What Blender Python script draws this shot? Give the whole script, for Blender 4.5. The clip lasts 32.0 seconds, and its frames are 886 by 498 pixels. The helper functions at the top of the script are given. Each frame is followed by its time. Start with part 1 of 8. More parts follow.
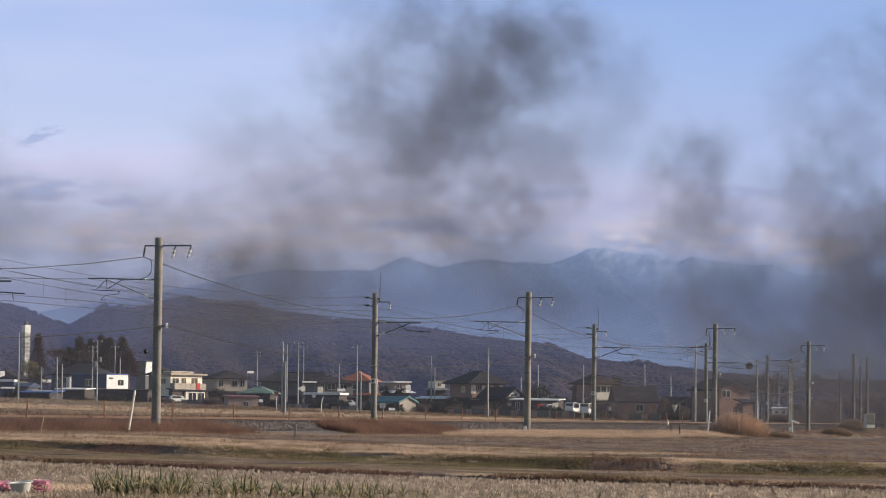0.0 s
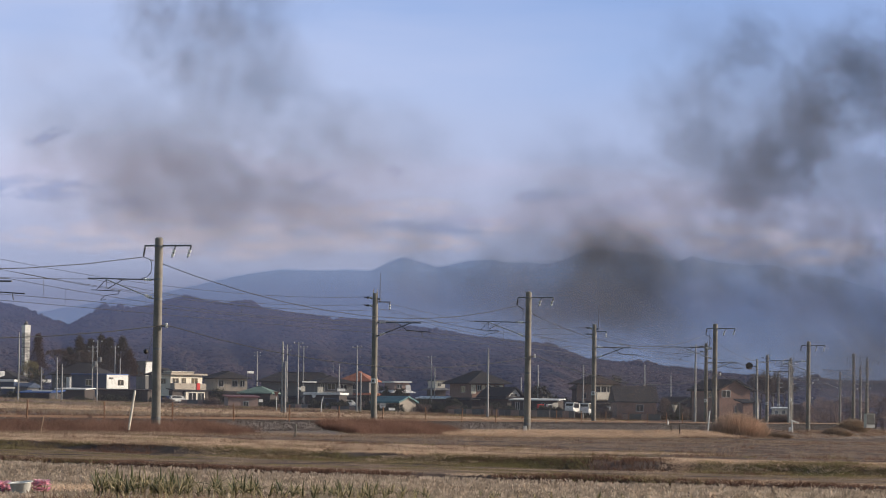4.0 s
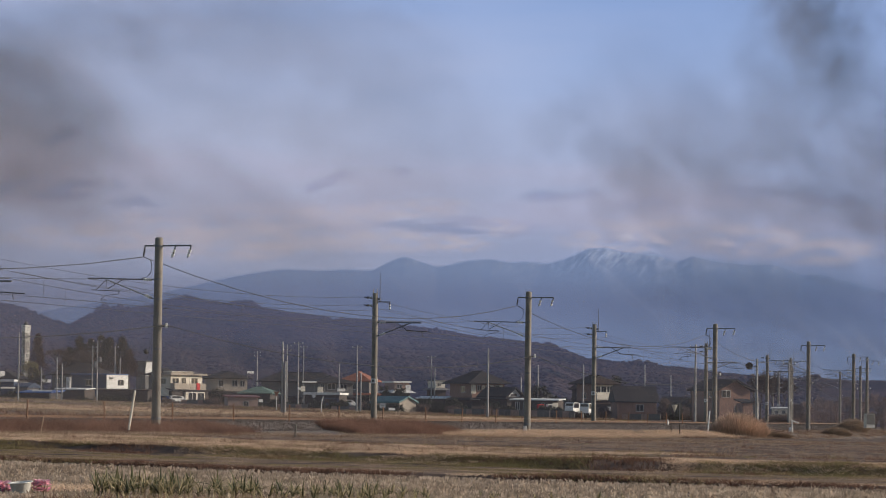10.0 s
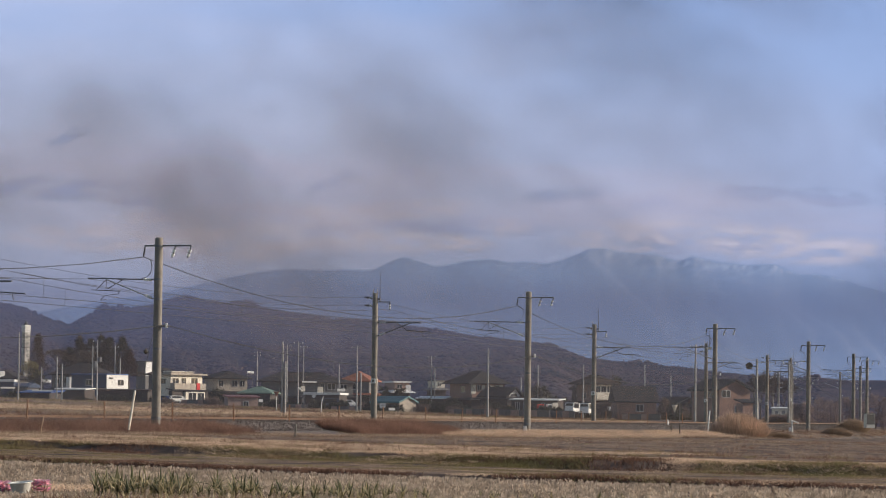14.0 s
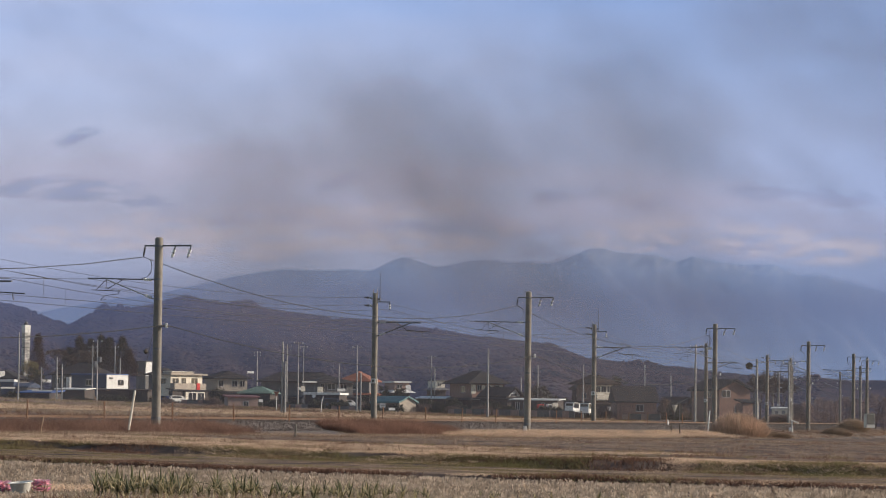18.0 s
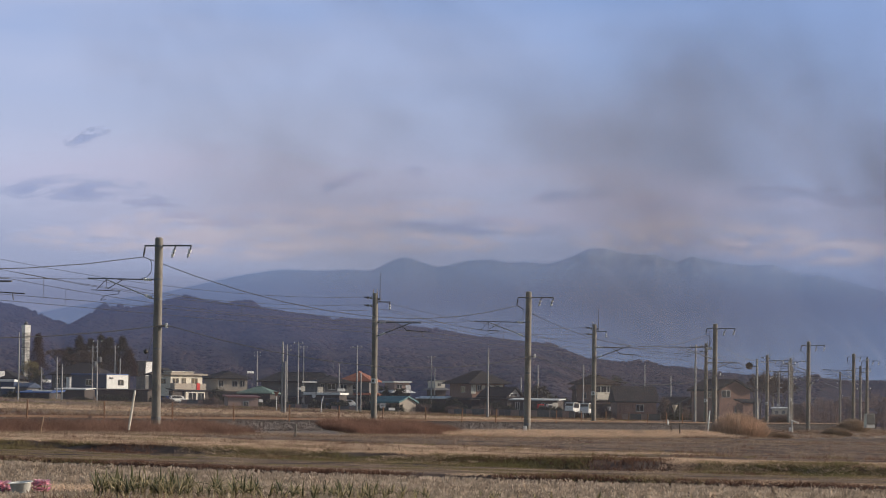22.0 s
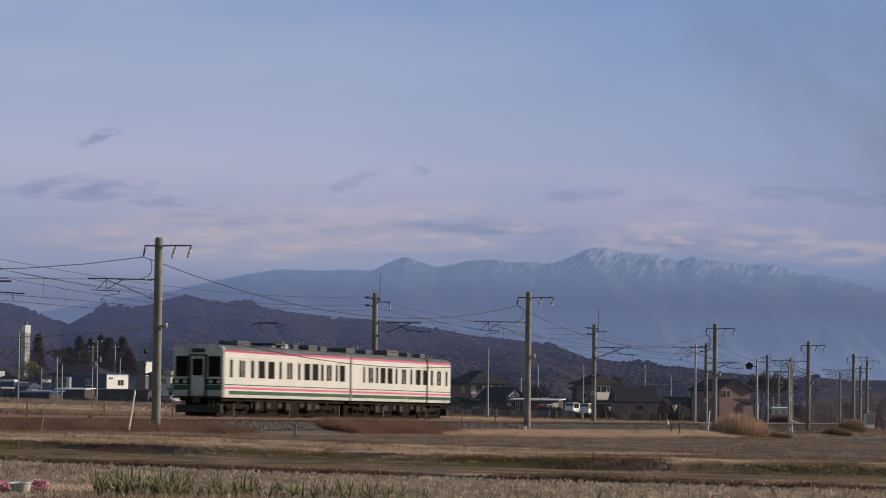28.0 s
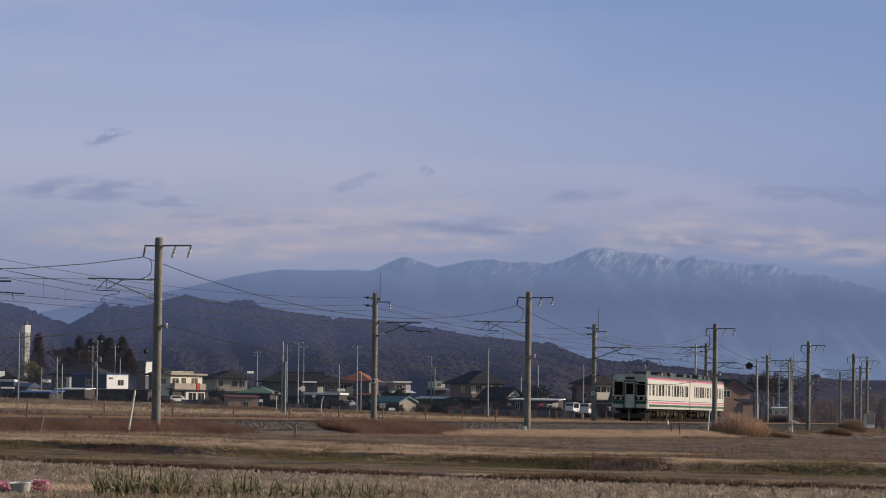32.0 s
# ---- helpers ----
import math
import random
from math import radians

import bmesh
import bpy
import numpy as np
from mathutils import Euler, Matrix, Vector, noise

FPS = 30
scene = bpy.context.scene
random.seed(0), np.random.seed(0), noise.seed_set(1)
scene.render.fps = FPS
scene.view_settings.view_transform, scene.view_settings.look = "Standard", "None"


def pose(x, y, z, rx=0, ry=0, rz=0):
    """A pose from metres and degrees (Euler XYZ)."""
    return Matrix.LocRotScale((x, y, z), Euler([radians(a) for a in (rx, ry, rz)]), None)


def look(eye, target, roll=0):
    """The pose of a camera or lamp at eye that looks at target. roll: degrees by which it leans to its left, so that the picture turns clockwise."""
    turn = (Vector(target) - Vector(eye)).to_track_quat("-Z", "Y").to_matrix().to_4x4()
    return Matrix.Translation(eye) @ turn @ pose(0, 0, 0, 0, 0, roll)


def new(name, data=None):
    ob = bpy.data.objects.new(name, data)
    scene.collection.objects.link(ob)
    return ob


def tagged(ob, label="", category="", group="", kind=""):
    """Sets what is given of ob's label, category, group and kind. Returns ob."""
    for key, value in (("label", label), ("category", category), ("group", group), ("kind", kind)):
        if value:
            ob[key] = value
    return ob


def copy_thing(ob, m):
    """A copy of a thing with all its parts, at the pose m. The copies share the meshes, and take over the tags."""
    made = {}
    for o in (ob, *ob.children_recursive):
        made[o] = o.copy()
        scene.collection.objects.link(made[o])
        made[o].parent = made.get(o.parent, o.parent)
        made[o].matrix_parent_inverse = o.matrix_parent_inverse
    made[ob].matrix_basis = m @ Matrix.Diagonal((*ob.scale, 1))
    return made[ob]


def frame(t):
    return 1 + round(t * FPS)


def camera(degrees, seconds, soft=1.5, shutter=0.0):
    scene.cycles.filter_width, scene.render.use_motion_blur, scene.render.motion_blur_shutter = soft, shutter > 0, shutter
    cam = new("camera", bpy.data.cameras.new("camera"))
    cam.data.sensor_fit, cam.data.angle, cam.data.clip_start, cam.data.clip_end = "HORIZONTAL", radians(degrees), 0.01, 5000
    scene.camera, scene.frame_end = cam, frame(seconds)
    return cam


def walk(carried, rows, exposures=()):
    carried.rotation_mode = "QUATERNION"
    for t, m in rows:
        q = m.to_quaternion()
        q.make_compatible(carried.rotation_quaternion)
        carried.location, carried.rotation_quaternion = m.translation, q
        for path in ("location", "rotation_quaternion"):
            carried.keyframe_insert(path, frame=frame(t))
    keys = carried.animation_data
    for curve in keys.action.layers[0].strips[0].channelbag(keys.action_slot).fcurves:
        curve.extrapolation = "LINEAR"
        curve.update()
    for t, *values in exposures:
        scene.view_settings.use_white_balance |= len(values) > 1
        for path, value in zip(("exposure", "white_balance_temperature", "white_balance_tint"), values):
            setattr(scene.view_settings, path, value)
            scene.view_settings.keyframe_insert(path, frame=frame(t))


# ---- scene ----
EYE = Vector((0.0, 0.0, 1.6))
cam = camera(14.554, 32.0, soft=0.95, shutter=0.45)
stand = pose(0, 0, 1.6, 92.766) @ pose(0, 0, 0, 0, 0, 0.75)
walk(cam, [(0.0, stand), (32.0, stand)],
     exposures=[(0.0, 0.56), (6.0, 0.38), (9.0, 0.26), (11.5, 0.25), (13.0, 0.40), (17.0, 0.46), (19.0, 0.41), (20.5, 0.26), (22.0, 0.28), (24.0, 0.2), (25.5, 0.12), (27.5, -0.04), (32.0, -0.04)])

# ---------------------------------------------------------------- light
SUN_FROM = Vector((0.93, 0.10, 0.36)).normalized()
world = bpy.data.worlds.new("sky_light")
scene.world = world
world.use_nodes = True
wn = world.node_tree.nodes
sky = wn.new("ShaderNodeTexSky")
sky.sky_type = "NISHITA"
sky.sun_disc = False
sky.sun_elevation = math.asin(SUN_FROM.z)
sky.sun_rotation = math.atan2(SUN_FROM.x, SUN_FROM.y)
sky.dust_density = 0.6
world.node_tree.links.new(sky.outputs[0], wn["Background"].inputs[0])
wn["Background"].inputs[1].default_value = 0.085
sun = new("sun", bpy.data.lights.new("sun", "SUN"))
sun.data.energy = 4.2
sun.data.angle = radians(0.55)
sun.data.color = (1.0, 0.88, 0.75)
sun.matrix_world = look(SUN_FROM * 200, (0, 0, 0))
scene.cycles.transparent_max_bounces = 64

# ---------------------------------------------------------------- materials
def nodes_of(name):
    m = bpy.data.materials.new(name)
    m.use_nodes = True
    return m, m.node_tree.nodes, m.node_tree.links


def mat(name, c1, c2=None, scale=2.0, rough=0.8, metal=0.0, bump=0.0, vary=0.0, spec=0.4, fine=9.0, thin=0.0):
    """Two colours mixed by coarse and fine noise at real size, with relief, and a value that differs from piece to piece."""
    m, n, l = nodes_of(name)
    b = n["Principled BSDF"]
    b.inputs["Roughness"].default_value = rough
    b.inputs["Metallic"].default_value = metal
    b.inputs["Specular IOR Level"].default_value = spec
    c2 = c2 or tuple(v * 0.75 for v in c1)
    geo = n.new("ShaderNodeNewGeometry")
    big, small = n.new("ShaderNodeTexNoise"), n.new("ShaderNodeTexNoise")
    big.inputs["Scale"].default_value, small.inputs["Scale"].default_value = scale, scale * fine
    big.inputs["Detail"].default_value, small.inputs["Detail"].default_value = 4, 3
    add = n.new("ShaderNodeMath")
    add.operation = "MULTIPLY_ADD"
    ramp = n.new("ShaderNodeMapRange")
    ramp.inputs[1].default_value, ramp.inputs[2].default_value = 0.55, 0.95
    mix = n.new("ShaderNodeMix")
    mix.data_type = "RGBA"
    mix.inputs[6].default_value, mix.inputs[7].default_value = (*c1, 1), (*c2, 1)
    for t in (big, small):
        l.new(geo.outputs["Position"], t.inputs["Vector"])
    add.inputs[1].default_value = 0.5
    l.new(small.outputs[0], add.inputs[0])
    l.new(big.outputs[0], add.inputs[2])
    l.new(add.outputs[0], ramp.inputs[0])
    l.new(ramp.outputs[0], mix.inputs[0])
    colour = mix.outputs[2]
    if vary:
        info = n.new("ShaderNodeObjectInfo")
        isl = n.new("ShaderNodeMath")
        isl.operation = "ADD"
        l.new(info.outputs["Random"], isl.inputs[0])
        l.new(geo.outputs["Random Per Island"], isl.inputs[1])
        fr = n.new("ShaderNodeMath")
        fr.operation = "FRACT"
        l.new(isl.outputs[0], fr.inputs[0])
        mr = n.new("ShaderNodeMapRange")
        mr.inputs[3].default_value, mr.inputs[4].default_value = 1 - vary, 1 + vary
        l.new(fr.outputs[0], mr.inputs[0])
        hsv = n.new("ShaderNodeHueSaturation")
        l.new(mr.outputs[0], hsv.inputs["Value"])
        l.new(colour, hsv.inputs["Color"])
        colour = hsv.outputs[0]
    l.new(colour, b.inputs["Base Color"])
    if thin:
        # light passes through dry blades and leaves
        tl, ms = n.new("ShaderNodeBsdfTranslucent"), n.new("ShaderNodeMixShader")
        ms.inputs[0].default_value = thin
        l.new(colour, tl.inputs[0])
        l.new(b.outputs[0], ms.inputs[1])
        l.new(tl.outputs[0], ms.inputs[2])
        l.new(ms.outputs[0], n["Material Output"].inputs[0])
    if bump:
        bp = n.new("ShaderNodeBump")
        bp.inputs["Strength"].default_value = min(1.0, bump)
        bp.inputs["Distance"].default_value = 0.05
        l.new(small.outputs[0], bp.inputs["Height"])
        l.new(bp.outputs[0], b.inputs["Normal"])
    return m


M_CONC = mat("mast_concrete", (0.25, 0.225, 0.195), (0.15, 0.136, 0.118), 1.3, 0.85, bump=0.3)
M_STEEL = mat("galvanised_steel", (0.20, 0.20, 0.21), (0.12, 0.12, 0.12), 4, 0.5, 0.6)
M_DARK = mat("dark_iron", (0.035, 0.033, 0.032), (0.05, 0.04, 0.03), 4, 0.6, 0.3)
M_WIRE = mat("weathered_copper_wire", (0.045, 0.045, 0.05), (0.07, 0.065, 0.06), 5, 0.6, 0.3)
M_PORC = mat("white_porcelain", (0.80, 0.80, 0.78), (0.65, 0.64, 0.62), 8, 0.25)
M_WHITE = mat("white_paint", (0.78, 0.77, 0.74), (0.66, 0.64, 0.60), 1.5, 0.55)
M_ORANGE = mat("faded_orange_post", (0.26, 0.125, 0.065), (0.16, 0.085, 0.05), 5, 0.75)
M_WOODPOLE = mat("grey_pole_concrete", (0.36, 0.35, 0.33), (0.26, 0.25, 0.24), 1.2, 0.8)
M_BALLAST = mat("ballast_stone", (0.118, 0.096, 0.087), (0.068, 0.055, 0.05), 2.2, 0.95, bump=0.7, vary=0.14, fine=5)
M_RAIL = mat("rusty_rail", (0.14, 0.075, 0.045), (0.09, 0.055, 0.04), 6, 0.6, 0.5)
M_SLEEPER = mat("concrete_sleeper", (0.26, 0.25, 0.23), (0.18, 0.17, 0.16), 3, 0.9)
M_STRAW = mat("dry_straw", (0.47, 0.35, 0.25), (0.30, 0.215, 0.155), 0.6, 0.9, vary=0.4, spec=0.15, thin=0.4)
M_PALE_STRAW = mat("bleached_straw", (0.82, 0.62, 0.45), (0.54, 0.395, 0.28), 0.6, 0.9, vary=0.35, spec=0.15, thin=0.4)
M_RUST_GRASS = mat("red_brown_dead_grass", (0.21, 0.12, 0.085), (0.13, 0.074, 0.055), 0.5, 0.95, vary=0.4, spec=0.1, thin=0.4)
M_RED_WEED = mat("russet_dead_weeds", (0.30, 0.175, 0.13), (0.15, 0.088, 0.068), 0.5, 0.95, vary=0.4, spec=0.1, thin=0.4)
M_OLIVE = mat("olive_winter_grass", (0.20, 0.18, 0.078), (0.25, 0.18, 0.105), 0.4, 0.95, vary=0.4, spec=0.1, thin=0.4)
M_STUBBLE = mat("rice_stubble_straw", (0.60, 0.48, 0.37), (0.33, 0.25, 0.185), 0.5, 0.95, vary=0.38, spec=0.1, thin=0.4)
M_LEEK = mat("leek_leaf_green", (0.075, 0.088, 0.042), (0.17, 0.15, 0.07), 3, 0.55, vary=0.5, thin=0.4)
M_LEEK_DRY = mat("withered_leek_leaf", (0.50, 0.42, 0.26), (0.34, 0.27, 0.15), 3, 0.8, vary=0.4, thin=0.4)
M_BARK = mat("dark_bark", (0.085, 0.06, 0.045), (0.05, 0.036, 0.028), 2, 0.95, bump=0.5)
M_CONIFER = mat("dark_conifer_needles", (0.045, 0.041, 0.028), (0.066, 0.050, 0.034), 0.5, 0.95, vary=0.12, spec=0.05, thin=0.4)
M_CONIFER_RED = mat("rusty_cedar_needles", (0.08, 0.045, 0.03), (0.05, 0.034, 0.024), 0.5, 0.95, vary=0.12, spec=0.05, thin=0.4)
M_BUSH = mat("evergreen_bush_leaf", (0.034, 0.04, 0.02), (0.055, 0.05, 0.028), 0.8, 0.9, vary=0.3, spec=0.15)
M_TWIG = mat("bare_twig_brown", (0.17, 0.125, 0.10), (0.11, 0.08, 0.065), 0.8, 0.95, vary=0.3, spec=0.1, thin=0.4)
M_WOODS = mat("bare_winter_woodland", (0.112, 0.074, 0.060), (0.030, 0.034, 0.030), 0.03, 0.98, vary=0.15, spec=0.05, fine=5, thin=0.5)
M_ROOF = mat("dark_grey_roof_tile", (0.026, 0.025, 0.027), (0.042, 0.038, 0.036), 0.8, 0.85, bump=0.3, spec=0.12)
M_ROOF_BROWN = mat("brown_roof_tile", (0.05, 0.034, 0.027), (0.036, 0.027, 0.022), 0.8, 0.85, bump=0.3, spec=0.12)
M_ROOF_ORANGE = mat("orange_roof_tile", (0.32, 0.105, 0.05), (0.22, 0.08, 0.042), 0.9, 0.75, bump=0.3)
M_ROOF_GREEN = mat("green_metal_roof", (0.15, 0.22, 0.165), (0.11, 0.165, 0.125), 0.7, 0.6)
M_ROOF_TEAL = mat("teal_metal_roof", (0.08, 0.20, 0.20), (0.06, 0.14, 0.15), 0.7, 0.55)
M_ROOF_RED = mat("maroon_metal_roof", (0.16, 0.055, 0.045), (0.12, 0.045, 0.04), 0.7, 0.6)
M_BLUE = mat("blue_sheet_metal", (0.035, 0.10, 0.30), (0.03, 0.075, 0.22), 0.8, 0.5)
M_NAVY = mat("navy_corrugated_wall", (0.035, 0.055, 0.10), (0.03, 0.045, 0.08), 0.8, 0.6)
M_CREAM = mat("cream_render_wall", (0.72, 0.66, 0.55), (0.62, 0.56, 0.46), 0.7, 0.85)
M_GREYW = mat("grey_render_wall", (0.16, 0.153, 0.146), (0.115, 0.11, 0.106), 0.7, 0.85)
M_BEIGE = mat("beige_render_wall", (0.40, 0.345, 0.28), (0.31, 0.265, 0.215), 0.7, 0.85)
M_REED = mat("pinkish_dry_reed", (0.78, 0.57, 0.42), (0.52, 0.36, 0.26), 0.8, 0.9, vary=0.35, spec=0.15, thin=0.4)
# twig brown made paler so that its colour carries the distance haze
M_PALE_TWIG = mat("haze_lightened_twigs", (0.28, 0.21, 0.185), (0.19, 0.14, 0.125), 0.6, 0.95, vary=0.3, spec=0.1, thin=0.4)
M_BROWNW = mat("brown_siding_wall", (0.26, 0.15, 0.112), (0.20, 0.118, 0.09), 0.7, 0.8)
M_PINKW = mat("pinkish_block_wall", (0.36, 0.25, 0.20), (0.28, 0.19, 0.16), 0.7, 0.85)
# dark timber, and the colour used for walls in deep shade
M_DARKW = mat("dark_timber_and_shade", (0.07, 0.055, 0.045), (0.05, 0.04, 0.035), 1.0, 0.85)
M_ALU = mat("aluminium_frame", (0.52, 0.51, 0.49), (0.42, 0.41, 0.40), 3, 0.4, 0.5)
M_RED = mat("red_cloth", (0.55, 0.05, 0.04), (0.42, 0.04, 0.035), 4, 0.9)
M_TUB = mat("white_enamel_tub", (0.72, 0.70, 0.66), (0.55, 0.52, 0.46), 6, 0.4)
M_PINKFL = mat("pink_petals", (0.92, 0.42, 0.54), (0.92, 0.70, 0.74), 14, 0.8, vary=0.25, thin=0.35)
M_TOWER = mat("stained_tower_concrete", (0.70, 0.67, 0.61), (0.20, 0.19, 0.18), 0.5, 0.85, fine=4)
M_SOOT = mat("grimy_cab_end", (0.70, 0.67, 0.61), (0.40, 0.37, 0.33), 1.1, 0.7, fine=5)
M_TYRE = mat("black_rubber", (0.02, 0.02, 0.02), (0.03, 0.03, 0.03), 5, 0.85)
M_BLACK = mat("black_signal_board", (0.012, 0.012, 0.014), (0.02, 0.02, 0.02), 3, 0.6)
# train
M_TCREAM = mat("train_cream_paint", (0.62, 0.595, 0.545), (0.56, 0.535, 0.49), 0.6, 0.42)
M_TPINK = mat("train_pink_stripe", (0.60, 0.12, 0.24), (0.54, 0.11, 0.21), 0.8, 0.45)
M_TGREEN = mat("train_green_stripe", (0.022, 0.085, 0.035), (0.02, 0.07, 0.03), 0.8, 0.45)
M_TROOF = mat("train_grey_roof", (0.12, 0.12, 0.125), (0.08, 0.08, 0.085), 0.8, 0.8)
M_TEND = mat("train_end_dusty_cream", (0.74, 0.72, 0.66), (0.62, 0.60, 0.55), 1.2, 0.6)
M_TUNDER = mat("sooty_underframe_and_shade", (0.009, 0.007, 0.006), (0.024, 0.016, 0.012), 1.5, 0.9, spec=0.1)


def glass_mat(name, tint, rough=0.08, spec=0.5):
    m, n, l = nodes_of(name)
    b = n["Principled BSDF"]
    b.inputs["Base Color"].default_value = (*tint, 1)
    b.inputs["Roughness"].default_value = rough
    b.inputs["Specular IOR Level"].default_value = spec
    return m


M_GLASS = glass_mat("window_glass_before_dark_room", (0.025, 0.027, 0.03))
M_TGLASS = glass_mat("tinted_train_glass", (0.016, 0.013, 0.012), 0.35, 0.02)


# ---------------------------------------------------------------- mesh tools
def link_mesh(name, bm, material, parent=None, label="", smooth=False):
    me = bpy.data.meshes.new(name)
    bm.to_mesh(me)
    bm.free()
    for mm in (material if isinstance(material, (list, tuple)) else [material]):
        me.materials.append(mm)
    if smooth:
        me.shade_smooth()
    ob = new(name, me)
    ob.parent = parent
    if label:
        ob["label"] = label
    return ob


def part(name, bm, material, parent, label="", smooth=False):
    return link_mesh(name, bm, material, parent, label, smooth)


def thing(name, label, category, m=None, group="", kind=""):
    ob = new(name)
    ob.empty_display_size = 0.3
    ob.matrix_basis = m or Matrix()
    return tagged(ob, label, category, group, kind)


def box(bm, x0, x1, y0, y1, z0, z1, bevel=0.0, mi=0):
    vs = [bm.verts.new((x, y, z)) for z in (z0, z1) for y in (y0, y1) for x in (x0, x1)]
    fs = [bm.faces.new([vs[i] for i in q]) for q in
          ((0, 2, 3, 1), (4, 5, 7, 6), (0, 1, 5, 4), (2, 6, 7, 3), (0, 4, 6, 2), (1, 3, 7, 5))]
    for fc in fs:
        fc.material_index = mi
    if bevel:
        es = list({e for fc in fs for e in fc.edges})
        bmesh.ops.bevel(bm, geom=es, offset=bevel, segments=2, affect="EDGES", profile=0.5)
    return bm


def boxm(*a, bevel=0.0):
    return box(bmesh.new(), *a, bevel=bevel)


def rod(bm, p, q, r0, r1=None, seg=8, caps=True):
    p, q = Vector(p), Vector(q)
    r1 = r0 if r1 is None else r1
    d = q - p
    if d.length < 1e-6:
        return bm
    rot = d.to_track_quat("Z", "Y").to_matrix()
    rings = []
    for c, r in ((p, r0), (q, r1)):
        rings.append([bm.verts.new(c + rot @ Vector((r * math.cos(2 * math.pi * i / seg), r * math.sin(2 * math.pi * i / seg), 0))) for i in range(seg)])
    for i in range(seg):
        j = (i + 1) % seg
        bm.faces.new((rings[0][i], rings[0][j], rings[1][j], rings[1][i]))
    if caps:
        bm.faces.new(rings[0][::-1])
        bm.faces.new(rings[1])
    return bm


def rodm(*a, **k):
    return rod(bmesh.new(), *a, **k)


def lathe(bm, profile, c=(0, 0, 0), seg=16):
    """A turned form: profile of (radius, height)."""
    c = Vector(c)
    rings = [[bm.verts.new(c + Vector((max(r, 1e-4) * math.cos(2 * math.pi * i / seg), max(r, 1e-4) * math.sin(2 * math.pi * i / seg), z))) for i in range(seg)] for r, z in profile]
    for a, b in zip(rings, rings[1:]):
        for i in range(seg):
            j = (i + 1) % seg
            bm.faces.new((a[i], a[j], b[j], b[i]))
    return bm


def prism(bm, outline, y0, y1, mi=0):
    """An outline of (x, z), counter-clockwise seen from -y, pushed from y0 to y1."""
    a = [bm.verts.new((x, y0, z)) for x, z in outline]
    b = [bm.verts.new((x, y1, z)) for x, z in outline]
    fs = [bm.faces.new(a), bm.faces.new(b[::-1])]
    for i in range(len(a)):
        j = (i + 1) % len(a)
        fs.append(bm.faces.new((a[j], a[i], b[i], b[j])))
    for fc in fs:
        fc.material_index = mi
    return bm


def stuff(name, verts, faces, material, label, category, parent=None, smooth=False):
    me = bpy.data.meshes.new(name)
    me.from_pydata(verts, [], faces)
    me.materials.append(material)
    if smooth:
        me.shade_smooth()
    ob = new(name, me)
    ob.parent = parent
    return tagged(ob, label, category, kind="stuff")


# ---------------------------------------------------------------- plan: the railway curve and the lie of the land
TA, TX, TY, TK = 0.3120, -11.023, 175.724, -0.0006727
TR = -1 / TK
CX, CY = TX - TR * math.cos(TA), TY + TR * math.sin(TA)
RAIL = 1.43


def track(s, w=0.0):
    """A place s metres along the line and w metres to its left, and the heading there."""
    h = TA + TK * s
    return CX + (TR - w) * math.cos(h), CY - (TR - w) * math.sin(h), h


def off_track(x, y):
    return TR - math.hypot(x - CX, y - CY)


def ease(v, a, b):
    v = min(1.0, max(0.0, (v - a) / (b - a)))
    return v * v * (3 - 2 * v)


def land(x, y):
    """Height of the ground: flat stubble, two low terraces, a fallow field, and rising land beyond the railway."""
    d, q = 0.69 * x + 0.725 * y, 0.725 * x - 0.69 * y
    d, q = min(max(d, 0), 270), min(max(q, -95), 0)
    z = 0.12 + 0.008 * max(0.0, -60 - q)
    bend = 0.35 * noise.noise((q * 0.16, 3.0, 0)) + 0.15 * noise.noise((q * 0.9, 5.0, 0))
    z += 0.15 * ease(d + bend, 58.25, 58.6) + (0.25 + 0.12 * bend) * ease(d + 2 * bend, 67.8, 68.9)
    if d > 75:
        z -= 0.004 * (d - 75)
    w = off_track(x, y)
    if w > -9:
        r = ease(y, 150, 680)
        far = 0.55 * (1 - r) + r * (2.2 - 0.028 * max(-130, min(x, 20)))
        t = ease(w, -7, 8)
        z = z * (1 - t) + far * t
        z -= 0.4 * ease(w, -9, -6) * (1 - ease(w, 6, 9))
    return z


def ground_sheet():
    angles = [-9 + 18 * i / 110 for i in range(111)] + [9 + 342 * i / 48 for i in range(1, 48)]
    radii = [0.0, 2, 6, 14, 25, 35, 42]
    r = 48.0
    while r < 300:
        radii.append(r)
        r += 0.26 if 60 < r < 110 else 2.0
    while r < 4950:
        radii.append(r)
        r *= 1.07
    radii.append(4950)
    n = len(angles)
    vs, fs = [(0, 0, land(0, 0))], []
    for r in radii[1:]:
        for a in angles:
            x, y = r * math.sin(radians(a)), r * math.cos(radians(a))
            vs.append((x, y, land(x, y) + 0.03 * noise.noise((x * 0.7, y * 0.7, 0)) * (1 if r < 300 else 0)))
    for j in range(n):
        fs.append((0, 1 + (j + 1) % n, 1 + j))
    for i in range(len(radii) - 2):
        for j in range(n):
            a, b = 1 + i * n + j, 1 + i * n + (j + 1) % n
            fs.append((a, b, b + n, a + n))
    me = bpy.data.meshes.new("ground")
    me.from_pydata(vs, [], fs)
    me.shade_smooth()
    return me


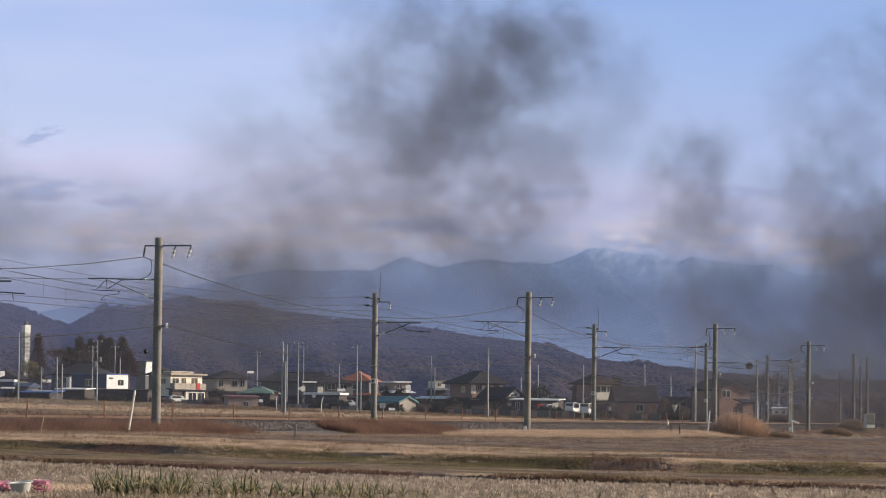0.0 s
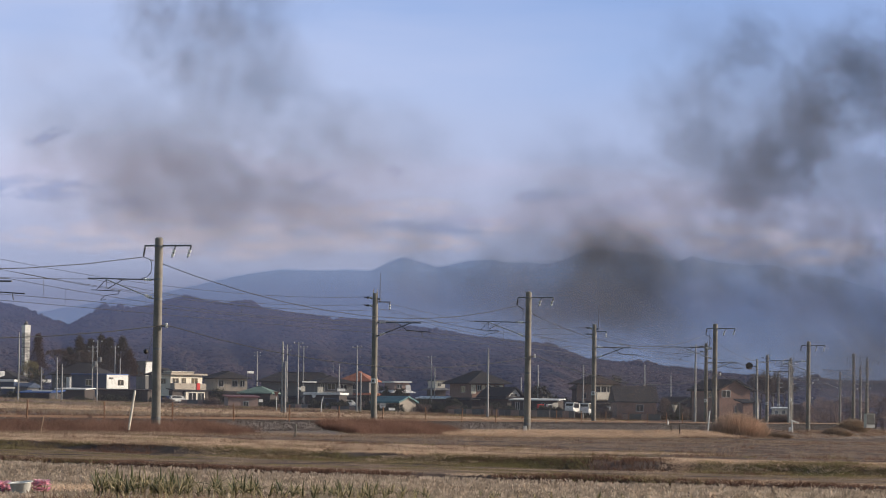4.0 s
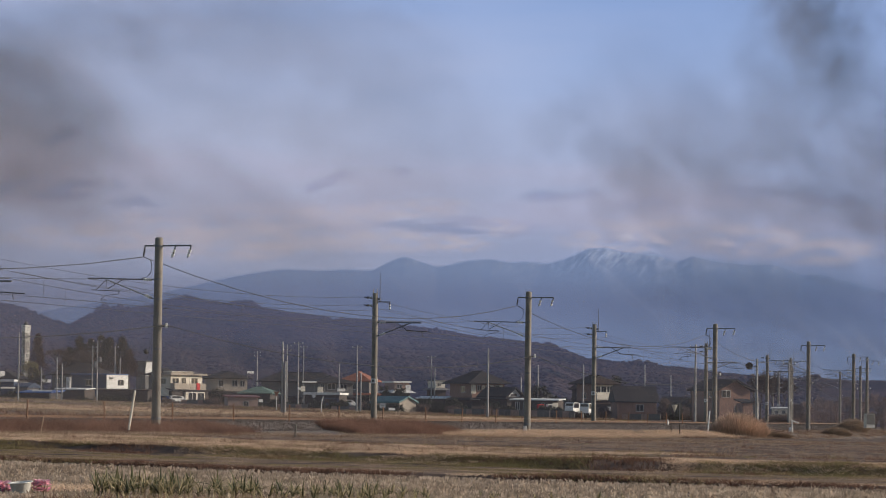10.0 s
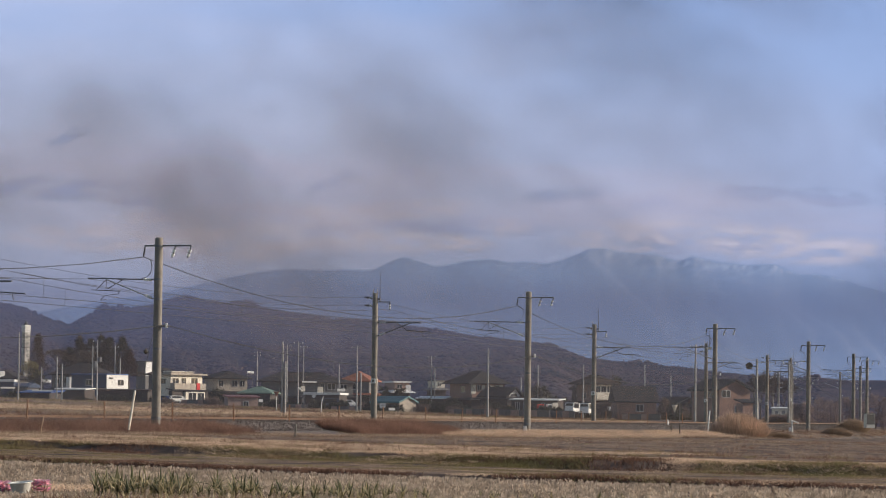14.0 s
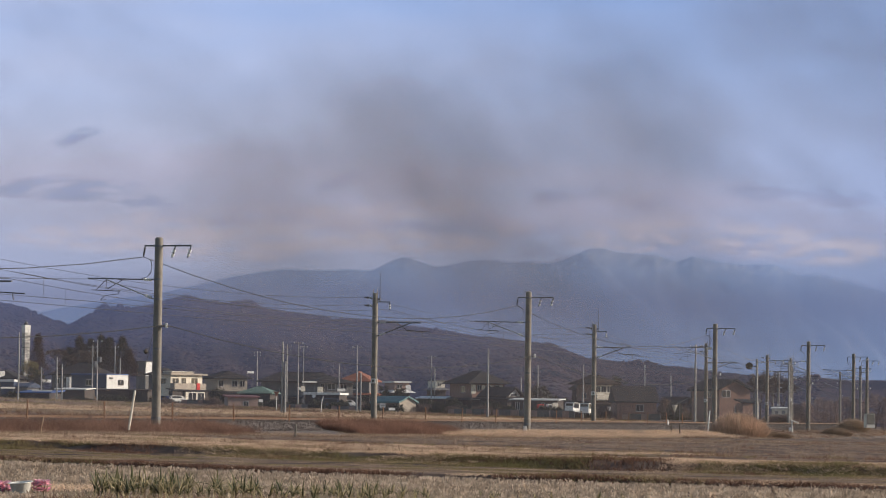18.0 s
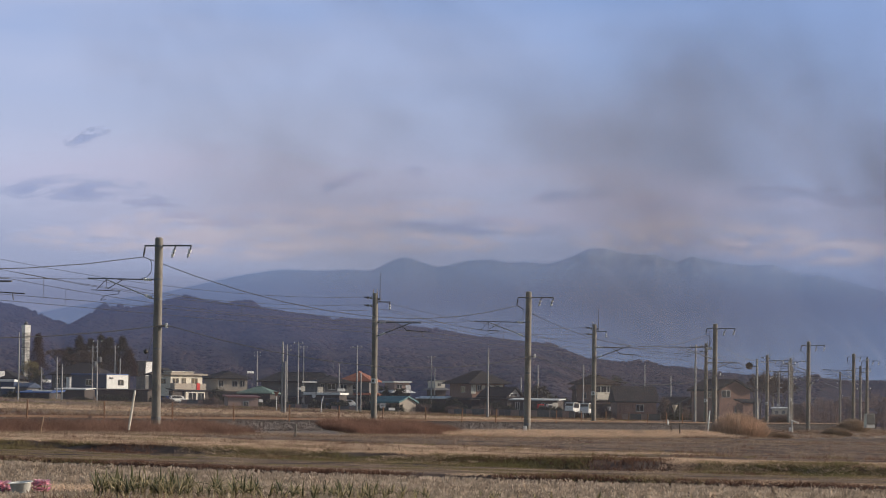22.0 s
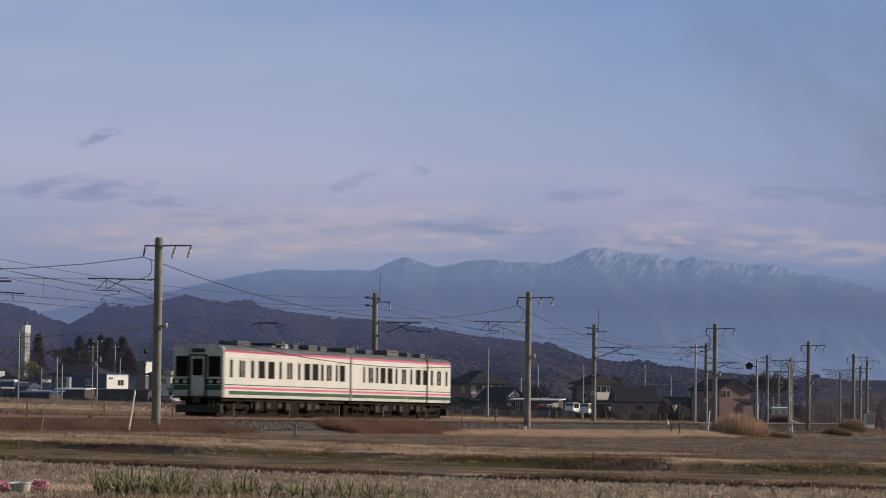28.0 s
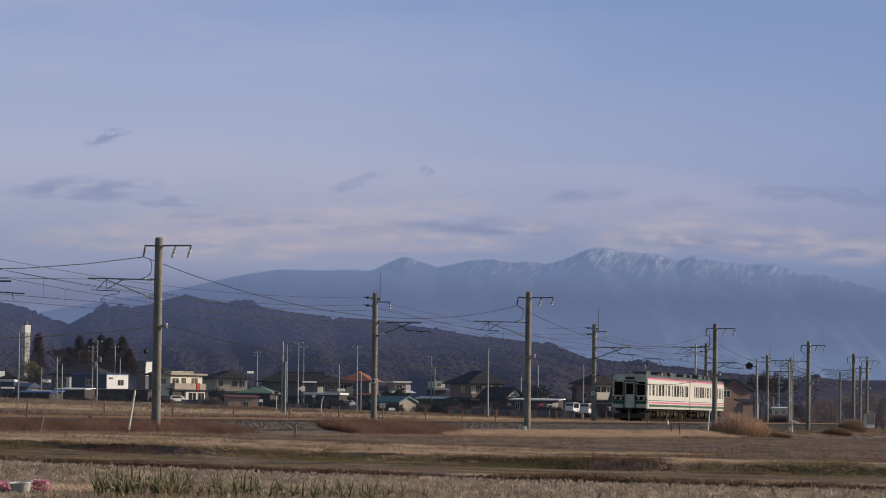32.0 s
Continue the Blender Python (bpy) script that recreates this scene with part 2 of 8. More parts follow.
def ground_mat():
    """Soil and winter grass: pale ploughed stubble ground, brown field soil, straw-coloured verges, by place."""
    m, n, l = nodes_of("winter_field_ground")
    b = n["Principled BSDF"]
    b.inputs["Roughness"].default_value = 0.95
    b.inputs["Specular IOR Level"].default_value = 0.1
    geo = n.new("ShaderNodeNewGeometry")
    big, mid, small = (n.new("ShaderNodeTexNoise") for _ in range(3))
    for t, s in ((big, 0.12), (mid, 1.1), (small, 9.0)):
        t.inputs["Scale"].default_value, t.inputs["Detail"].default_value = s, 5
        l.new(geo.outputs["Position"], t.inputs["Vector"])
    # streaks along the field's edges
    mp = n.new("ShaderNodeMapping")
    mp.inputs["Rotation"].default_value[2] = radians(43.6)
    mp.inputs["Scale"].default_value = (0.16, 0.9, 1.0)
    l.new(geo.outputs["Position"], mp.inputs["Vector"])
    streak = n.new("ShaderNodeTexNoise")
    streak.inputs["Scale"].default_value, streak.inputs["Detail"].default_value = 0.6, 4
    l.new(mp.outputs[0], streak.inputs["Vector"])
    add = n.new("ShaderNodeMath")
    add.operation = "MULTIPLY_ADD"
    add.inputs[1].default_value = 0.6
    l.new(mid.outputs[0], add.inputs[0])
    l.new(streak.outputs[0], add.inputs[2])
    ramp = n.new("ShaderNodeValToRGB")
    e = ramp.color_ramp.elements
    e[0].position, e[0].color = 0.62, (0.055, 0.041, 0.035, 1)
    e[1].position, e[1].color = 0.98, (0.21, 0.155, 0.12, 1)
    k = e.new(0.8)
    k.color = (0.135, 0.096, 0.077, 1)
    l.new(add.outputs[0], ramp.inputs[0])
    l.new(ramp.outputs[0], b.inputs["Base Color"])
    bp = n.new("ShaderNodeBump")
    bp.inputs["Strength"].default_value, bp.inputs["Distance"].default_value = 0.8, 0.08
    l.new(small.outputs[0], bp.inputs["Height"])
    l.new(bp.outputs[0], b.inputs["Normal"])
    return m


M_GROUND = ground_mat()
ground = new("ground", ground_sheet())
ground.data.materials.append(M_GROUND)
tagged(ground, "brown winter farmland with dry stubble and straw-coloured verges", "ground", kind="structure")


# ---------------------------------------------------------------- sky, clouds, mountains, hills
def glow_mat(name, build):
    m, n, l = nodes_of(name)
    n.remove(n["Principled BSDF"])
    build(n, l, n["Material Output"])
    return m


def sky_build(n, l, out):
    geo = n.new("ShaderNodeNewGeometry")
    sep = n.new("ShaderNodeSeparateXYZ")
    l.new(geo.outputs["Position"], sep.inputs[0])
    mr = n.new("ShaderNodeMapRange")
    mr.inputs[1].default_value, mr.inputs[2].default_value = 0, 620
    l.new(sep.outputs[2], mr.inputs[0])
    ramp = n.new("ShaderNodeValToRGB")
    e = ramp.color_ramp.elements
    stops = [(0.0, (0.25, 0.32, 0.50)), (0.24, (0.31, 0.37, 0.55)), (0.30, (0.345, 0.40, 0.575)), (0.36, (0.36, 0.41, 0.58)), (0.46, (0.39, 0.435, 0.595)), (0.55, (0.385, 0.425, 0.59)),
             (0.68, (0.35, 0.41, 0.59)), (0.80, (0.285, 0.375, 0.595)), (0.92, (0.235, 0.335, 0.575)), (1.0, (0.21, 0.31, 0.555))]
    e[0].position, e[0].color = stops[0][0], (*stops[0][1], 1)
    e[1].position, e[1].color = stops[-1][0], (*stops[-1][1], 1)
    for p, c in stops[1:-1]:
        k = e.new(p)
        k.color = (*c, 1)
    l.new(mr.outputs[0], ramp.inputs[0])
    # thin veils of high cloud, drawn out sideways, denser towards the left
    mp = n.new("ShaderNodeMapping")
    mp.inputs["Scale"].default_value = (0.0016, 0.0016, 0.009)
    l.new(geo.outputs["Position"], mp.inputs["Vector"])
    tx = n.new("ShaderNodeTexNoise")
    tx.inputs["Scale"].default_value, tx.inputs["Detail"].default_value = 1.0, 6
    l.new(mp.outputs[0], tx.inputs["Vector"])
    side = n.new("ShaderNodeMapRange")
    side.inputs[1].default_value, side.inputs[2].default_value = 700, -700
    side.inputs[3].default_value, side.inputs[4].default_value = -0.12, 0.30
    l.new(sep.outputs[0], side.inputs[0])
    ad = n.new("ShaderNodeMath")
    l.new(tx.outputs[0], ad.inputs[0])
    l.new(side.outputs[0], ad.inputs[1])
    mr2 = n.new("ShaderNodeMapRange")
    mr2.inputs[1].default_value, mr2.inputs[2].default_value = 0.45, 0.95
    mr2.inputs[4].default_value = 0.6
    l.new(ad.outputs[0], mr2.inputs[0])
    mix = n.new("ShaderNodeMix")
    mix.data_type = "RGBA"
    mix.inputs[7].default_value = (0.43, 0.46, 0.615, 1)
    l.new(mr2.outputs[0], mix.inputs[0])
    l.new(ramp.outputs[0], mix.inputs[6])
    right = n.new("ShaderNodeMapRange")
    right.inputs[1].default_value, right.inputs[2].default_value = -150, 640
    right.inputs[4].default_value = 0.62
    l.new(sep.outputs[0], right.inputs[0])
    deep = n.new("ShaderNodeMix")
    deep.data_type = "RGBA"
    deep.inputs[7].default_value = (0.212, 0.299, 0.52, 1)
    l.new(right.outputs[0], deep.inputs[0])
    l.new(mix.outputs[2], deep.inputs[6])
    em = n.new("ShaderNodeEmission")
    l.new(deep.outputs[2], em.inputs[0])
    l.new(em.outputs[0], out.inputs[0])


def arc_sheet(name, radius, half, z0, z1, material, steps=32):
    bm = bmesh.new()
    cols = []
    for i in range(steps + 1):
        a = radians(-half + 2 * half * i / steps)
        cols.append([bm.verts.new((radius * math.sin(a), radius * math.cos(a), z)) for z in (z0, z1)])
    for a, b in zip(cols, cols[1:]):
        bm.faces.new((a[0], b[0], b[1], a[1]))
    return link_mesh(name, bm, material)


backdrop = arc_sheet("backdrop", 4850, 14, -60, 900, glow_mat("winter_afternoon_sky", sky_build))
tagged(backdrop, "pale violet-blue winter sky with thin cloud veils", "sky", kind="structure")


def profile_at(x, pts):
    for (a, za), (b, zb) in zip(pts, pts[1:]):
        if a <= x <= b:
            return za + (zb - za) * (x - a) / (b - a)
    return pts[0][1] if x < pts[0][0] else pts[-1][1]


def fold(x, v, rough, seed, slant):
    """Ridges and gullies on a slope, -1 to 1."""
    return (noise.noise((x * rough + v * slant + seed, v * 1.2 - x * rough * 0.4, seed)) * 0.65
            + noise.noise((x * rough * 2.7 + v * slant * 2, v * 2.5 - x * rough, seed)) * 0.35)


def ridge_mesh(name, crest, y_front, y_back, step, foot, rough, material, gully=0.0, seed=0.0, y_steps=30, slant=0.0):
    """A range whose crest line is given as (x, height): rises from its foot, folded by ridges and gullies."""
    x0, x1 = crest[0][0], crest[-1][0]
    nx = int((x1 - x0) / step)
    vs, fs = [], []
    for j in range(y_steps + 1):
        v = j / y_steps
        y = y_front + (y_back - y_front) * v
        for i in range(nx + 1):
            x = x0 + (x1 - x0) * i / nx
            top = profile_at(x, crest) - foot
            g = fold(x, v, rough, seed, slant)
            f = v ** (0.85 + gully * g) if v > 0 else 0.0
            if v > 0.999:
                f = 1.0
            jit = noise.noise((x * rough * 6, v * 9, 3.1 + seed)) * 0.012 * top * (1 if v < 0.999 else 0.6)
            vs.append((x * y / y_back, y, EYE.z + (profile_at(x, crest) - EYE.z) * f * y / y_back + jit - (0 if j else 12)))
    for j in range(y_steps):
        for i in range(nx):
            a = j * (nx + 1) + i
            fs.append((a, a + 1, a + nx + 2, a + nx + 1))
    # the far side drops behind the crest
    base = len(vs)
    for i in range(nx + 1):
        x = x0 + (x1 - x0) * i / nx
        vs.append((x, y_back + 60, foot))
    for i in range(nx):
        a = y_steps * (nx + 1) + i
        fs.append((a, a + 1, base + i + 1, base + i))
    me = bpy.data.meshes.new(name)
    me.from_pydata(vs, [], fs)
    me.shade_smooth()
    me.materials.append(material)
    return new(name, me)


def mountain_mat():
    m, n, l = nodes_of("forested_mountain_with_snow")
    b = n["Principled BSDF"]
    b.inputs["Roughness"].default_value = 0.95
    b.inputs["Specular IOR Level"].default_value = 0.05
    geo = n.new("ShaderNodeNewGeometry")
    sep = n.new("ShaderNodeSeparateXYZ")
    l.new(geo.outputs["Position"], sep.inputs[0])
    tx = n.new("ShaderNodeTexNoise")
    tx.inputs["Scale"].default_value, tx.inputs["Detail"].default_value = 0.26, 8
    mp = n.new("ShaderNodeMapping")
    mp.vector_type = "TEXTURE"
    mp.inputs["Scale"].default_value = (1.1, 20.0, 4.5)
    mp.inputs["Rotation"].default_value[1] = radians(38)
    l.new(geo.outputs["Position"], mp.inputs["Vector"])
    l.new(mp.outputs[0], tx.inputs["Vector"])
    hi = n.new("ShaderNodeMapRange")
    hi.inputs[1].default_value, hi.inputs[2].default_value = 150, 226
    hi.inputs[3].default_value, hi.inputs[4].default_value = -0.30, 0.10
    l.new(sep.outputs[2], hi.inputs[0])
    ad = n.new("ShaderNodeMath")
    l.new(tx.outputs[0], ad.inputs[0])
    # the eastern summits hold more snow
    east = n.new("ShaderNodeMapRange")
    east.inputs[1].default_value, east.inputs[2].default_value = -60, 150
    east.inputs[3].default_value, east.inputs[4].default_value = -0.06, 0.03
    l.new(sep.outputs[0], east.inputs[0])
    both = n.new("ShaderNodeMath")
    l.new(hi.outputs[0], both.inputs[0])
    l.new(east.outputs[0], both.inputs[1])
    l.new(both.outputs[0], ad.inputs[1])
    rr = n.new("ShaderNodeMapRange")
    rr.inputs[1].default_value, rr.inputs[2].default_value = 0.42, 0.78
    l.new(ad.outputs[0], rr.inputs[0])
    low = n.new("ShaderNodeMix")
    low.data_type = "RGBA"
    low.inputs[6].default_value, low.inputs[7].default_value = (0.02, 0.028, 0.03, 1), (0.15, 0.13, 0.115, 1)
    l.new(tx.outputs[0], low.inputs[0])
    mix = n.new("ShaderNodeMix")
    mix.data_type = "RGBA"
    mix.inputs[7].default_value = (0.75, 0.75, 0.78, 1)
    l.new(rr.outputs[0], mix.inputs[0])
    l.new(low.outputs[2], mix.inputs[6])
    l.new(mix.outputs[2], b.inputs["Base Color"])
    return m


def crest_of(points, dist):
    """Crest points given as bearing and elevation in thousandths, at a distance."""
    return [(b * dist / 1000, EYE.z + e * dist / 1000) for b, e in points]


MOUNTAIN = [(-137.2, 27.1), (-117.7, 28.2), (-95.0, 32.5), (-81.9, 34.3), (-72.2, 36.6), (-62.5, 39.0), (-54.3, 40.6), (-46.2, 41.8), (-36.4, 41.5), (-26.7, 41.9), (-20.1, 41.7), (-16.1, 44.0), (-11.2, 45.9), (-7.1, 44.6), (-1.4, 42.9), (7.5, 45.0), (14.1, 45.4), (19.0, 44.5), (23.8, 44.9), (30.4, 44.3), (35.3, 45.8), (41.7, 48.8), (46.6, 49.2), (51.5, 48.0), (56.4, 47.6), (61.3, 47.8), (65.4, 46.1), (67.9, 45.4), (71.9, 47.3), (77.6, 45.9), (87.4, 44.7), (95.6, 45.1), (98.9, 43.9), (103.8, 42.0), (108.6, 42.5), (115.2, 41.0), (127.9, 37.4), (139.7, 33.2)]
mountain = ridge_mesh("backdrop_mountain", crest_of(MOUNTAIN, 4450), 3700, 4450, 3.0, 4.0, 0.011, mountain_mat(), gully=0.7, seed=2.0, y_steps=56, slant=3.0)
tagged(mountain, "blue forested mountain range with snow-streaked summits", "mountain", kind="structure")

field_mark = new("backdrop_fields", bpy.data.meshes.new("backdrop_fields"))
far_crest = crest_of(MOUNTAIN, 4450)
rnd_far = random.Random(5)
vs, fs = [], []
for k in range(46):
    b, e = rnd_far.uniform(-20, 135), rnd_far.uniform(14, 29)
    x = b * 4.45
    top = (profile_at(x, far_crest) - EYE.z) / 4.45
    v = 0.5
    for _ in range(12):
        v = (e / top) ** (1 / (0.85 + 0.7 * fold(x, v, 0.011, 2.0, 3.0)))
    y = 3700 + 750 * v
    half, tall = rnd_far.uniform(1.0, 5.0), rnd_far.uniform(0.25, 0.7)
    z, n0 = EYE.z + e * y / 1000, len(vs)
    vs += [(b * y / 1000 + dx, y - 14 + dy, z + dz) for dx, dy, dz in ((-half, 0, 0), (half, 0, 0.3 * tall), (half * 0.8, 6, tall), (-half * 0.7, 6, tall * 0.8))]
    fs.append((n0, n0 + 1, n0 + 2, n0 + 3))
field_mark.data.from_pydata(vs, [], fs)
field_mark.data.materials.append(M_WHITE)
tagged(field_mark, "pale snowy clearings low on the mountain", "clearing", kind="stuff")

HILL = [(-137.3, 32.3), (-127.5, 31.0), (-121.0, 29.8), (-112.8, 26.3), (-107.0, 24.9), (-101.4, 28.2), (-94.9, 29.3), (-85.2, 31.0), (-78.7, 32.6), (-73.5, 33.8), (-70.5, 33.2), (-68.1, 32.1), (-65.9, 32.4), (-57.4, 30.6), (-49.3, 29.9), (-39.5, 29.2), (-34.6, 28.4), (-31.3, 27.2), (-21.6, 27.6), (-16.7, 27.2), (-10.1, 25.8), (2.9, 24.4), (11.1, 22.8), (24.1, 21.7), (35.5, 19.6), (42.1, 17.2), (51.9, 16.1), (60.0, 15.3), (68.2, 15.0), (76.3, 13.9), (87.7, 12.5), (100.8, 12.0), (108.9, 12.7), (117.0, 12.0), (139.8, 12.2)]
hill = ridge_mesh("wooded_hill", crest_of(HILL, 1750), 1250, 1750, 2.5, 3.0, 0.020, M_WOODS, gully=0.7, seed=7.0, y_steps=44, slant=1.5)
tagged(hill, "long low hill covered in bare brown woodland", "hill", kind="structure")


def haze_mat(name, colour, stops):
    """Painted haze: a see-through glowing sheet that thins with height; stops: (height, share)."""
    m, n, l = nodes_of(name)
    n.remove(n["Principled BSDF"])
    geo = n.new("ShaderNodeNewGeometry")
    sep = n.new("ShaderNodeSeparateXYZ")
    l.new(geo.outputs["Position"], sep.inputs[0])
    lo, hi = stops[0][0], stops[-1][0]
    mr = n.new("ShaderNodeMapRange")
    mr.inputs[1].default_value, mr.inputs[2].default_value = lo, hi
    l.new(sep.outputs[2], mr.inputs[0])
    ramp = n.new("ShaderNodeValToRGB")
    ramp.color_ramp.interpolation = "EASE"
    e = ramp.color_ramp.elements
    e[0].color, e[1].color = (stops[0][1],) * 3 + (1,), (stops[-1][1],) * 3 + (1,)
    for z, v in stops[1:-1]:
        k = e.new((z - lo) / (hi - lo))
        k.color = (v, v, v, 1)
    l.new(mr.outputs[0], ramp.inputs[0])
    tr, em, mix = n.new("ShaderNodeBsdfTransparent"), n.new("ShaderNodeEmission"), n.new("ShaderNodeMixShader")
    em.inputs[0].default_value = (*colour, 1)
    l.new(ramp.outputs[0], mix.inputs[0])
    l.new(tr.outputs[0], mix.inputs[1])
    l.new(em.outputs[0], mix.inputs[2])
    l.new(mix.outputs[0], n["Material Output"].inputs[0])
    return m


# haze sheets glow by themselves: the light of the air is put into them
haze_far = arc_sheet("backdrop_haze", 3550, 12, -10, 241, haze_mat("distant_haze_glow", (0.262, 0.366, 0.605), ((20, 0.60), (75, 0.66), (115, 0.70), (140, 0.68), (180, 0.58))), steps=240)
# the glowing haze sheet ends at the mountains' own crest
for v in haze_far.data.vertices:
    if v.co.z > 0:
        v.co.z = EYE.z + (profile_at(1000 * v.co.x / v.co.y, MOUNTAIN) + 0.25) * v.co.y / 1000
tagged(haze_far, "glowing blue haze sheet before the mountains", "haze", kind="structure")
haze_near = arc_sheet("backdrop_haze", 1180, 14, -10, 96, haze_mat("hill_haze_glow", (0.087, 0.106, 0.210), ((14, 0.20), (20, 0.28), (30, 0.50), (40, 0.64), (54, 0.28), (95, 0.0))))
tagged(haze_near, "thin glowing violet haze sheet before the hills", "haze", kind="structure")
haze_village = arc_sheet("backdrop_haze", 470, 16, 1, 40, haze_mat("village_haze_glow", (0.105, 0.125, 0.20), ((1.2, 0.0), (3, 0.075), (14, 0.06), (39, 0.0))))
tagged(haze_village, "faint glowing violet haze sheet before the village", "haze", kind="structure")


# ---------------------------------------------------------------- the railway: bank, rails, masts, wires
S0, S1 = -760.0, 640.0


def sweep(section, s0, s1, step, bm=None, closed=False, wobble=0.0):
    """Sweeps a section of (w, z) along the line."""
    bm = bm or bmesh.new()
    n = max(2, int((s1 - s0) / step))
    rings = []
    for i in range(n + 1):
        s = s0 + (s1 - s0) * i / n
        ring = []
        for w, z in section:
            j = wobble * noise.noise((s * 0.5, w * 0.8, z)) if wobble else 0.0
            x, y, _ = track(s, w + j)
            ring.append(bm.verts.new((x, y, z + 0.4 * j)))
        rings.append(ring)
    m = len(section)
    for a, b in zip(rings, rings[1:]):
        for i in range(m if closed else m - 1):
            k = (i + 1) % m
            bm.faces.new((a[i], b[i], b[k], a[k]))
    return bm


bank = [(w, RAIL + z) for w, z in ((-11.5, -2.3), (-10.2, -1.2), (-8.2, -1.0), (-6.8, -0.78), (-5.9, -0.66), (-5.2, -0.58), (-4.5, -0.22), (-4.1, -0.13),
        (-1.0, -0.11), (2.6, -0.11), (3.4, -0.2), (4.4, -0.6), (6.5, -0.8), (9.0, -1.0), (11, -2.3))]
bm = sweep(bank, S0, -60, 12)
sweep(bank, -60, 330, 0.8, bm, wobble=0.12)
sweep(bank, 330, S1, 8, bm)
embankment = link_mesh("embankment", bm, M_BALLAST, smooth=True)
tagged(embankment, "low railway bank of dark grey-brown ballast", "embankment", kind="structure")

RAIL_SEC = [(-0.035, 0), (-0.035, 0.14), (0.035, 0.14), (0.035, 0)]
for name, centre in (("near", -2.4), ("far", 1.4)):
    line = thing("railway_track", "rusty steel rails on concrete sleepers", "track", group="tracks", kind="structure")
    for side in (-0.55, 0.55):
        part("rail", sweep([(centre + side + w, RAIL - 0.14 + z) for w, z in RAIL_SEC], S0, S1, 8, closed=True), M_RAIL, line)
    vs, fs = [], []
    s = -120.0
    while s < 330:
        c = []
        for ds, w, z in ((-0.1, -1, -0.12), (0.1, -1, -0.12), (0.1, 1, -0.12), (-0.1, 1, -0.12), (-0.1, -1, -0.03), (0.1, -1, -0.03), (0.1, 1, -0.03), (-0.1, 1, -0.03)):
            x, y, _ = track(s + ds, centre + w)
            c.append((x, y, RAIL - 0.06 + z))
        k = len(vs)
        vs += c
        fs += [tuple(k + i for i in q) for q in ((4, 5, 6, 7), (0, 1, 5, 4), (1, 2, 6, 5), (2, 3, 7, 6), (3, 0, 4, 7))]
        s += 0.65
    me = bpy.data.meshes.new("sleepers")
    me.from_pydata(vs, [], fs)
    me.materials.append(M_SLEEPER)
    sl = new("sleepers", me)
    sl.parent = line
    sl["kind"] = "stuff"

# loose stones on the near shoulder and slope
vs, fs = [], []
rnd = random.Random(4)
for i in range(40000):
    s = -45 + 330 * rnd.random() ** 1.5
    w = rnd.uniform(-5.5, -3.9)
    z = profile_at(w, bank) + 0.01
    x, y, _ = track(s, w)
    r = rnd.uniform(0.025, 0.055)
    k = len(vs)
    a0 = rnd.uniform(0, 6.28)
    for j in range(3):
        vs.append((x + r * math.cos(a0 + 2.09 * j), y + r * math.sin(a0 + 2.09 * j), z - 0.02))
    vs.append((x + rnd.uniform(-0.3, 0.3) * r, y + rnd.uniform(-0.3, 0.3) * r, z + r * 0.9))
    fs += [(k, k + 1, k + 3), (k + 1, k + 2, k + 3), (k + 2, k, k + 3)]
stuff("ballast_stones", vs, fs, M_BALLAST, "loose dark ballast stones on the shoulder", "gravel")


def insulator(bm, p, q, r=0.075):
    p, q = Vector(p), Vector(q)
    for k in range(3):
        a = p.lerp(q, 0.12 + 0.28 * k)
        b = p.lerp(q, 0.12 + 0.28 * k + 0.2)
        rod(bm, a, b, r, r * 0.72, 8)
    return bm


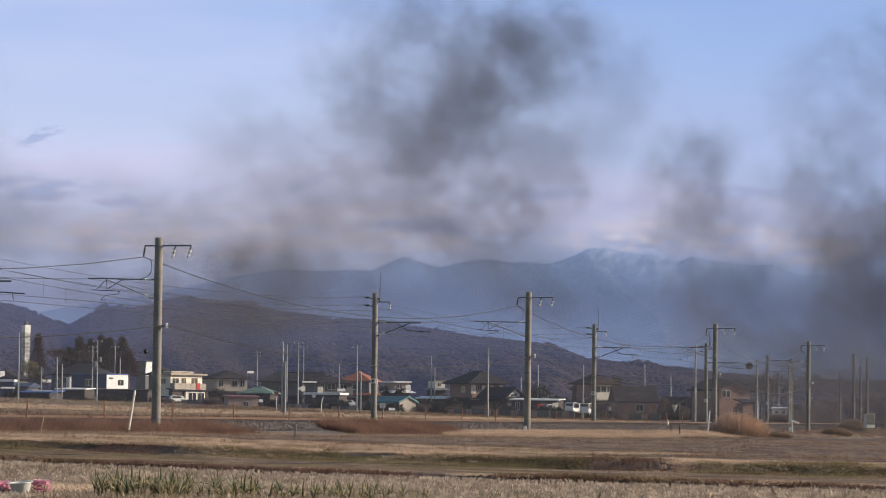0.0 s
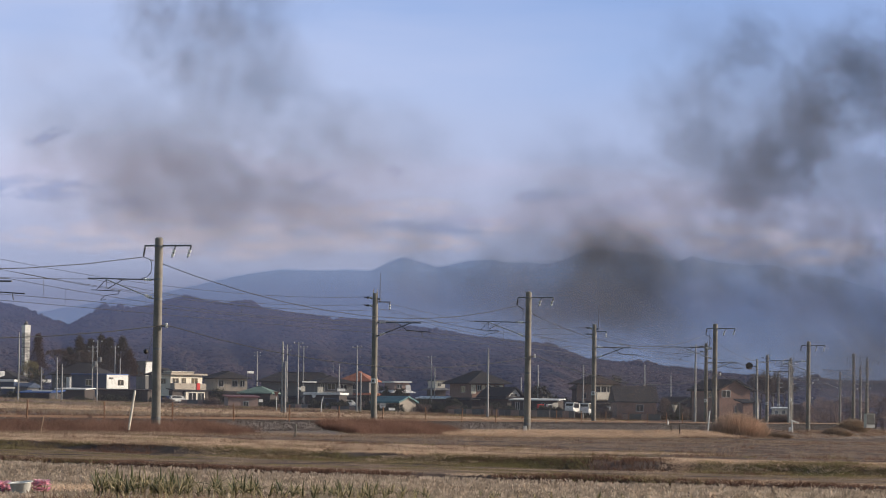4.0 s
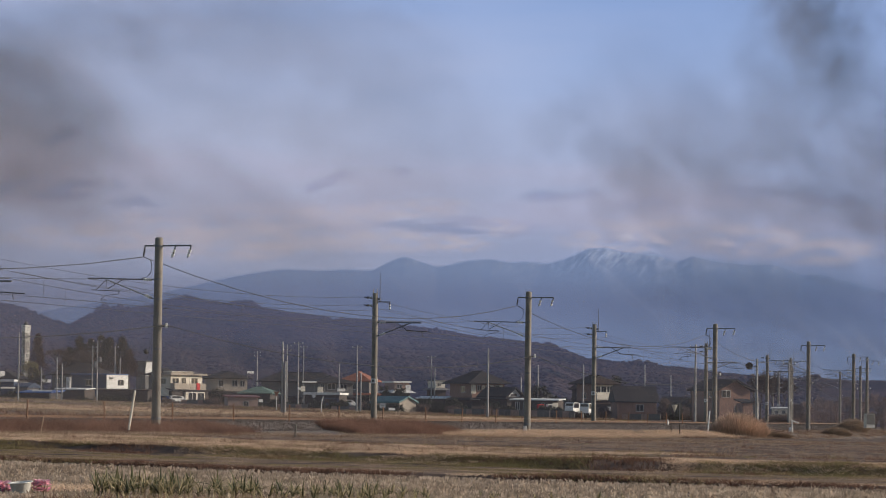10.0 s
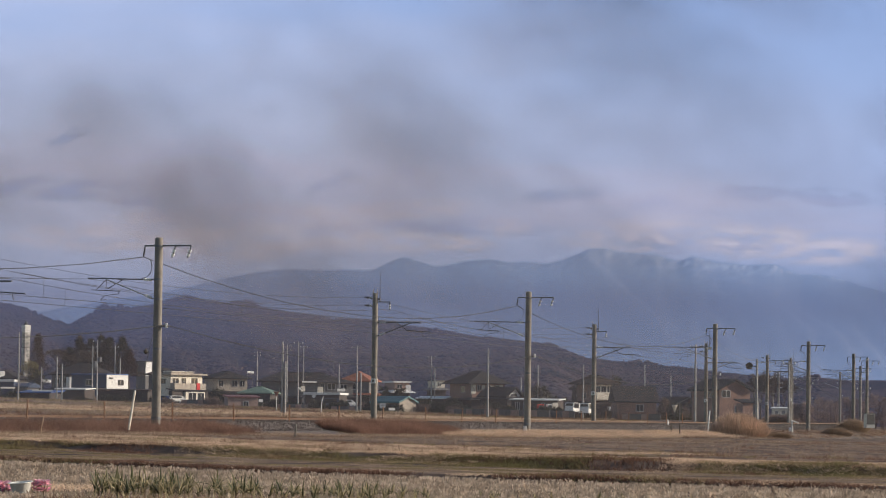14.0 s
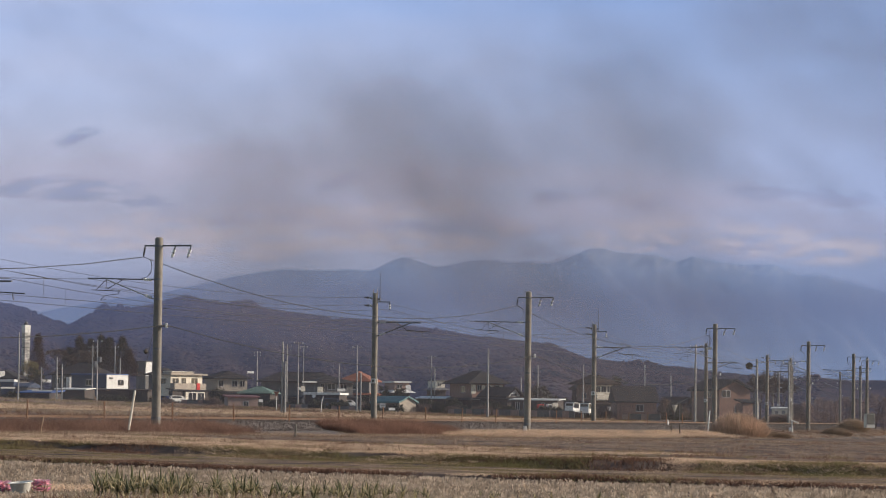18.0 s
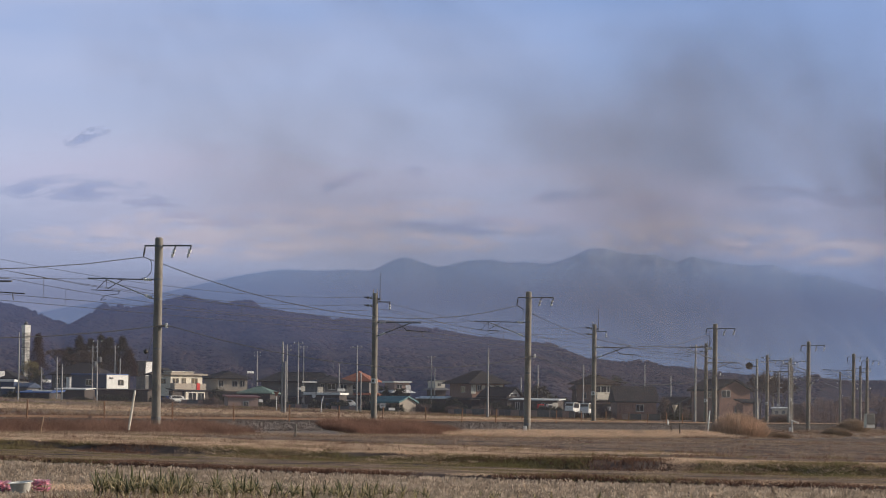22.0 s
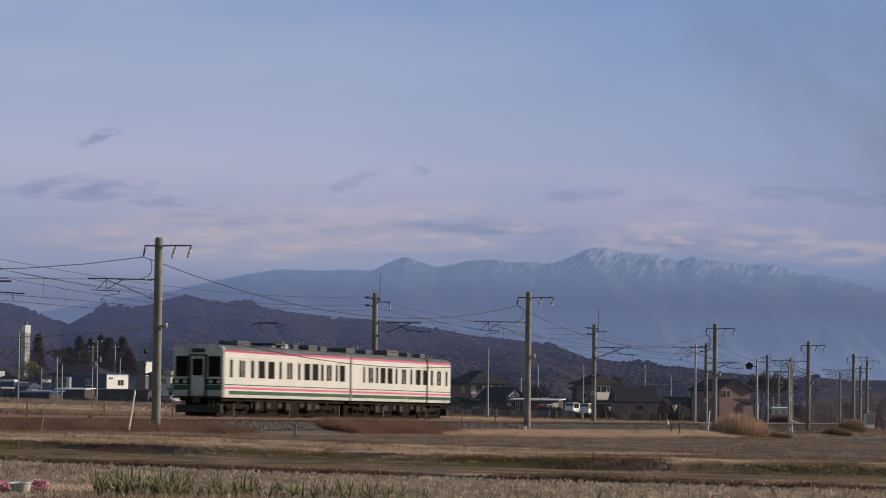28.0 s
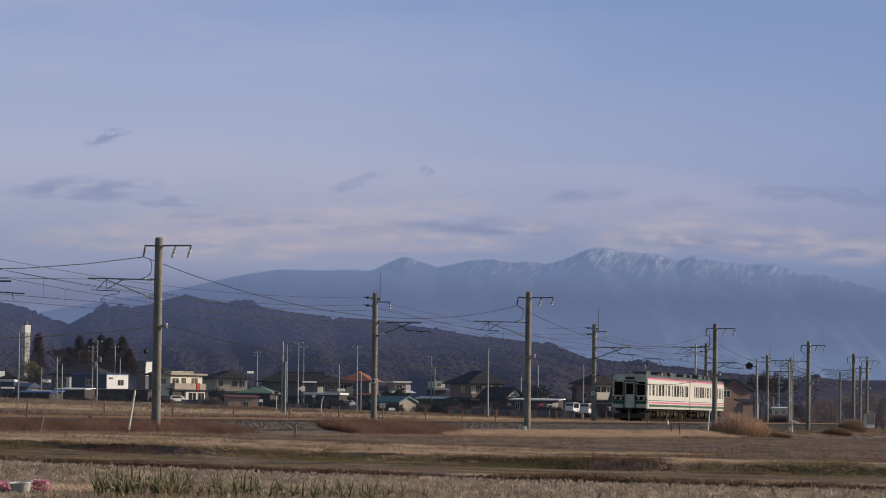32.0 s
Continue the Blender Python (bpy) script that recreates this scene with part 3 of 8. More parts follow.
def near_mast():
    """Concrete mast on the near side. Local x points away from its own track, y along the line, z up from the rail's height."""
    t = thing("overhead_line_mast", "round concrete mast carrying railway overhead wires and insulators", "mast", group="overhead line masts")
    part("pole", lathe(bmesh.new(), [(0.205, -1.1), (0.20, 1.5), (0.19, 4), (0.178, 7.82), (0.172, 7.88), (0.12, 7.92), (0.0, 7.93)], seg=20), M_CONC, t, smooth=True)
    for z in (7.54, 6.07, 5.2, 3.0):
        part("band", lathe(bmesh.new(), [(0.185, z - 0.05), (0.198, z - 0.045), (0.198, z + 0.045), (0.185, z + 0.05)], seg=18), M_STEEL, t)
    arm = part("crossarm", boxm(-0.68, 1.58, -0.05, 0.05, 7.52, 7.59, bevel=0.012), M_STEEL, t)
    part("hanger", rodm((-0.66, 0, 7.52), (-0.73, 0, 7.06), 0.028), M_DARK, arm)
    part("insulator", insulator(bmesh.new(), (-0.67, 0, 7.46), (-0.73, 0, 7.12), 0.055), M_DARK, arm)
    for x in (0.80, 1.55):
        cap = part("insulator_cap", rodm((x, 0, 7.54), (x - 0.17, 0, 7.02), 0.03), M_DARK, arm)
        for f in (0.42, 0.78):
            a = Vector((x, 0, 7.54)).lerp(Vector((x - 0.17, 0, 7.02)), f)
            part("insulator_shed", rodm(a + Vector((0.02, 0, 0.055)), a - Vector((0.02, 0, 0.055)), 0.078, 0.06, 10), M_PORC, cap)
    can = part("cantilever", rodm((-0.2, 0, 6.05), (-3.4, 0, 6.12), 0.027), M_STEEL, t)
    part("brace", rodm((-0.2, 0, 5.2), (-2.5, 0, 6.06), 0.026), M_ALU, can)
    part("insulator", insulator(bmesh.new(), (-0.28, 0, 6.05), (-0.75, 0, 6.07), 0.075), M_PORC, can)
    part("insulator", insulator(bmesh.new(), (-0.28, 0, 5.23), (-0.68, 0, 5.38), 0.075), M_PORC, can)
    part("stay", rodm((-1.62, 0, 6.1), (-2.45, 0, 5.64), 0.017), M_DARK, can)
    part("stay", rodm((-2.5, 0, 6.08), (-3.0, 0, 5.58), 0.015), M_DARK, can)
    part("drop_tube", rodm((-2.5, 0, 6.08), (-2.52, 0, 5.56), 0.014), M_DARK, can)
    part("registration_arm", rodm((-3.24, 0, 5.6), (-1.86, 0, 5.54), 0.017), M_DARK, can)
    for name, pts in (("steady_arm", [(-1.86, 0, 5.54), (-1.93, 0, 5.42), (-2.3, 0, 5.38), (-2.58, 0, 5.33), (-2.78, 0, 5.14), (-2.5, 0, 5.16)]),
                      ("jumper", [(-0.73, 0, 7.06), (-0.5, 0, 6.98), (-0.36, 0, 6.86), (-0.32, 0, 6.6), (-0.37, 0, 6.35), (-0.55, 0, 6.18), (-0.8, 0, 6.1)])):
        bm = bmesh.new()
        for a, b in zip(pts, pts[1:]):
            rod(bm, a, b, 0.014 if name == "steady_arm" else 0.014, seg=6)
        part(name, bm, M_DARK, can)
    ins = part("bracket", rodm((0.15, 0, 4.0), (0.55, 0, 4.0), 0.03), M_STEEL, t)
    bm = bmesh.new()
    lathe(bm, [(0.02, -0.08), (0.065, -0.07), (0.07, 0.01), (0.04, 0.06), (0.06, 0.08), (0.06, 0.13), (0.01, 0.14)], (0.42, 0, 4.0), 10)
    part("insulator", bm, M_PORC, ins)
    part("band", lathe(bmesh.new(), [(0.2, -0.15), (0.215, -0.14), (0.215, -0.02), (0.2, 0.0)], seg=16), M_STEEL, t)
    return t


def far_mast():
    t = thing("overhead_line_mast", "round concrete mast with a lightning spike and short insulator arms", "mast", group="overhead line masts")
    part("pole", lathe(bmesh.new(), [(0.19, -1.1), (0.185, 2), (0.175, 5), (0.165, 7.72), (0.11, 7.78), (0, 7.79)], seg=18), M_CONC, t, smooth=True)
    plate = part("number_plate", boxm(-0.15, 0.15, -0.235, -0.205, 2.24, 2.54, bevel=0.01), M_WHITE, t, "small white number plate")
    part("number_bar", boxm(-0.05, 0.05, -0.241, -0.233, 2.31, 2.47), M_DARK, plate)
    back = part("number_plate", boxm(-0.15, 0.15, 0.205, 0.235, 2.24, 2.54, bevel=0.01), M_WHITE, t, "small white number plate")
    part("number_bar", boxm(-0.05, 0.05, 0.233, 0.241, 2.31, 2.47), M_DARK, back)
    part("plate_strap", lathe(bmesh.new(), [(0.19, 2.36), (0.207, 2.365), (0.207, 2.415), (0.19, 2.42)], seg=16), M_STEEL, plate)
    part("spike", rodm((-0.3, 0, 7.2), (-0.3, 0, 9.0), 0.03, 0.012), M_DARK, t)
    arm = part("crossarm", boxm(-0.98, 0.1, -0.035, 0.035, 7.2, 7.26, bevel=0.01), M_STEEL, t)
    cap = part("insulator_cap", rodm((-0.93, 0, 7.24), (-0.93, 0, 6.76), 0.026), M_DARK, arm)
    for z in (7.02, 6.86):
        part("insulator_shed", rodm((-0.93, 0, z + 0.05), (-0.93, 0, z - 0.05), 0.07, 0.055, 10), M_PORC, cap)
    for z in (7.5, 7.02):
        low = part("side_arm", rodm((0.1, 0, z - 0.06), (0.72, 0, z + 0.03), 0.03), M_DARK, t)
        for x in (0.3, 0.5):
            part("insulator_shed", rodm((x - 0.045, 0, z - 0.02), (x + 0.045, 0, z + 0.01), 0.09, 0.07, 10), M_PORC if x < 0.4 else M_DARK, low)
    for x in (-0.12, 0.13):
        part("prong", rodm((x, 0, 7.6), (x, 0, 8.0), 0.03, 0.02, 6), M_CONC, t)
    part("spike_clamp", boxm(-0.34, -0.14, -0.03, 0.03, 7.36, 7.46), M_STEEL, t)
    can = part("cantilever", rodm((-0.18, 0, 5.98), (-2.95, 0, 5.96), 0.04), M_STEEL, t)
    part("brace", rodm((-0.18, 0, 5.15), (-2.3, 0, 5.95), 0.036), M_STEEL, can)
    part("stay", rodm((-1.4, 0, 5.95), (-2.15, 0, 5.45), 0.024), M_DARK, can)
    part("insulator", insulator(bmesh.new(), (-0.25, 0, 5.98), (-0.75, 0, 5.98), 0.075), M_PORC, can)
    part("insulator", insulator(bmesh.new(), (-0.25, 0, 5.18), (-0.7, 0, 5.35), 0.075), M_PORC, can)
    part("registration_arm", rodm((-2.0, 0, 5.5), (-3.6, 0, 5.4), 0.024), M_DARK, can)
    part("drop_tube", rodm((-3.0, 0, 5.42), (-3.05, 0, 5.12), 0.022), M_DARK, can)
    part("enamel_plate", boxm(-0.12, 0.14, -0.23, -0.19, 2.42, 2.66), M_PORC, t, "small white enamel plate")
    part("plate_spot", boxm(-0.03, 0.05, -0.236, -0.232, 2.5, 2.58), M_BLACK, t)
    return t


NEAR_STATIONS = [-80.8, -21.8, 36.8, 96.6, 155.2, 216.0, 276.0, 336.0, 396.0, 456.0, 516.0]
STATIONS = [-81.4, -22.4, 37.1, 98.1, 156.6, 219.4, 279.4, 339.4, 399.4, 459.4, 519.4]


NEAR_DIP = [0.0, 0.0, -0.14, -0.33, -0.28, -0.19, 0.45, 0.4, 0.4, 0.4, 0.4]
FAR_DIP = [0.0, 0.0, -0.1, -0.25, -0.37, -0.25, 0.55, 0.4, 0.4, 0.4, 0.4]


def mast_pose(s, w, flip, dip):
    x, y, h = track(s, w)
    return pose(x, y, RAIL + dip, 0, 0, -math.degrees(h) + (180 if flip else 0))


first_near, first_far = near_mast(), far_mast()
first_near.matrix_basis = mast_pose(NEAR_STATIONS[0], -5.6, False, 0)
first_far.matrix_basis = mast_pose(STATIONS[0], 4.2, True, 0)
for sn, sf, dn, df in zip(NEAR_STATIONS[1:], STATIONS[1:], NEAR_DIP[1:], FAR_DIP[1:]):
    copy_thing(first_near, mast_pose(sn, -5.6, False, dn))
    copy_thing(first_far, mast_pose(sf, 4.2, True, df))


def wire(name, ends, sag, r, label, material=M_WIRE):
    """One run of wire over the stations; ends: (s, w, z) by support."""
    bm = bmesh.new()
    pts = []
    for (sa, wa, za), (sb, wb, zb) in zip(ends, ends[1:]):
        for i in range(10):
            f = i / 10
            x, y, _ = track(sa + (sb - sa) * f, wa + (wb - wa) * f)
            pts.append((x, y, za + (zb - za) * f - sag * 4 * f * (1 - f)))
    x, y, _ = track(ends[-1][0], ends[-1][1])
    pts.append((x, y, ends[-1][2]))
    for a, b in zip(pts, pts[1:]):
        rod(bm, a, b, r, seg=4, caps=False)
    return tagged(link_mesh(name, bm, material), label, "wire", group="railway wires")


NEAR_SET, FAR_SET = list(zip(NEAR_STATIONS, NEAR_DIP)), list(zip(STATIONS, FAR_DIP))
for c, stations in ((-2.4, NEAR_SET), (1.4, FAR_SET)):
    wire("contact_wire", [(s, c + (0.2 if i % 2 else -0.2), RAIL + 5.1 + d) for i, (s, d) in enumerate(stations)], 0.03, 0.011, "thin copper contact wire above the track")
    wire("catenary_wire", [(s, c, RAIL + 6.08 + d) for s, d in stations], 0.62, 0.011, "sagging messenger wire above the track")
    for (s, d), (_, d2) in zip(stations, stations[1:]):
        for k in range(1, 10, 2):
            f = k / 10
            x, y, _ = track(s + 60 * f, c)
            low = RAIL + d + (d2 - d) * f
            if s < 220:
                tagged(link_mesh("dropper", rodm((x, y, low + 5.08), (x, y, low + 6.08 - 0.62 * 4 * f * (1 - f)), 0.008, seg=4), M_WIRE), "thin vertical dropper between two overhead wires", "wire", group="droppers")
wire("feeder_wire", [(s, -4.87, RAIL + 7.06 + d) for s, d in NEAR_SET], 1.6, 0.017, "thick sagging feeder cable on the near masts")
wire("ground_wire", [(s, -6.02, RAIL + 4.05 + d) for s, d in NEAR_SET], 1.25, 0.018, "dark sagging cable along the near masts", M_TYRE)
for w, z in ((4.9, 7.53), (4.9, 7.05), (3.27, 6.76)):
    wire("distribution_wire", [(s, w, RAIL + z + d) for s, d in FAR_SET], 0.7, 0.010, "thin sagging wire along the far masts")

# fence of short orange posts on the near shoulder
post = thing("marker_post", "short faded orange marker post on the ballast", "post", group="orange marker posts")
part("shaft", lathe(bmesh.new(), [(0.034, -0.3), (0.034, 0.78), (0.024, 0.81), (0, 0.815)], seg=8), M_ORANGE, post)
part("cap", lathe(bmesh.new(), [(0.036, 0.74), (0.04, 0.75), (0.04, 0.8), (0.0, 0.825)], seg=8), M_ORANGE, post)
POSTS = [-37.4, -32.0, -24.3, -16.8, -9.3, -1.8, 5.6, 12.7, 20.4, 27.4, 34.6, 41.7, 49.1, 56.0, 63.1, 70.3, 76.9, 83.8, 90.4]
x, y, h = track(POSTS[0], -4.25)
post.matrix_basis = pose(x, y, RAIL - 0.15, 2, 1, 0)
for i, s in enumerate(POSTS[1:]):
    x, y, h = track(s, -4.25)
    copy_thing(post, pose(x, y, RAIL - 0.15, random.uniform(-3, 3), random.uniform(-3, 3), 0))


# ---------------------------------------------------------------- the train: two coupled cars
def body_outline(inset=0.0):
    pts = [(-1.36, 1.0), (1.36, 1.0), (1.4, 1.15), (1.4, 3.34)]
    for a in (15, 35, 55, 75, 90, 105, 125, 145, 165):
        r = radians(a)
        pts.append((1.4 * math.copysign(abs(math.cos(r)) ** 0.62, math.cos(r)), 3.40 + 0.30 * math.sin(r) ** 0.8))
    pts += [(-1.4, 3.34), (-1.4, 1.15)]
    return [(x * (1 - inset), z) for x, z in pts]


def rail_car(tail):
    """A 19.5 m car. Local y runs along the travel, origin at the rear coupling plane on the rail's height; tail: its rear end is a cab."""
    t = thing("rail_car", "cream suburban train car with pink and green stripes", "train car", group="train cars")
    body = part("body", prism(bmesh.new(), body_outline(), 0.18, 19.58), M_TCREAM, t)
    roof = bmesh.new()
    out = [(1.402, 3.41)] + [p for p in body_outline() if p[1] > 3.405] + [(-1.402, 3.41)]
    prism(roof, [(x * 1.004, z + 0.012) for x, z in out], 0.24, 19.52)
    part("roof", roof, M_TROOF, t, "dark grey roof skin")
    for x0, x1 in ((1.395, 1.408), (-1.408, -1.395)):
        for nm, mm, z0, z1 in (("pink_stripe", M_TPINK, 3.30, 3.415), ("dark_line", M_TGREEN, 1.63, 1.675), ("pink_stripe", M_TPINK, 1.43, 1.545), ("green_stripe", M_TGREEN, 1.16, 1.345)):
            part(nm, boxm(x0, x1, 0.75 if nm == "green_stripe" and tail else 0.19, 19.57, z0, z1), mm, body)
        part("rain_gutter", boxm(x0, x1 + (0.03 if x0 > 0 else 0) , 0.3, 19.5, 3.05, 3.075), M_TEND, body)
        sx = 1 if x0 > 0 else -1

        def win(y0, y1, z0=2.04, z1=2.93, deep="window"):
            xa, xb = sorted((sx * 1.385, sx * 1.412))
            w = part(deep, boxm(xa, xb, y0, y1, z0, z1), M_TGLASS, body, "dark tinted side window")
            for yy in (y0 - 0.02, y1 - 0.01):
                xa2, xb2 = sorted((sx * 1.39, sx * 1.42))
                part("window_frame", boxm(xa2, xb2, yy, yy + 0.03, z0 - 0.03, z1 + 0.03), M_ALU, w)

        for yd in CAR_DOORS:
            xa, xb = sorted((sx * 1.38, sx * 1.403))
            d = part("door", boxm(xa, xb, yd - 0.66, yd + 0.66, 1.06, 3.02), M_TCREAM, t, "cream sliding double door")
            for yy in (yd - 0.40, yd + 0.06):
                xa2, xb2 = sorted((sx * 1.39, sx * 1.413))
                part("door_window", boxm(xa2, xb2, yy, yy + 0.34, 2.05, 2.91), M_TGLASS, d)
            for yy in (yd - 0.665, yd - 0.012, yd + 0.645):
                xa2, xb2 = sorted((sx * 1.38, sx * 1.409))
                part("door_seam", boxm(xa2, xb2, yy, yy + 0.024, 1.06, 3.02), M_TEND, d)
            xa2, xb2 = sorted((sx * 1.4, sx * 1.43))
            part("door_rail", boxm(xa2, xb2, yd - 0.75, yd + 0.75, 3.03, 3.06), M_TEND, d)
        for y0, y1 in CAR_WINDOWS:
            win(y0, y1)
    # underfloor
    part("underframe", boxm(-1.15, 1.15, 0.4, 19.4, 0.82, 1.02), M_TUNDER, t)
    # added filler: the shade under the car built as a dark block
    part("underfloor_shade", boxm(-0.85, 0.85, 0.5, 19.3, 0.05, 0.83), M_TUNDER, t, "dark filler block standing for the shade under the floor")
    for y0, y1, z0, w in ((4.75, 4.95, 0.4, 1.1), (14.5, 14.9, 0.4, 1.15), (5.0, 6.3, 0.32, 1.25), (6.55, 8.2, 0.38, 1.28), (8.5, 9.3, 0.45, 1.2), (9.55, 11.6, 0.34, 1.27), (11.9, 12.7, 0.5, 1.2), (12.95, 14.4, 0.36, 1.26)):
        eq = part("equipment_box", boxm(-w, w, y0, y1, z0, 0.84, bevel=0.03), M_TUNDER, t, "sooty underfloor equipment box")
        part("cover_plate", boxm(w - 0.01, w + 0.02, y0 + 0.12, y0 + 0.6, z0 + 0.1, 0.74), M_DARK, eq)
    for yb in (2.9, 16.7):
        b = part("bogie", boxm(-1.12, -0.98, yb - 1.6, yb + 1.6, 0.42, 0.66, bevel=0.03), M_TUNDER, t, "dark steel bogie")
        part("side_frame", boxm(0.98, 1.12, yb - 1.6, yb + 1.6, 0.42, 0.66, bevel=0.03), M_TUNDER, b)
        part("bolster", boxm(-1.1, 1.1, yb - 0.3, yb + 0.3, 0.5, 0.86), M_TUNDER, b)
        for dy in (-1.05, 1.05):
            for x in (-0.62, 0.5):
                part("wheel", rodm((x, yb + dy, 0.43), (x + 0.12, yb + dy, 0.43), 0.43, seg=24), M_DARK, b)
            for x in (-1.2, 1.1):
                part("axle_box", boxm(x, x + 0.1, yb + dy - 0.16, yb + dy + 0.16, 0.3, 0.56, bevel=0.02), M_TUNDER, b)
    for y0, y1, z1, w in (((4.2, 6.0, 3.92, 0.55), (12.8, 13.6, 3.9, 0.5), (15.0, 16.4, 3.93, 0.6), (17.2, 18.2, 3.9, 0.5)) if tail else ((1.6, 3.2, 3.93, 0.6), (5.4, 6.6, 3.9, 0.55), (8.8, 11.0, 3.96, 0.75), (13.4, 14.6, 3.9, 0.55), (16.2, 17.2, 3.9, 0.5))):
        u = part("roof_unit", boxm(-w, w, y0, y1, 3.66, z1 + 0.06, bevel=0.06), M_TROOF, t, "dark grey roof ventilator housing")
        part("grille", boxm(-w - 0.01, w + 0.01, y0 + 0.2, y1 - 0.2, z1 - 0.08, z1 - 0.02), M_DARK, u)
    # gangway bellows and couplers between cars
    part("gangway", boxm(-0.62, 0.62, 19.55 if tail else -0.02, 19.99 if tail else 0.2, 1.1, 3.2), M_DARK, t, "black rubber gangway bellows")
    part("coupler", boxm(-0.12, 0.12, 19.4 if tail else -0.02, 19.99 if tail else 0.4, 0.78, 0.98), M_DARK, t)

    def cab(y, f):
        """A cab end facing f along y."""
        def slab(x0, x1, d0, d1, z0, z1, mm, nm, parent, bevel=0.0, label=""):
            ya, yb = sorted((y + f * d0, y + f * d1))
            return part(nm, boxm(x0, x1, ya, yb, z0, z1, bevel=bevel), mm, parent, label)
        shell = bmesh.new()
        ya, yb = sorted((y - f * 0.02, y + f * 0.14))
        prism(shell, [(px * 0.985, pz) for px, pz in body_outline()], ya, yb)
        bmesh.ops.bevel(shell, geom=list(shell.edges), offset=0.03, segments=2, affect="EDGES")
        front = part("cab_end", shell, M_SOOT, t, "dusty cream cab end panel")
        for x0, x1 in ((-1.2, -0.58), (0.58, 1.2)):
            slab(x0 - 0.03, x1 + 0.03, 0.13, 0.15, 2.04, 3.08, M_DARK, "window_surround", front)
            slab(x0, x1, 0.14, 0.165, 2.07, 3.05, M_TGLASS, "cab_window", front)
        dr = slab(-0.40, 0.40, 0.1, 0.22, 1.05, 3.1, M_SOOT, "gangway_door", t, 0.03, "grimy cream end gangway door")
        slab(-0.28, 0.28, 0.21, 0.235, 2.1, 2.95, M_TGLASS, "door_window", dr)
        for x in (-0.47, 0.42):
            slab(x, x + 0.05, 0.13, 0.32, 1.05, 3.15, M_DARK, "door_flange", dr)
        slab(-0.47, 0.47, 0.13, 0.30, 3.12, 3.17, M_DARK, "door_flange", dr)
        slab(-0.36, 0.36, 0.13, 0.17, 3.27, 3.47, M_DARK, "destination_box", front)
        for x0, x1 in ((-1.36, -0.48), (0.48, 1.36)):
            slab(x0, x1, 0.13, 0.148, 1.36, 1.62, M_TGREEN, "green_band", front)
            slab(x0, x1, 0.13, 0.150, 1.66, 1.92, M_TUNDER, "lamp_panel", front, label="dark lamp panel")
            for xl in (x0 + 0.22, x1 - 0.22):
                ya, yb = y + f * 0.14, y + f * 0.2
                part("lamp", rodm((xl, ya, 1.79), (xl, yb, 1.79), 0.095, seg=14), M_ALU, front)
        slab(-1.3, 1.3, 0.1, 0.24, 0.98, 1.06, M_DARK, "step", front)
        slab(-1.25, 1.25, -0.2, 0.1, 0.22, 0.62, M_DARK, "snow_plough", t, 0.03, "black snow plough under the cab")
        slab(-0.15, 0.15, 0.0, 0.45, 0.72, 0.98, M_DARK, "coupler", t, 0.02)
        for x in (-0.85, -0.65, 0.65, 0.85):
            part("brake_hose", rodm((x, y + f * 0.2, 0.95), (x + 0.05, y + f * 0.25, 0.5), 0.03, seg=6), M_TYRE, t)
        for x in (-1.36, 1.33):
            part("handrail", rodm((x, y + f * 0.18, 1.2), (x, y + f * 0.18, 2.0), 0.018, seg=6), M_ALU, t)

    if tail:
        cab(0.18, -1)
        # pantograph, raised
        pan = part("pantograph_frame", boxm(-0.8, 0.8, 9.2, 10.7, 3.86, 3.95), M_DARK, t, "raised black pantograph")
        for x in (-0.7, 0.7):
            part("lower_arm", rodm((x, 9.3, 3.95), (x * 0.8, 10.8, 4.5), 0.03, seg=6), M_DARK, pan)
            part("upper_arm", rodm((x * 0.8, 10.8, 4.5), (x * 0.7, 9.95, 5.0), 0.024, seg=6), M_DARK, pan)
        part("contact_strip", boxm(-0.62, 0.62, 9.75, 10.15, 5.02, 5.08), M_DARK, pan)
        for x in (-0.95, 0.8):
            part("horn", rodm((x if x < 0 else 0.62, 9.95, 4.9 if x < 0 else 5.05), (-0.62 if x < 0 else 0.95, 9.95, 5.05 if x < 0 else 4.9), 0.022, seg=6), M_DARK, pan)
        for x, yy in ((-0.6, 9.3), (0.6, 9.3), (-0.6, 10.6), (0.6, 10.6)):
            part("insulator", lathe(bmesh.new(), [(0.05, 3.62), (0.09, 3.66), (0.05, 3.7), (0.09, 3.76), (0.05, 3.86)], (x, yy, 0), 8), M_PORC, pan)
        for yy in (11.4, 11.9, 12.3):
            part("arrester", lathe(bmesh.new(), [(0.1, 3.62), (0.14, 3.7), (0.12, 3.9), (0.05, 4.0)], (0.35, yy, 0), 10), M_PORC if yy == 11.9 else M_DARK, t)
        part("aerial", rodm((0.0, 1.2, 3.68), (0.0, 1.2, 4.05), 0.02, seg=6), M_DARK, t)
    else:
        cab(19.58, 1)
    return t


CAR_DOORS = [2.62, 9.75, 16.1]
CAR_WINDOWS = [(0.85, 1.25), (3.9, 4.35), (5.0, 5.95), (6.45, 7.4), (8.15, 8.5), (11.05, 11.4), (12.05, 12.95), (13.35, 14.3), (14.75, 15.15), (17.2, 17.5), (17.85, 18.75)]
rear_car = rail_car(True)
CAR_DOORS = [19.76 - v for v in CAR_DOORS][::-1]
CAR_WINDOWS = [(19.76 - b, 19.76 - a) for a, b in CAR_WINDOWS][::-1][1:]
lead_car = rail_car(False)
TRAIN_W, SPEED = 1.4, 24.6


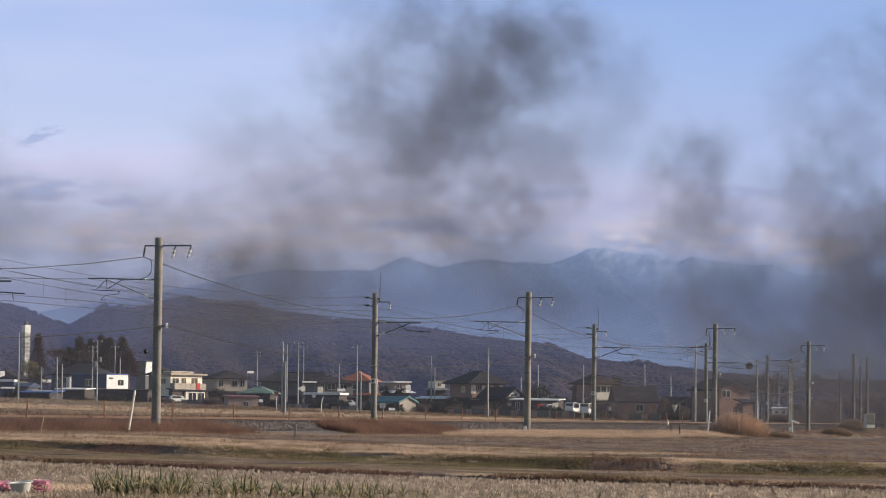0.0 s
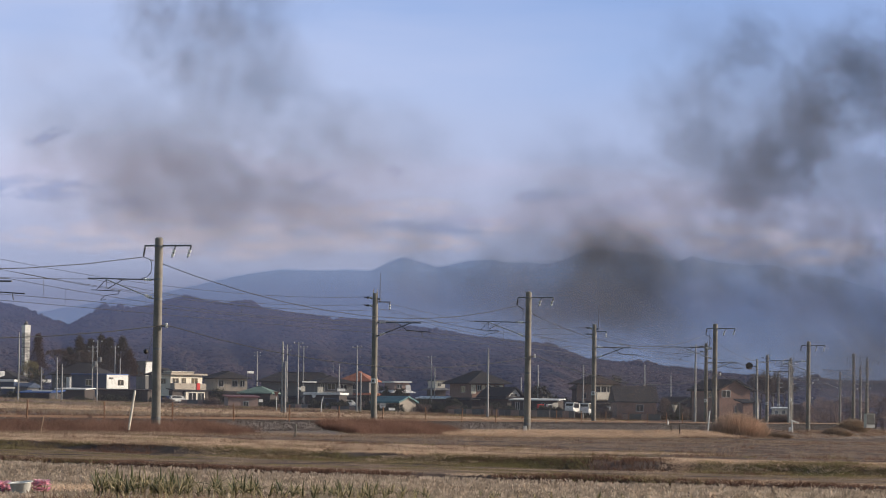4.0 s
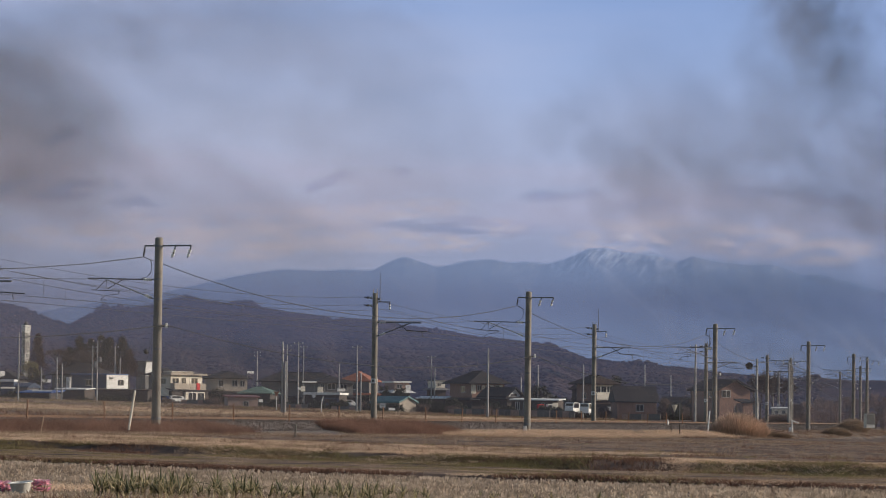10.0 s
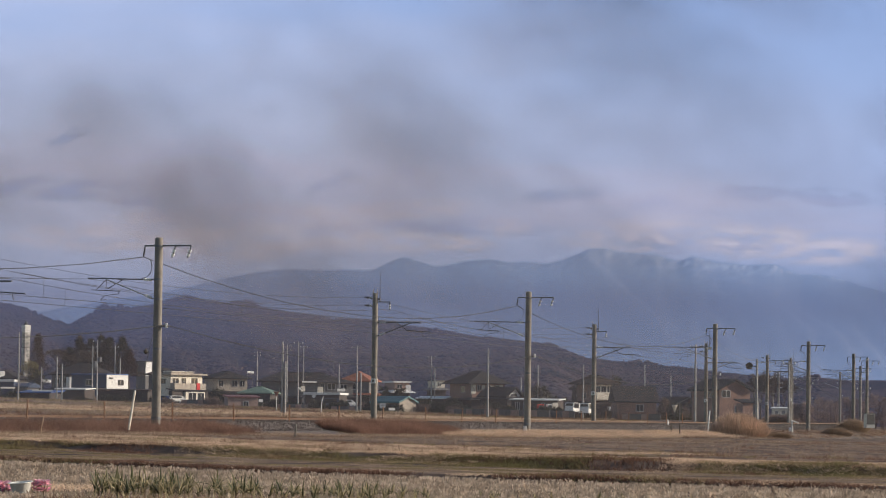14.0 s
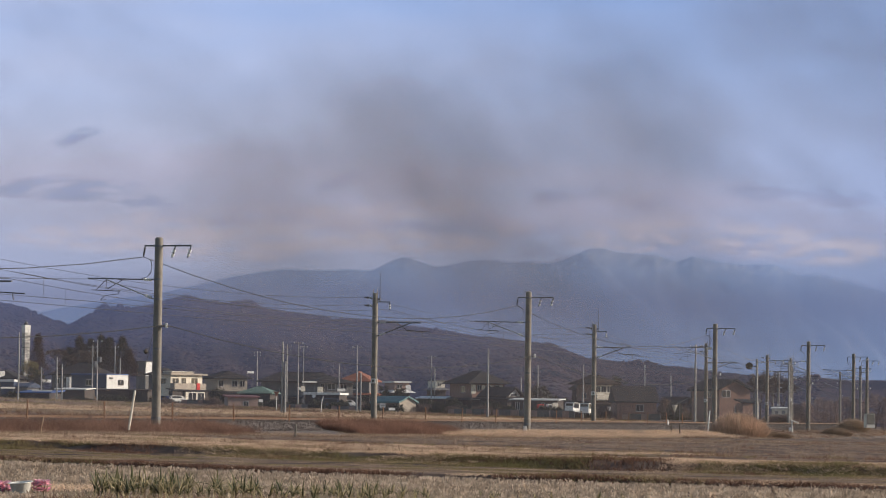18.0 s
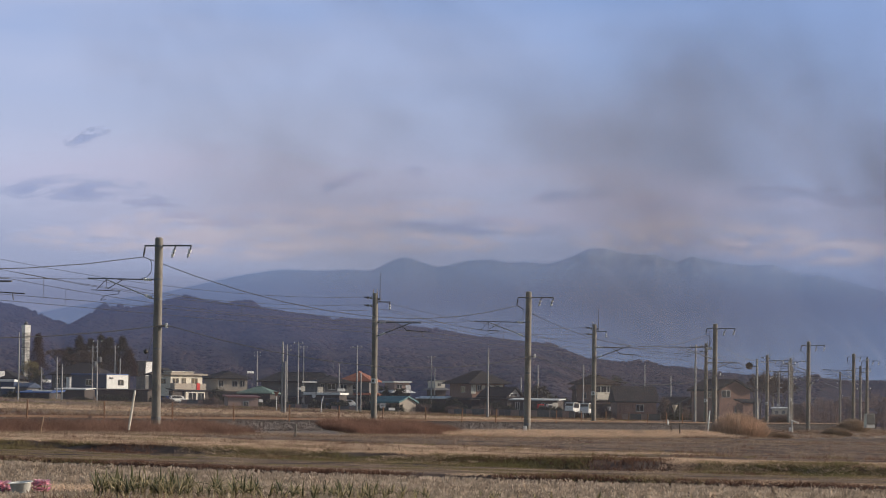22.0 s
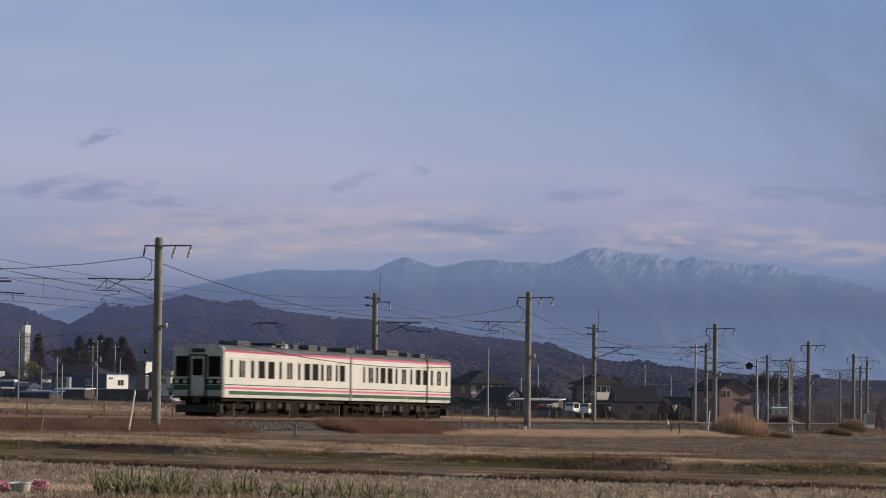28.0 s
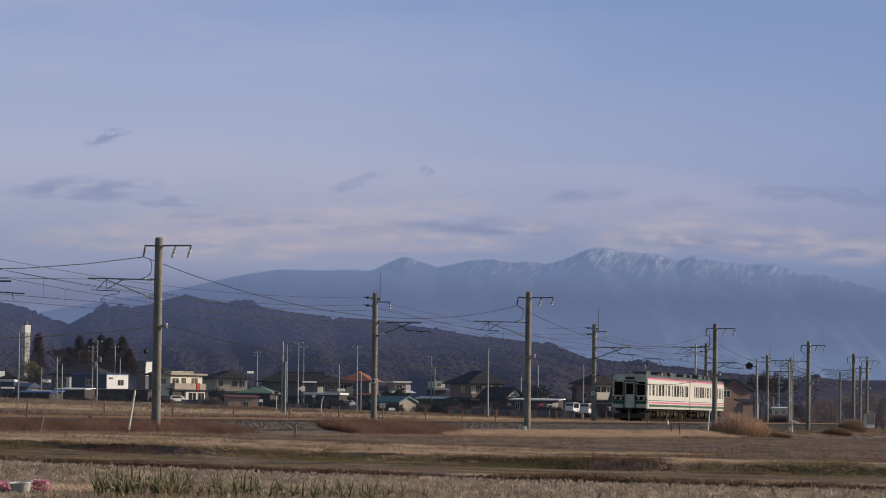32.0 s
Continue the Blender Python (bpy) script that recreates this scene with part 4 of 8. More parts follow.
def car_rows(offset):
    rows = []
    t = 0.0
    while t < 32.01:
        s = SPEED * (t - 28.0) + offset
        x, y, h = track(s, TRAIN_W)
        x2, y2, h2 = track(s + 19.75, TRAIN_W)
        rows.append((t, pose(x, y, RAIL, 0, 0, -math.degrees(math.atan2(x2 - x, y2 - y)))))
        t += 0.5
    return rows


# ---------------------------------------------------------------- houses
def house(name, label, at, rz, w, d, h, roof="hip", rh=1.8, over=0.6, wall=M_CREAM, roof_mat=M_ROOF, wins=(), sides=(), balcony=None, door=None, eave=0.18, ridge=0.45, lower=None, clad=None):
    """A house whose front looks along local -y; at: the middle of its front foot. wins and sides: (x, z, width, height) on front and on the side walls."""
    t = thing(name, label, "house" if "house" in name else "shed", pose(*at, 0, 0, rz), group="village buildings")
    part("wall", boxm(-w / 2, w / 2, 0, d, -7.0, h, bevel=0.02), wall, t)
    if clad:
        part("cladding", boxm(-w / 2 - 0.02, w / 2 + 0.02, -0.05, 0.02, -0.5, h - 0.02), clad, t, "bright white front cladding")
    # dark lower wall: the ground floor's shade is put into its colour
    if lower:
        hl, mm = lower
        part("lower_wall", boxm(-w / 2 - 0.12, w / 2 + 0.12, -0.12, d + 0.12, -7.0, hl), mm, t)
        sk = bmesh.new()
        rings = [[sk.verts.new((sx * (w / 2 + o), d / 2 + sy * (d / 2 + o), z)) for sx, sy in ((-1, -1), (1, -1), (1, 1), (-1, 1))]
                 for o, z in ((1.0, hl - 0.05), (1.0, hl + 0.06), (0.05, hl + 0.5))]
        for r0, r1 in zip(rings, rings[1:]):
            for k in range(4):
                sk.faces.new((r0[k], r0[(k + 1) % 4], r1[(k + 1) % 4], r1[k]))
        sk.faces.new(rings[0][::-1])
        part("skirt_roof", sk, roof_mat, t)
    bm = bmesh.new()
    x0, x1, y0, y1 = -w / 2 - over, w / 2 + over, -over, d + over
    if roof == "flat":
        box(bm, x0, x1, y0, y1, h, h + rh, bevel=0.04)
    elif roof == "shed":
        for a, b in (((x0, y0), (x1, y0)),):
            vs = [bm.verts.new(p) for p in ((x0, y0, h), (x1, y0, h), (x1, y1, h + rh), (x0, y1, h + rh), (x0, y0, h + eave), (x1, y0, h + eave), (x1, y1, h + rh + eave), (x0, y1, h + rh + eave))]
            for q in ((3, 2, 1, 0), (4, 5, 6, 7), (0, 1, 5, 4), (1, 2, 6, 5), (2, 3, 7, 6), (3, 0, 4, 7)):
                bm.faces.new([vs[i] for i in q])
    else:
        if roof != "gable_x":
            box(bm, x0, x1, y0, y1, h, h + eave)
        if roof == "hip":
            if x1 - x0 > y1 - y0:
                k = ridge * (y1 - y0)
                r = [(x0 + k, (y0 + y1) / 2), (x1 - k, (y0 + y1) / 2)]
            else:
                k = ridge * (x1 - x0)
                r = [((x0 + x1) / 2, y0 + k), ((x0 + x1) / 2, y1 - k)]
            c = [bm.verts.new((x, y, h + eave)) for x, y in ((x0, y0), (x1, y0), (x1, y1), (x0, y1))]
            a, b = (bm.verts.new((*p, h + eave + rh)) for p in r)
            if x1 - x0 > y1 - y0:
                qs = ((c[0], c[1], b, a), (c[1], c[2], b), (c[2], c[3], a, b), (c[3], c[0], a))
            else:
                qs = ((c[0], c[1], a), (c[1], c[2], b, a), (c[2], c[3], b), (c[3], c[0], a, b))
            for q in qs:
                bm.faces.new(q)
            rod(bm, (*r[0], h + eave + rh), (*r[1], h + eave + rh), 0.12, seg=6)
        elif roof == "gable_x":
            xm, top = (x0 + x1) / 2, h + eave + rh
            prism(bm, [(x0, h - 0.08), (xm, top - 0.26), (x1, h - 0.08), (x1, h + eave), (xm, top), (x0, h + eave)], y0, y1)
        else:
            ym = (y0 + y1) / 2
            a = [bm.verts.new(p) for p in ((x0, y0, h + eave), (x0, y1, h + eave), (x0, ym, h + eave + rh))]
            b = [bm.verts.new(p) for p in ((x1, y0, h + eave), (x1, y1, h + eave), (x1, ym, h + eave + rh))]
            for q in ((a[0], b[0], b[2], a[2]), (b[1], a[1], a[2], b[2]), (a[0], a[2], a[1]), (b[0], b[1], b[2])):
                bm.faces.new(q)
    ro = part("roof", bm, roof_mat, t)
    if roof == "gable_x":
        part("gable", prism(bmesh.new(), [(-w / 2, h - 0.05), (w / 2, h - 0.05), (w / 2, h + 0.03), (0, h + eave + rh - 0.2), (-w / 2, h + 0.03)], -0.02, d + 0.02), wall, t)

    def window(box_of):
        fr = bmesh.new()
        wn_ = part("window", box_of(0.0, 0.06, 0.0), M_ALU, t)
        part("pane", box_of(0.05, 0.075, 0.07), M_GLASS, wn_)
        part("mullion", box_of(0.05, 0.09, None), M_ALU, wn_)
        fr.free()

    for x, z, ww, hh in wins:
        def front(d0, d1, ins, x=x, z=z, ww=ww, hh=hh):
            if ins is None:
                return boxm(x - 0.035, x + 0.035, -d1, -d0, z, z + hh)
            return boxm(x - ww / 2 + ins, x + ww / 2 - ins, -d1, -d0 + 0.03, z + ins, z + hh - ins)
        window(front)
    for sx, y, z, ww, hh in sides:
        def side(d0, d1, ins, sx=sx, y=y, z=z, ww=ww, hh=hh):
            a, b = sorted((sx * (w / 2 + d0 - 0.03), sx * (w / 2 + d1)))
            if ins is None:
                return boxm(a, b, y - 0.035, y + 0.035, z, z + hh)
            return boxm(a, b, y - ww / 2 + ins, y + ww / 2 - ins, z + ins, z + hh - ins)
        window(side)
    if balcony:
        x, z, bw, mm = balcony
        b = part("balcony", boxm(x - bw / 2, x + bw / 2, -1.1, 0.0, z - 0.15, z), mm, t)
        part("railing", boxm(x - bw / 2, x + bw / 2, -1.1, -1.02, z, z + 1.05), mm, b)
        for s in (-1, 1):
            part("railing", boxm(x + s * bw / 2 - 0.04, x + s * bw / 2 + 0.04, -1.05, 0, z, z + 1.05), mm, b)
    if door:
        part("door", boxm(door - 0.5, door + 0.5, -0.07, 0.02, 0.05, 2.1), M_DARKW, t)
    return t


house("house", "grey two-storey house with a dark tiled roof", (-81.39, 640, 4.44), -14, 6.23, 7, 2.92, "hip", 1.59, 0.7, M_GREYW, M_ROOF, [(1.02, 1.67, 0.75, 0.83)])
house("workshop", "low workshop with a dark blue roof and grey front", (-73.68, 600, 5.08), -14, 4.43, 6, 0.59, "gable", 0.7, 0.4, M_GREYW, M_NAVY, [])
house("shed", "long blue-roofed shed with a pale edge", (-65.64, 560, 3.07), -14, 5.26, 6, 1.46, "shed", 0.37, 0.4, M_DARKW, M_BLUE, [])
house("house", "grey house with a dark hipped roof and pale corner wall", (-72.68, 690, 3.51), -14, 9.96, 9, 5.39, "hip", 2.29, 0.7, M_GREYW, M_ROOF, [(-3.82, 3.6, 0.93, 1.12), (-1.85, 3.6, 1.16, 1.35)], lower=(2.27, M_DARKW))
house("shed", "long low shed with a whitish sheet roof", (-61.94, 580, 3.2), -14, 5.06, 5, 2.08, "shed", 0.2, 0.3, M_DARKW, M_WHITE, [])
house("house", "two-storey box house, white lit wall and navy shaded wall", (-57.84, 620, 3.42), 50, 5.34, 9, 4.85, "flat", 0.2, 0.12, M_NAVY, M_BLUE, [(0.79, 2.93, 1.57, 1.11), (-1.65, 4.04, 1.1, 0.4)], sides=[(-1, 4.5, 2.9, 1.6, 1.1)], clad=M_WHITE)
house("shed", "navy corrugated shed beside a box house", (-62.27, 612, 3.33), -14, 3.08, 5, 2.29, "flat", 0.2, 0.2, M_NAVY, M_ROOF, [])
# solid dark walls stand in for the shade under the carport roof
house("carport", "carport with a thin brown roof over a dark block of shade", (-55.0, 600, 3.37), -14, 9.06, 5, 1.95, "shed", 0.21, 0.3, M_DARKW, M_ROOF_BROWN, [])
house("house", "distant pale flat-roofed building", (-67.46, 800, 10.67), 50, 2.03, 3, 2.61, "flat", 0.26, 0.1, M_GREYW, M_GREYW, [], clad=M_WHITE)
house("house", "grey two-storey house partly behind a mast", (-56.99, 700, 3.53), -14, 4.23, 8, 5.7, "hip", 1.19, 0.7, M_GREYW, M_ROOF, [(1.17, 4.1, 0.94, 1.14), (0.94, 1.14, 0.94, 1.37)], lower=(2.39, M_DARKW))
house("house", "cream two-storey house with a flat roof and long balcony", (-49.9, 680, 3.67), 52, 9.2, 3.8, 5.36, "flat", 0.36, 0.75, M_CREAM, M_BEIGE, [(-3.2, 3.6, 1.9, 1.2), (-0.8, 3.0, 1.3, 1.9), (2.3, 3.2, 1.9, 1.7)], sides=[(-1, 1.9, 3.6, 1.4, 1.1)], balcony=(0.0, 2.72, 9.2, M_BEIGE))
house("roof_hut", "low pale hut on the roof of a cream house", (-50.7, 680.6, 9.36), 52, 6.4, 2.0, 0.3, "flat", 0.12, 0.15, M_BEIGE, M_CREAM, [])
house("annex_house", "cream ground floor with wide window doors", (-48.1, 679.7, 3.66), 52, 5.6, 1.5, 2.15, "flat", 0.1, 0.2, M_CREAM, M_ROOF, [(-0.9, 0.3, 2.2, 1.7), (1.6, 0.3, 1.9, 1.7)])
house("house_wing", "dark tiled lower roof of a cream house", (-49.03, 679.3, 3.66), 52, 10.4, 1.0, 2.3, "shed", 0.3, 0.4, M_DARKW, M_ROOF, [])
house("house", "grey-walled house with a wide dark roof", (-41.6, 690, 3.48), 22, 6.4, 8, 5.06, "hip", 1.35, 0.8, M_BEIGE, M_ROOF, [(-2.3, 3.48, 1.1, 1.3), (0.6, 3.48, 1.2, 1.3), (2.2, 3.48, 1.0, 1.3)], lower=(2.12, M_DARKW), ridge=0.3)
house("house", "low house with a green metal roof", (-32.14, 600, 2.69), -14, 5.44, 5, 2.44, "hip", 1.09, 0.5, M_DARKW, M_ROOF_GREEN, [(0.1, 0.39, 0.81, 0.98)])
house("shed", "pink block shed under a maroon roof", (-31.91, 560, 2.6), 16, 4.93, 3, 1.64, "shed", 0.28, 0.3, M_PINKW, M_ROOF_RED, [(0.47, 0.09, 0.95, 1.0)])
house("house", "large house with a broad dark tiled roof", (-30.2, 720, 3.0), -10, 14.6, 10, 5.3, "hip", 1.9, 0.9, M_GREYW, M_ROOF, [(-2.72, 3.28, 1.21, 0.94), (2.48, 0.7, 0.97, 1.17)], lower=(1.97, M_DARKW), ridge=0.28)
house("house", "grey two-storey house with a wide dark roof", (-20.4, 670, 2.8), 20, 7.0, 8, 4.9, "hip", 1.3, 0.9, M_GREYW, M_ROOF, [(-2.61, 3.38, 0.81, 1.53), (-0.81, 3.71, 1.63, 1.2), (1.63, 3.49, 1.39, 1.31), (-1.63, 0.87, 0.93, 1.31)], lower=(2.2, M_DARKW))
# wall colour carries the dark shade below the white roof edge
house("garage", "white-edged garage with shade-dark walls and a blue roller shutter", (-20.87, 610, 2.47), -14, 6.14, 5, 2.68, "flat", 0.4, 0.3, M_DARKW, M_WHITE, [])
house("house", "house with an orange tiled roof", (-18.9, 760, 4.02), -14, 6.4, 8, 5.0, "hip", 2.0, 0.7, M_GREYW, M_ROOF_ORANGE, [(0.06, 3.22, 1.15, 1.24)], lower=(2.08, M_DARKW))
house("house", "small white flat-roofed house", (-7.68, 680, 3.88), 20, 3.06, 6, 4.21, "flat", 0.33, 0.4, M_PINKW, M_WHITE, [(-0.53, 3.1, 1.06, 0.78)], lower=(2.31, M_DARKW))
house("house", "small white-walled house with a flat roof", (-0.16, 720, 4.12), 20, 2, 5, 4.81, "flat", 0.23, 0.2, M_CREAM, M_GREYW, [(-0.25, 3.75, 0.75, 0.7)], lower=(2.98, M_DARKW))
house("shed", "low shed with a pale sheet roof edge", (-1.91, 640, 3.19), -14, 5.16, 4, 1.67, "shed", 0.34, 0.3, M_DARKW, M_WHITE, [])
house("shed", "teal-roofed shed with a cream gable", (-5.65, 590, 3.02), 42, 3.75, 7, 0.86, "gable_x", 0.97, 0.35, M_BEIGE, M_ROOF_TEAL, [])
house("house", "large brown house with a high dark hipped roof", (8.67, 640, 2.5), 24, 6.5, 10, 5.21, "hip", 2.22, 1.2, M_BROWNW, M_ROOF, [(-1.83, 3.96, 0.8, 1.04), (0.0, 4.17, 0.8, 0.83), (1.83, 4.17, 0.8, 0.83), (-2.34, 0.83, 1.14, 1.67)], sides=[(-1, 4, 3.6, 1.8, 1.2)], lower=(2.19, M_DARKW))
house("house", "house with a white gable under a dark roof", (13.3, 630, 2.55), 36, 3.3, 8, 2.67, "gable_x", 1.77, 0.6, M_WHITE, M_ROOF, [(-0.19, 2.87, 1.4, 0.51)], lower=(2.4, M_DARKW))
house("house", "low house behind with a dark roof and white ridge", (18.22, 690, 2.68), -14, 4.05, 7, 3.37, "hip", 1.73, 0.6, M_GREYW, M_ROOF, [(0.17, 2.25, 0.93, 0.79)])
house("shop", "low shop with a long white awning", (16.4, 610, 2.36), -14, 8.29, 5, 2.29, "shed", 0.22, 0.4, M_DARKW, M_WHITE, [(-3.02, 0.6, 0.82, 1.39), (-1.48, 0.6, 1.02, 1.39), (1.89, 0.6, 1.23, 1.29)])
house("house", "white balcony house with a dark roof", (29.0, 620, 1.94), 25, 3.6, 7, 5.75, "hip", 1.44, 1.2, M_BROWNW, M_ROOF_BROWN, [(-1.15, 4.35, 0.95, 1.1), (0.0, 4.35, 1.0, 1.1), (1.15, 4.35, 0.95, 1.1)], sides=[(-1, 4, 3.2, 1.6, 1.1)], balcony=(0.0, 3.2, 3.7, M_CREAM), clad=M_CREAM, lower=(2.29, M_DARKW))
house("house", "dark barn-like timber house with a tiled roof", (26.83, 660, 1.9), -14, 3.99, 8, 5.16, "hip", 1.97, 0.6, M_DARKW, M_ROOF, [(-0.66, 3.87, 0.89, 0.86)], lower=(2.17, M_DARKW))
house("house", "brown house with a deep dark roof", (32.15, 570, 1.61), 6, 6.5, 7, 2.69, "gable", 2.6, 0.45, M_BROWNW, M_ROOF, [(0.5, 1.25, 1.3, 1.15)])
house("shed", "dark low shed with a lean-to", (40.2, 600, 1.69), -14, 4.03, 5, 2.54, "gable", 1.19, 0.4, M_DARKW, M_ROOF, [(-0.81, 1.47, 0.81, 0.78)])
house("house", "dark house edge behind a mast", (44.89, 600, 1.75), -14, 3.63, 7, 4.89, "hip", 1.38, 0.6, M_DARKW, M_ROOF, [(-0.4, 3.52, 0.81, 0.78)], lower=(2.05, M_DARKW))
house("house", "brown gabled house with white-framed windows", (42.29, 500, 1.47), 22, 4.92, 9, 4.4, "gable_x", 1.53, 0.55, M_BROWNW, M_ROOF, [(-1.41, 3.42, 1.41, 1.06), (0.88, 1.22, 1.76, 1.06)], sides=[(-1, 3, 3.4, 1.5, 1.0)])
house("porch", "small dark tiled porch roof on a brown house", (43.46, 492, 1.49), 22, 1.56, 2, 2.56, "shed", 0.46, 0.3, M_BROWNW, M_ROOF, [])
house("shed", "small grey hut behind the reeds", (46.43, 520, 2.0), -14, 1.22, 4, 2.37, "gable", 0.5, 0.3, M_GREYW, M_ROOF, [])
house("shed", "long low white hut beside the line", (54.65, 560, 2.27), -14, 2.63, 3, 1.28, "shed", 0.18, 0.2, M_CREAM, M_WHITE, [(-0.52, 0.46, 0.47, 0.55), (0.61, 0.46, 0.47, 0.55)])

house("shed", "white sheet roof of a low shed", (-75.0, 600, 5.4), -6, 2.3, 2.5, 1.25, "flat", 0.4, 0.1, M_NAVY, M_WHITE, [])
house("wall_end", "narrow white wall end beside a dark house", (-68.3, 640, 4.0), 30, 0.5, 1.5, 3.9, "flat", 0.1, 0.05, M_WHITE, M_WHITE, [])

# ---------------------------------------------------------------- poles, tower, vehicles
def utility_pole(at, h, arms=1, transformer=False, r=0.15, lean=0.0):
    t = thing("utility_pole", "slim grey concrete utility pole with crossarms" if arms else "slim plain grey concrete utility pole", "pole", pose(*at, 0, lean, 20), group="utility poles")
    part("shaft", lathe(bmesh.new(), [(r, -6.0), (r * 0.95, 0), (r * 0.62, h), (0, h + 0.02)], seg=10), M_WOODPOLE, t, smooth=True)
    for k in range(arms):
        z = h - 0.35 - 0.75 * k
        a = part("crossarm", boxm(-0.8, 0.8, -0.05, 0.05, z, z + 0.09), M_STEEL, t)
        for x in (-0.7, 0.0, 0.7):
            part("insulator", lathe(bmesh.new(), [(0.03, z + 0.09), (0.07, z + 0.14), (0.06, z + 0.22), (0.02, z + 0.26)], (x, 0, 0), 8), M_PORC, a)
    if transformer:
        part("transformer", lathe(bmesh.new(), [(0.0, h - 3.6), (0.27, h - 3.58), (0.28, h - 2.8), (0.2, h - 2.7), (0, h - 2.68)], (0.42, 0, 0), 14), M_STEEL, t, "grey pole transformer")
    return t


utility_pole((-63.32, 520, 2.93), 10.5, 0, False, 0.14)
utility_pole((-55.53, 560, 3.38), 9.85, 1, True, 0.14)
utility_pole((-60.31, 600, 5.45), 7.62, 2, True, 0.14)
utility_pole((-65.85, 700, 8.65), 6.38, 1, False, 0.14)
utility_pole((-64.8, 700, 7.3), 5.13, 0, False, 0.14)
utility_pole((-62.01, 560, 4.21), 6.2, 0, False, 0.14)
utility_pole((-58.99, 540, 3.07), 5.89, 0, False, 0.14)
utility_pole((-40.33, 760, 10.04), 5.32, 2, False, 0.14)
utility_pole((-19.68, 430, 2.43), 8.19, 0, False, 0.17)
utility_pole((-19.33, 430, 2.43), 5.74, 0, False, 0.17)
utility_pole((-28.46, 640, 9.82), 4.69, 2, False, 0.14)
utility_pole((-23.09, 560, 3.26), 10.12, 1, False, 0.14)
utility_pole((-27.81, 700, 10.06), 5.47, 1, False, 0.14)
utility_pole((-12.63, 520, 2.41), 9.65, 1, False, 0.14)
utility_pole((-12.5, 540, 2.62), 5.63, 0, False, 0.14)
utility_pole((-19.41, 660, 6.45), 4.84, 0, False, 0.14)
utility_pole((-1.83, 640, 5.06), 7.71, 1, False, 0.14)
utility_pole((-1.21, 640, 5.49), 5.21, 0, False, 0.14)
utility_pole((6.33, 470, 2.11), 8.8, 0, False, 0.17)
utility_pole((18.39, 660, 6.94), 4.73, 0, False, 0.14)
utility_pole((22.93, 560, 2.95), 7.3, 0, False, 0.14)
utility_pole((38.69, 660, 7.21), 4.73, 0, False, 0.14)
utility_pole((31.47, 430, 1.7), 9.24, 2, False, 0.17)
utility_pole((32.73, 360, 1.77), 6.21, 0, False, 0.17)
utility_pole((38.08, 380, 1.64), 6.5, 1, False, 0.17)
utility_pole((42.34, 640, 4.5), 5.21, 0, False, 0.14)
utility_pole((15.18, 660, 5.83), 3.44, 0, False, 0.14)
utility_pole((-69.09, 600, 5.33), 3.91, 0, False, 0.14)
tower = thing("water_tower", "tall white panelled water tower with a weathered shaft", "tower", pose(-107.87, 900, 13.73, 0, 0, 40))
part("shaft", boxm(-0.8, 0.8, -0.8, 0.8, -12, 8.2, bevel=0.05), M_TOWER, tower, "stained grey tower shaft")
part("head", boxm(-0.86, 0.86, -0.86, 0.86, 8.2, 10.2, bevel=0.06), M_WHITE, tower)
part("cap", lathe(bmesh.new(), [(0.0, 10.2), (0.5, 10.2), (0.5, 10.7), (0.2, 11.1), (0, 11.15)], seg=10), M_GREYW, tower)
for zz in (0.5, 2.4, 4.3, 6.2):
    part("ring_beam", boxm(-0.84, 0.84, -0.84, 0.84, zz, zz + 0.12), M_GREYW, tower)
for k in range(9):
    part("rung", boxm(-0.25, 0.25, -0.9, -0.86, -1 + k, -0.95 + k), M_STEEL, tower)


def vehicle(at, rz, colour, label, van=False, length=3.6):
    t = thing("parked_car" if not van else "parked_van", label, "car" if not van else "van", pose(*at, 0, 0, rz), group="parked vehicles")
    L, hh = length / 2, 1.85 if van else 1.45
    prof = [(-L, 0.35), (L, 0.35), (L, 0.8), (L - 0.25, 0.95), (L - 0.75 if not van else L - 0.35, hh - 0.03), (-L + 0.35, hh), (-L + 0.05, 1.0)]
    bm = prism(bmesh.new(), prof, -0.74, 0.74)
    bmesh.ops.bevel(bm, geom=list(bm.edges), offset=0.06, segments=2, affect="EDGES")
    part("body", bm, colour, t)
    for y in (-0.75, 0.735):
        part("side_window", prism(bmesh.new(), [(-L + 0.35, 1.0), (L - 0.75, 1.0), (L - 1.05 if not van else L - 0.7, hh - 0.12), (-L + 0.5, hh - 0.1)], y, y + 0.015), M_GLASS, t)
    part("windscreen", boxm(L - 0.62, L - 0.56, -0.62, 0.62, 1.0, hh - 0.15), M_GLASS, t)
    part("rear_window", boxm(-L + 0.16, -L + 0.2, -0.6, 0.6, 1.02, hh - 0.15), M_GLASS, t)
    for x in (-L + 0.65, L - 0.65):
        for y in (-0.74, 0.6):
            wh = part("wheel", rodm((x, y, 0.28), (x, y + 0.14, 0.28), 0.28, seg=16), M_TYRE, t)
            part("rim", rodm((x, y - 0.005, 0.28), (x, y + 0.145, 0.28), 0.16, seg=12), M_ALU, wh)
    return t


vehicle((-50.3, 660, 3.47), 30, M_WHITE, "white hatchback parked before a cream house", False, 3.4)
vehicle((-52.66, 660, 3.44), -20, M_BLUE, "blue compact car parked beside a house", False, 3.4)
vehicle((-19.06, 600, 2.67), 10, M_NAVY, "navy van parked before a garage", True, 3.4)
vehicle((-16.98, 620, 2.94), 30, M_WHITE, "white kei car parked by a house", False, 3.4)
vehicle((21.21, 560, 2.29), 68, M_WHITE, "white kei van parked by the road", True, 3.4)
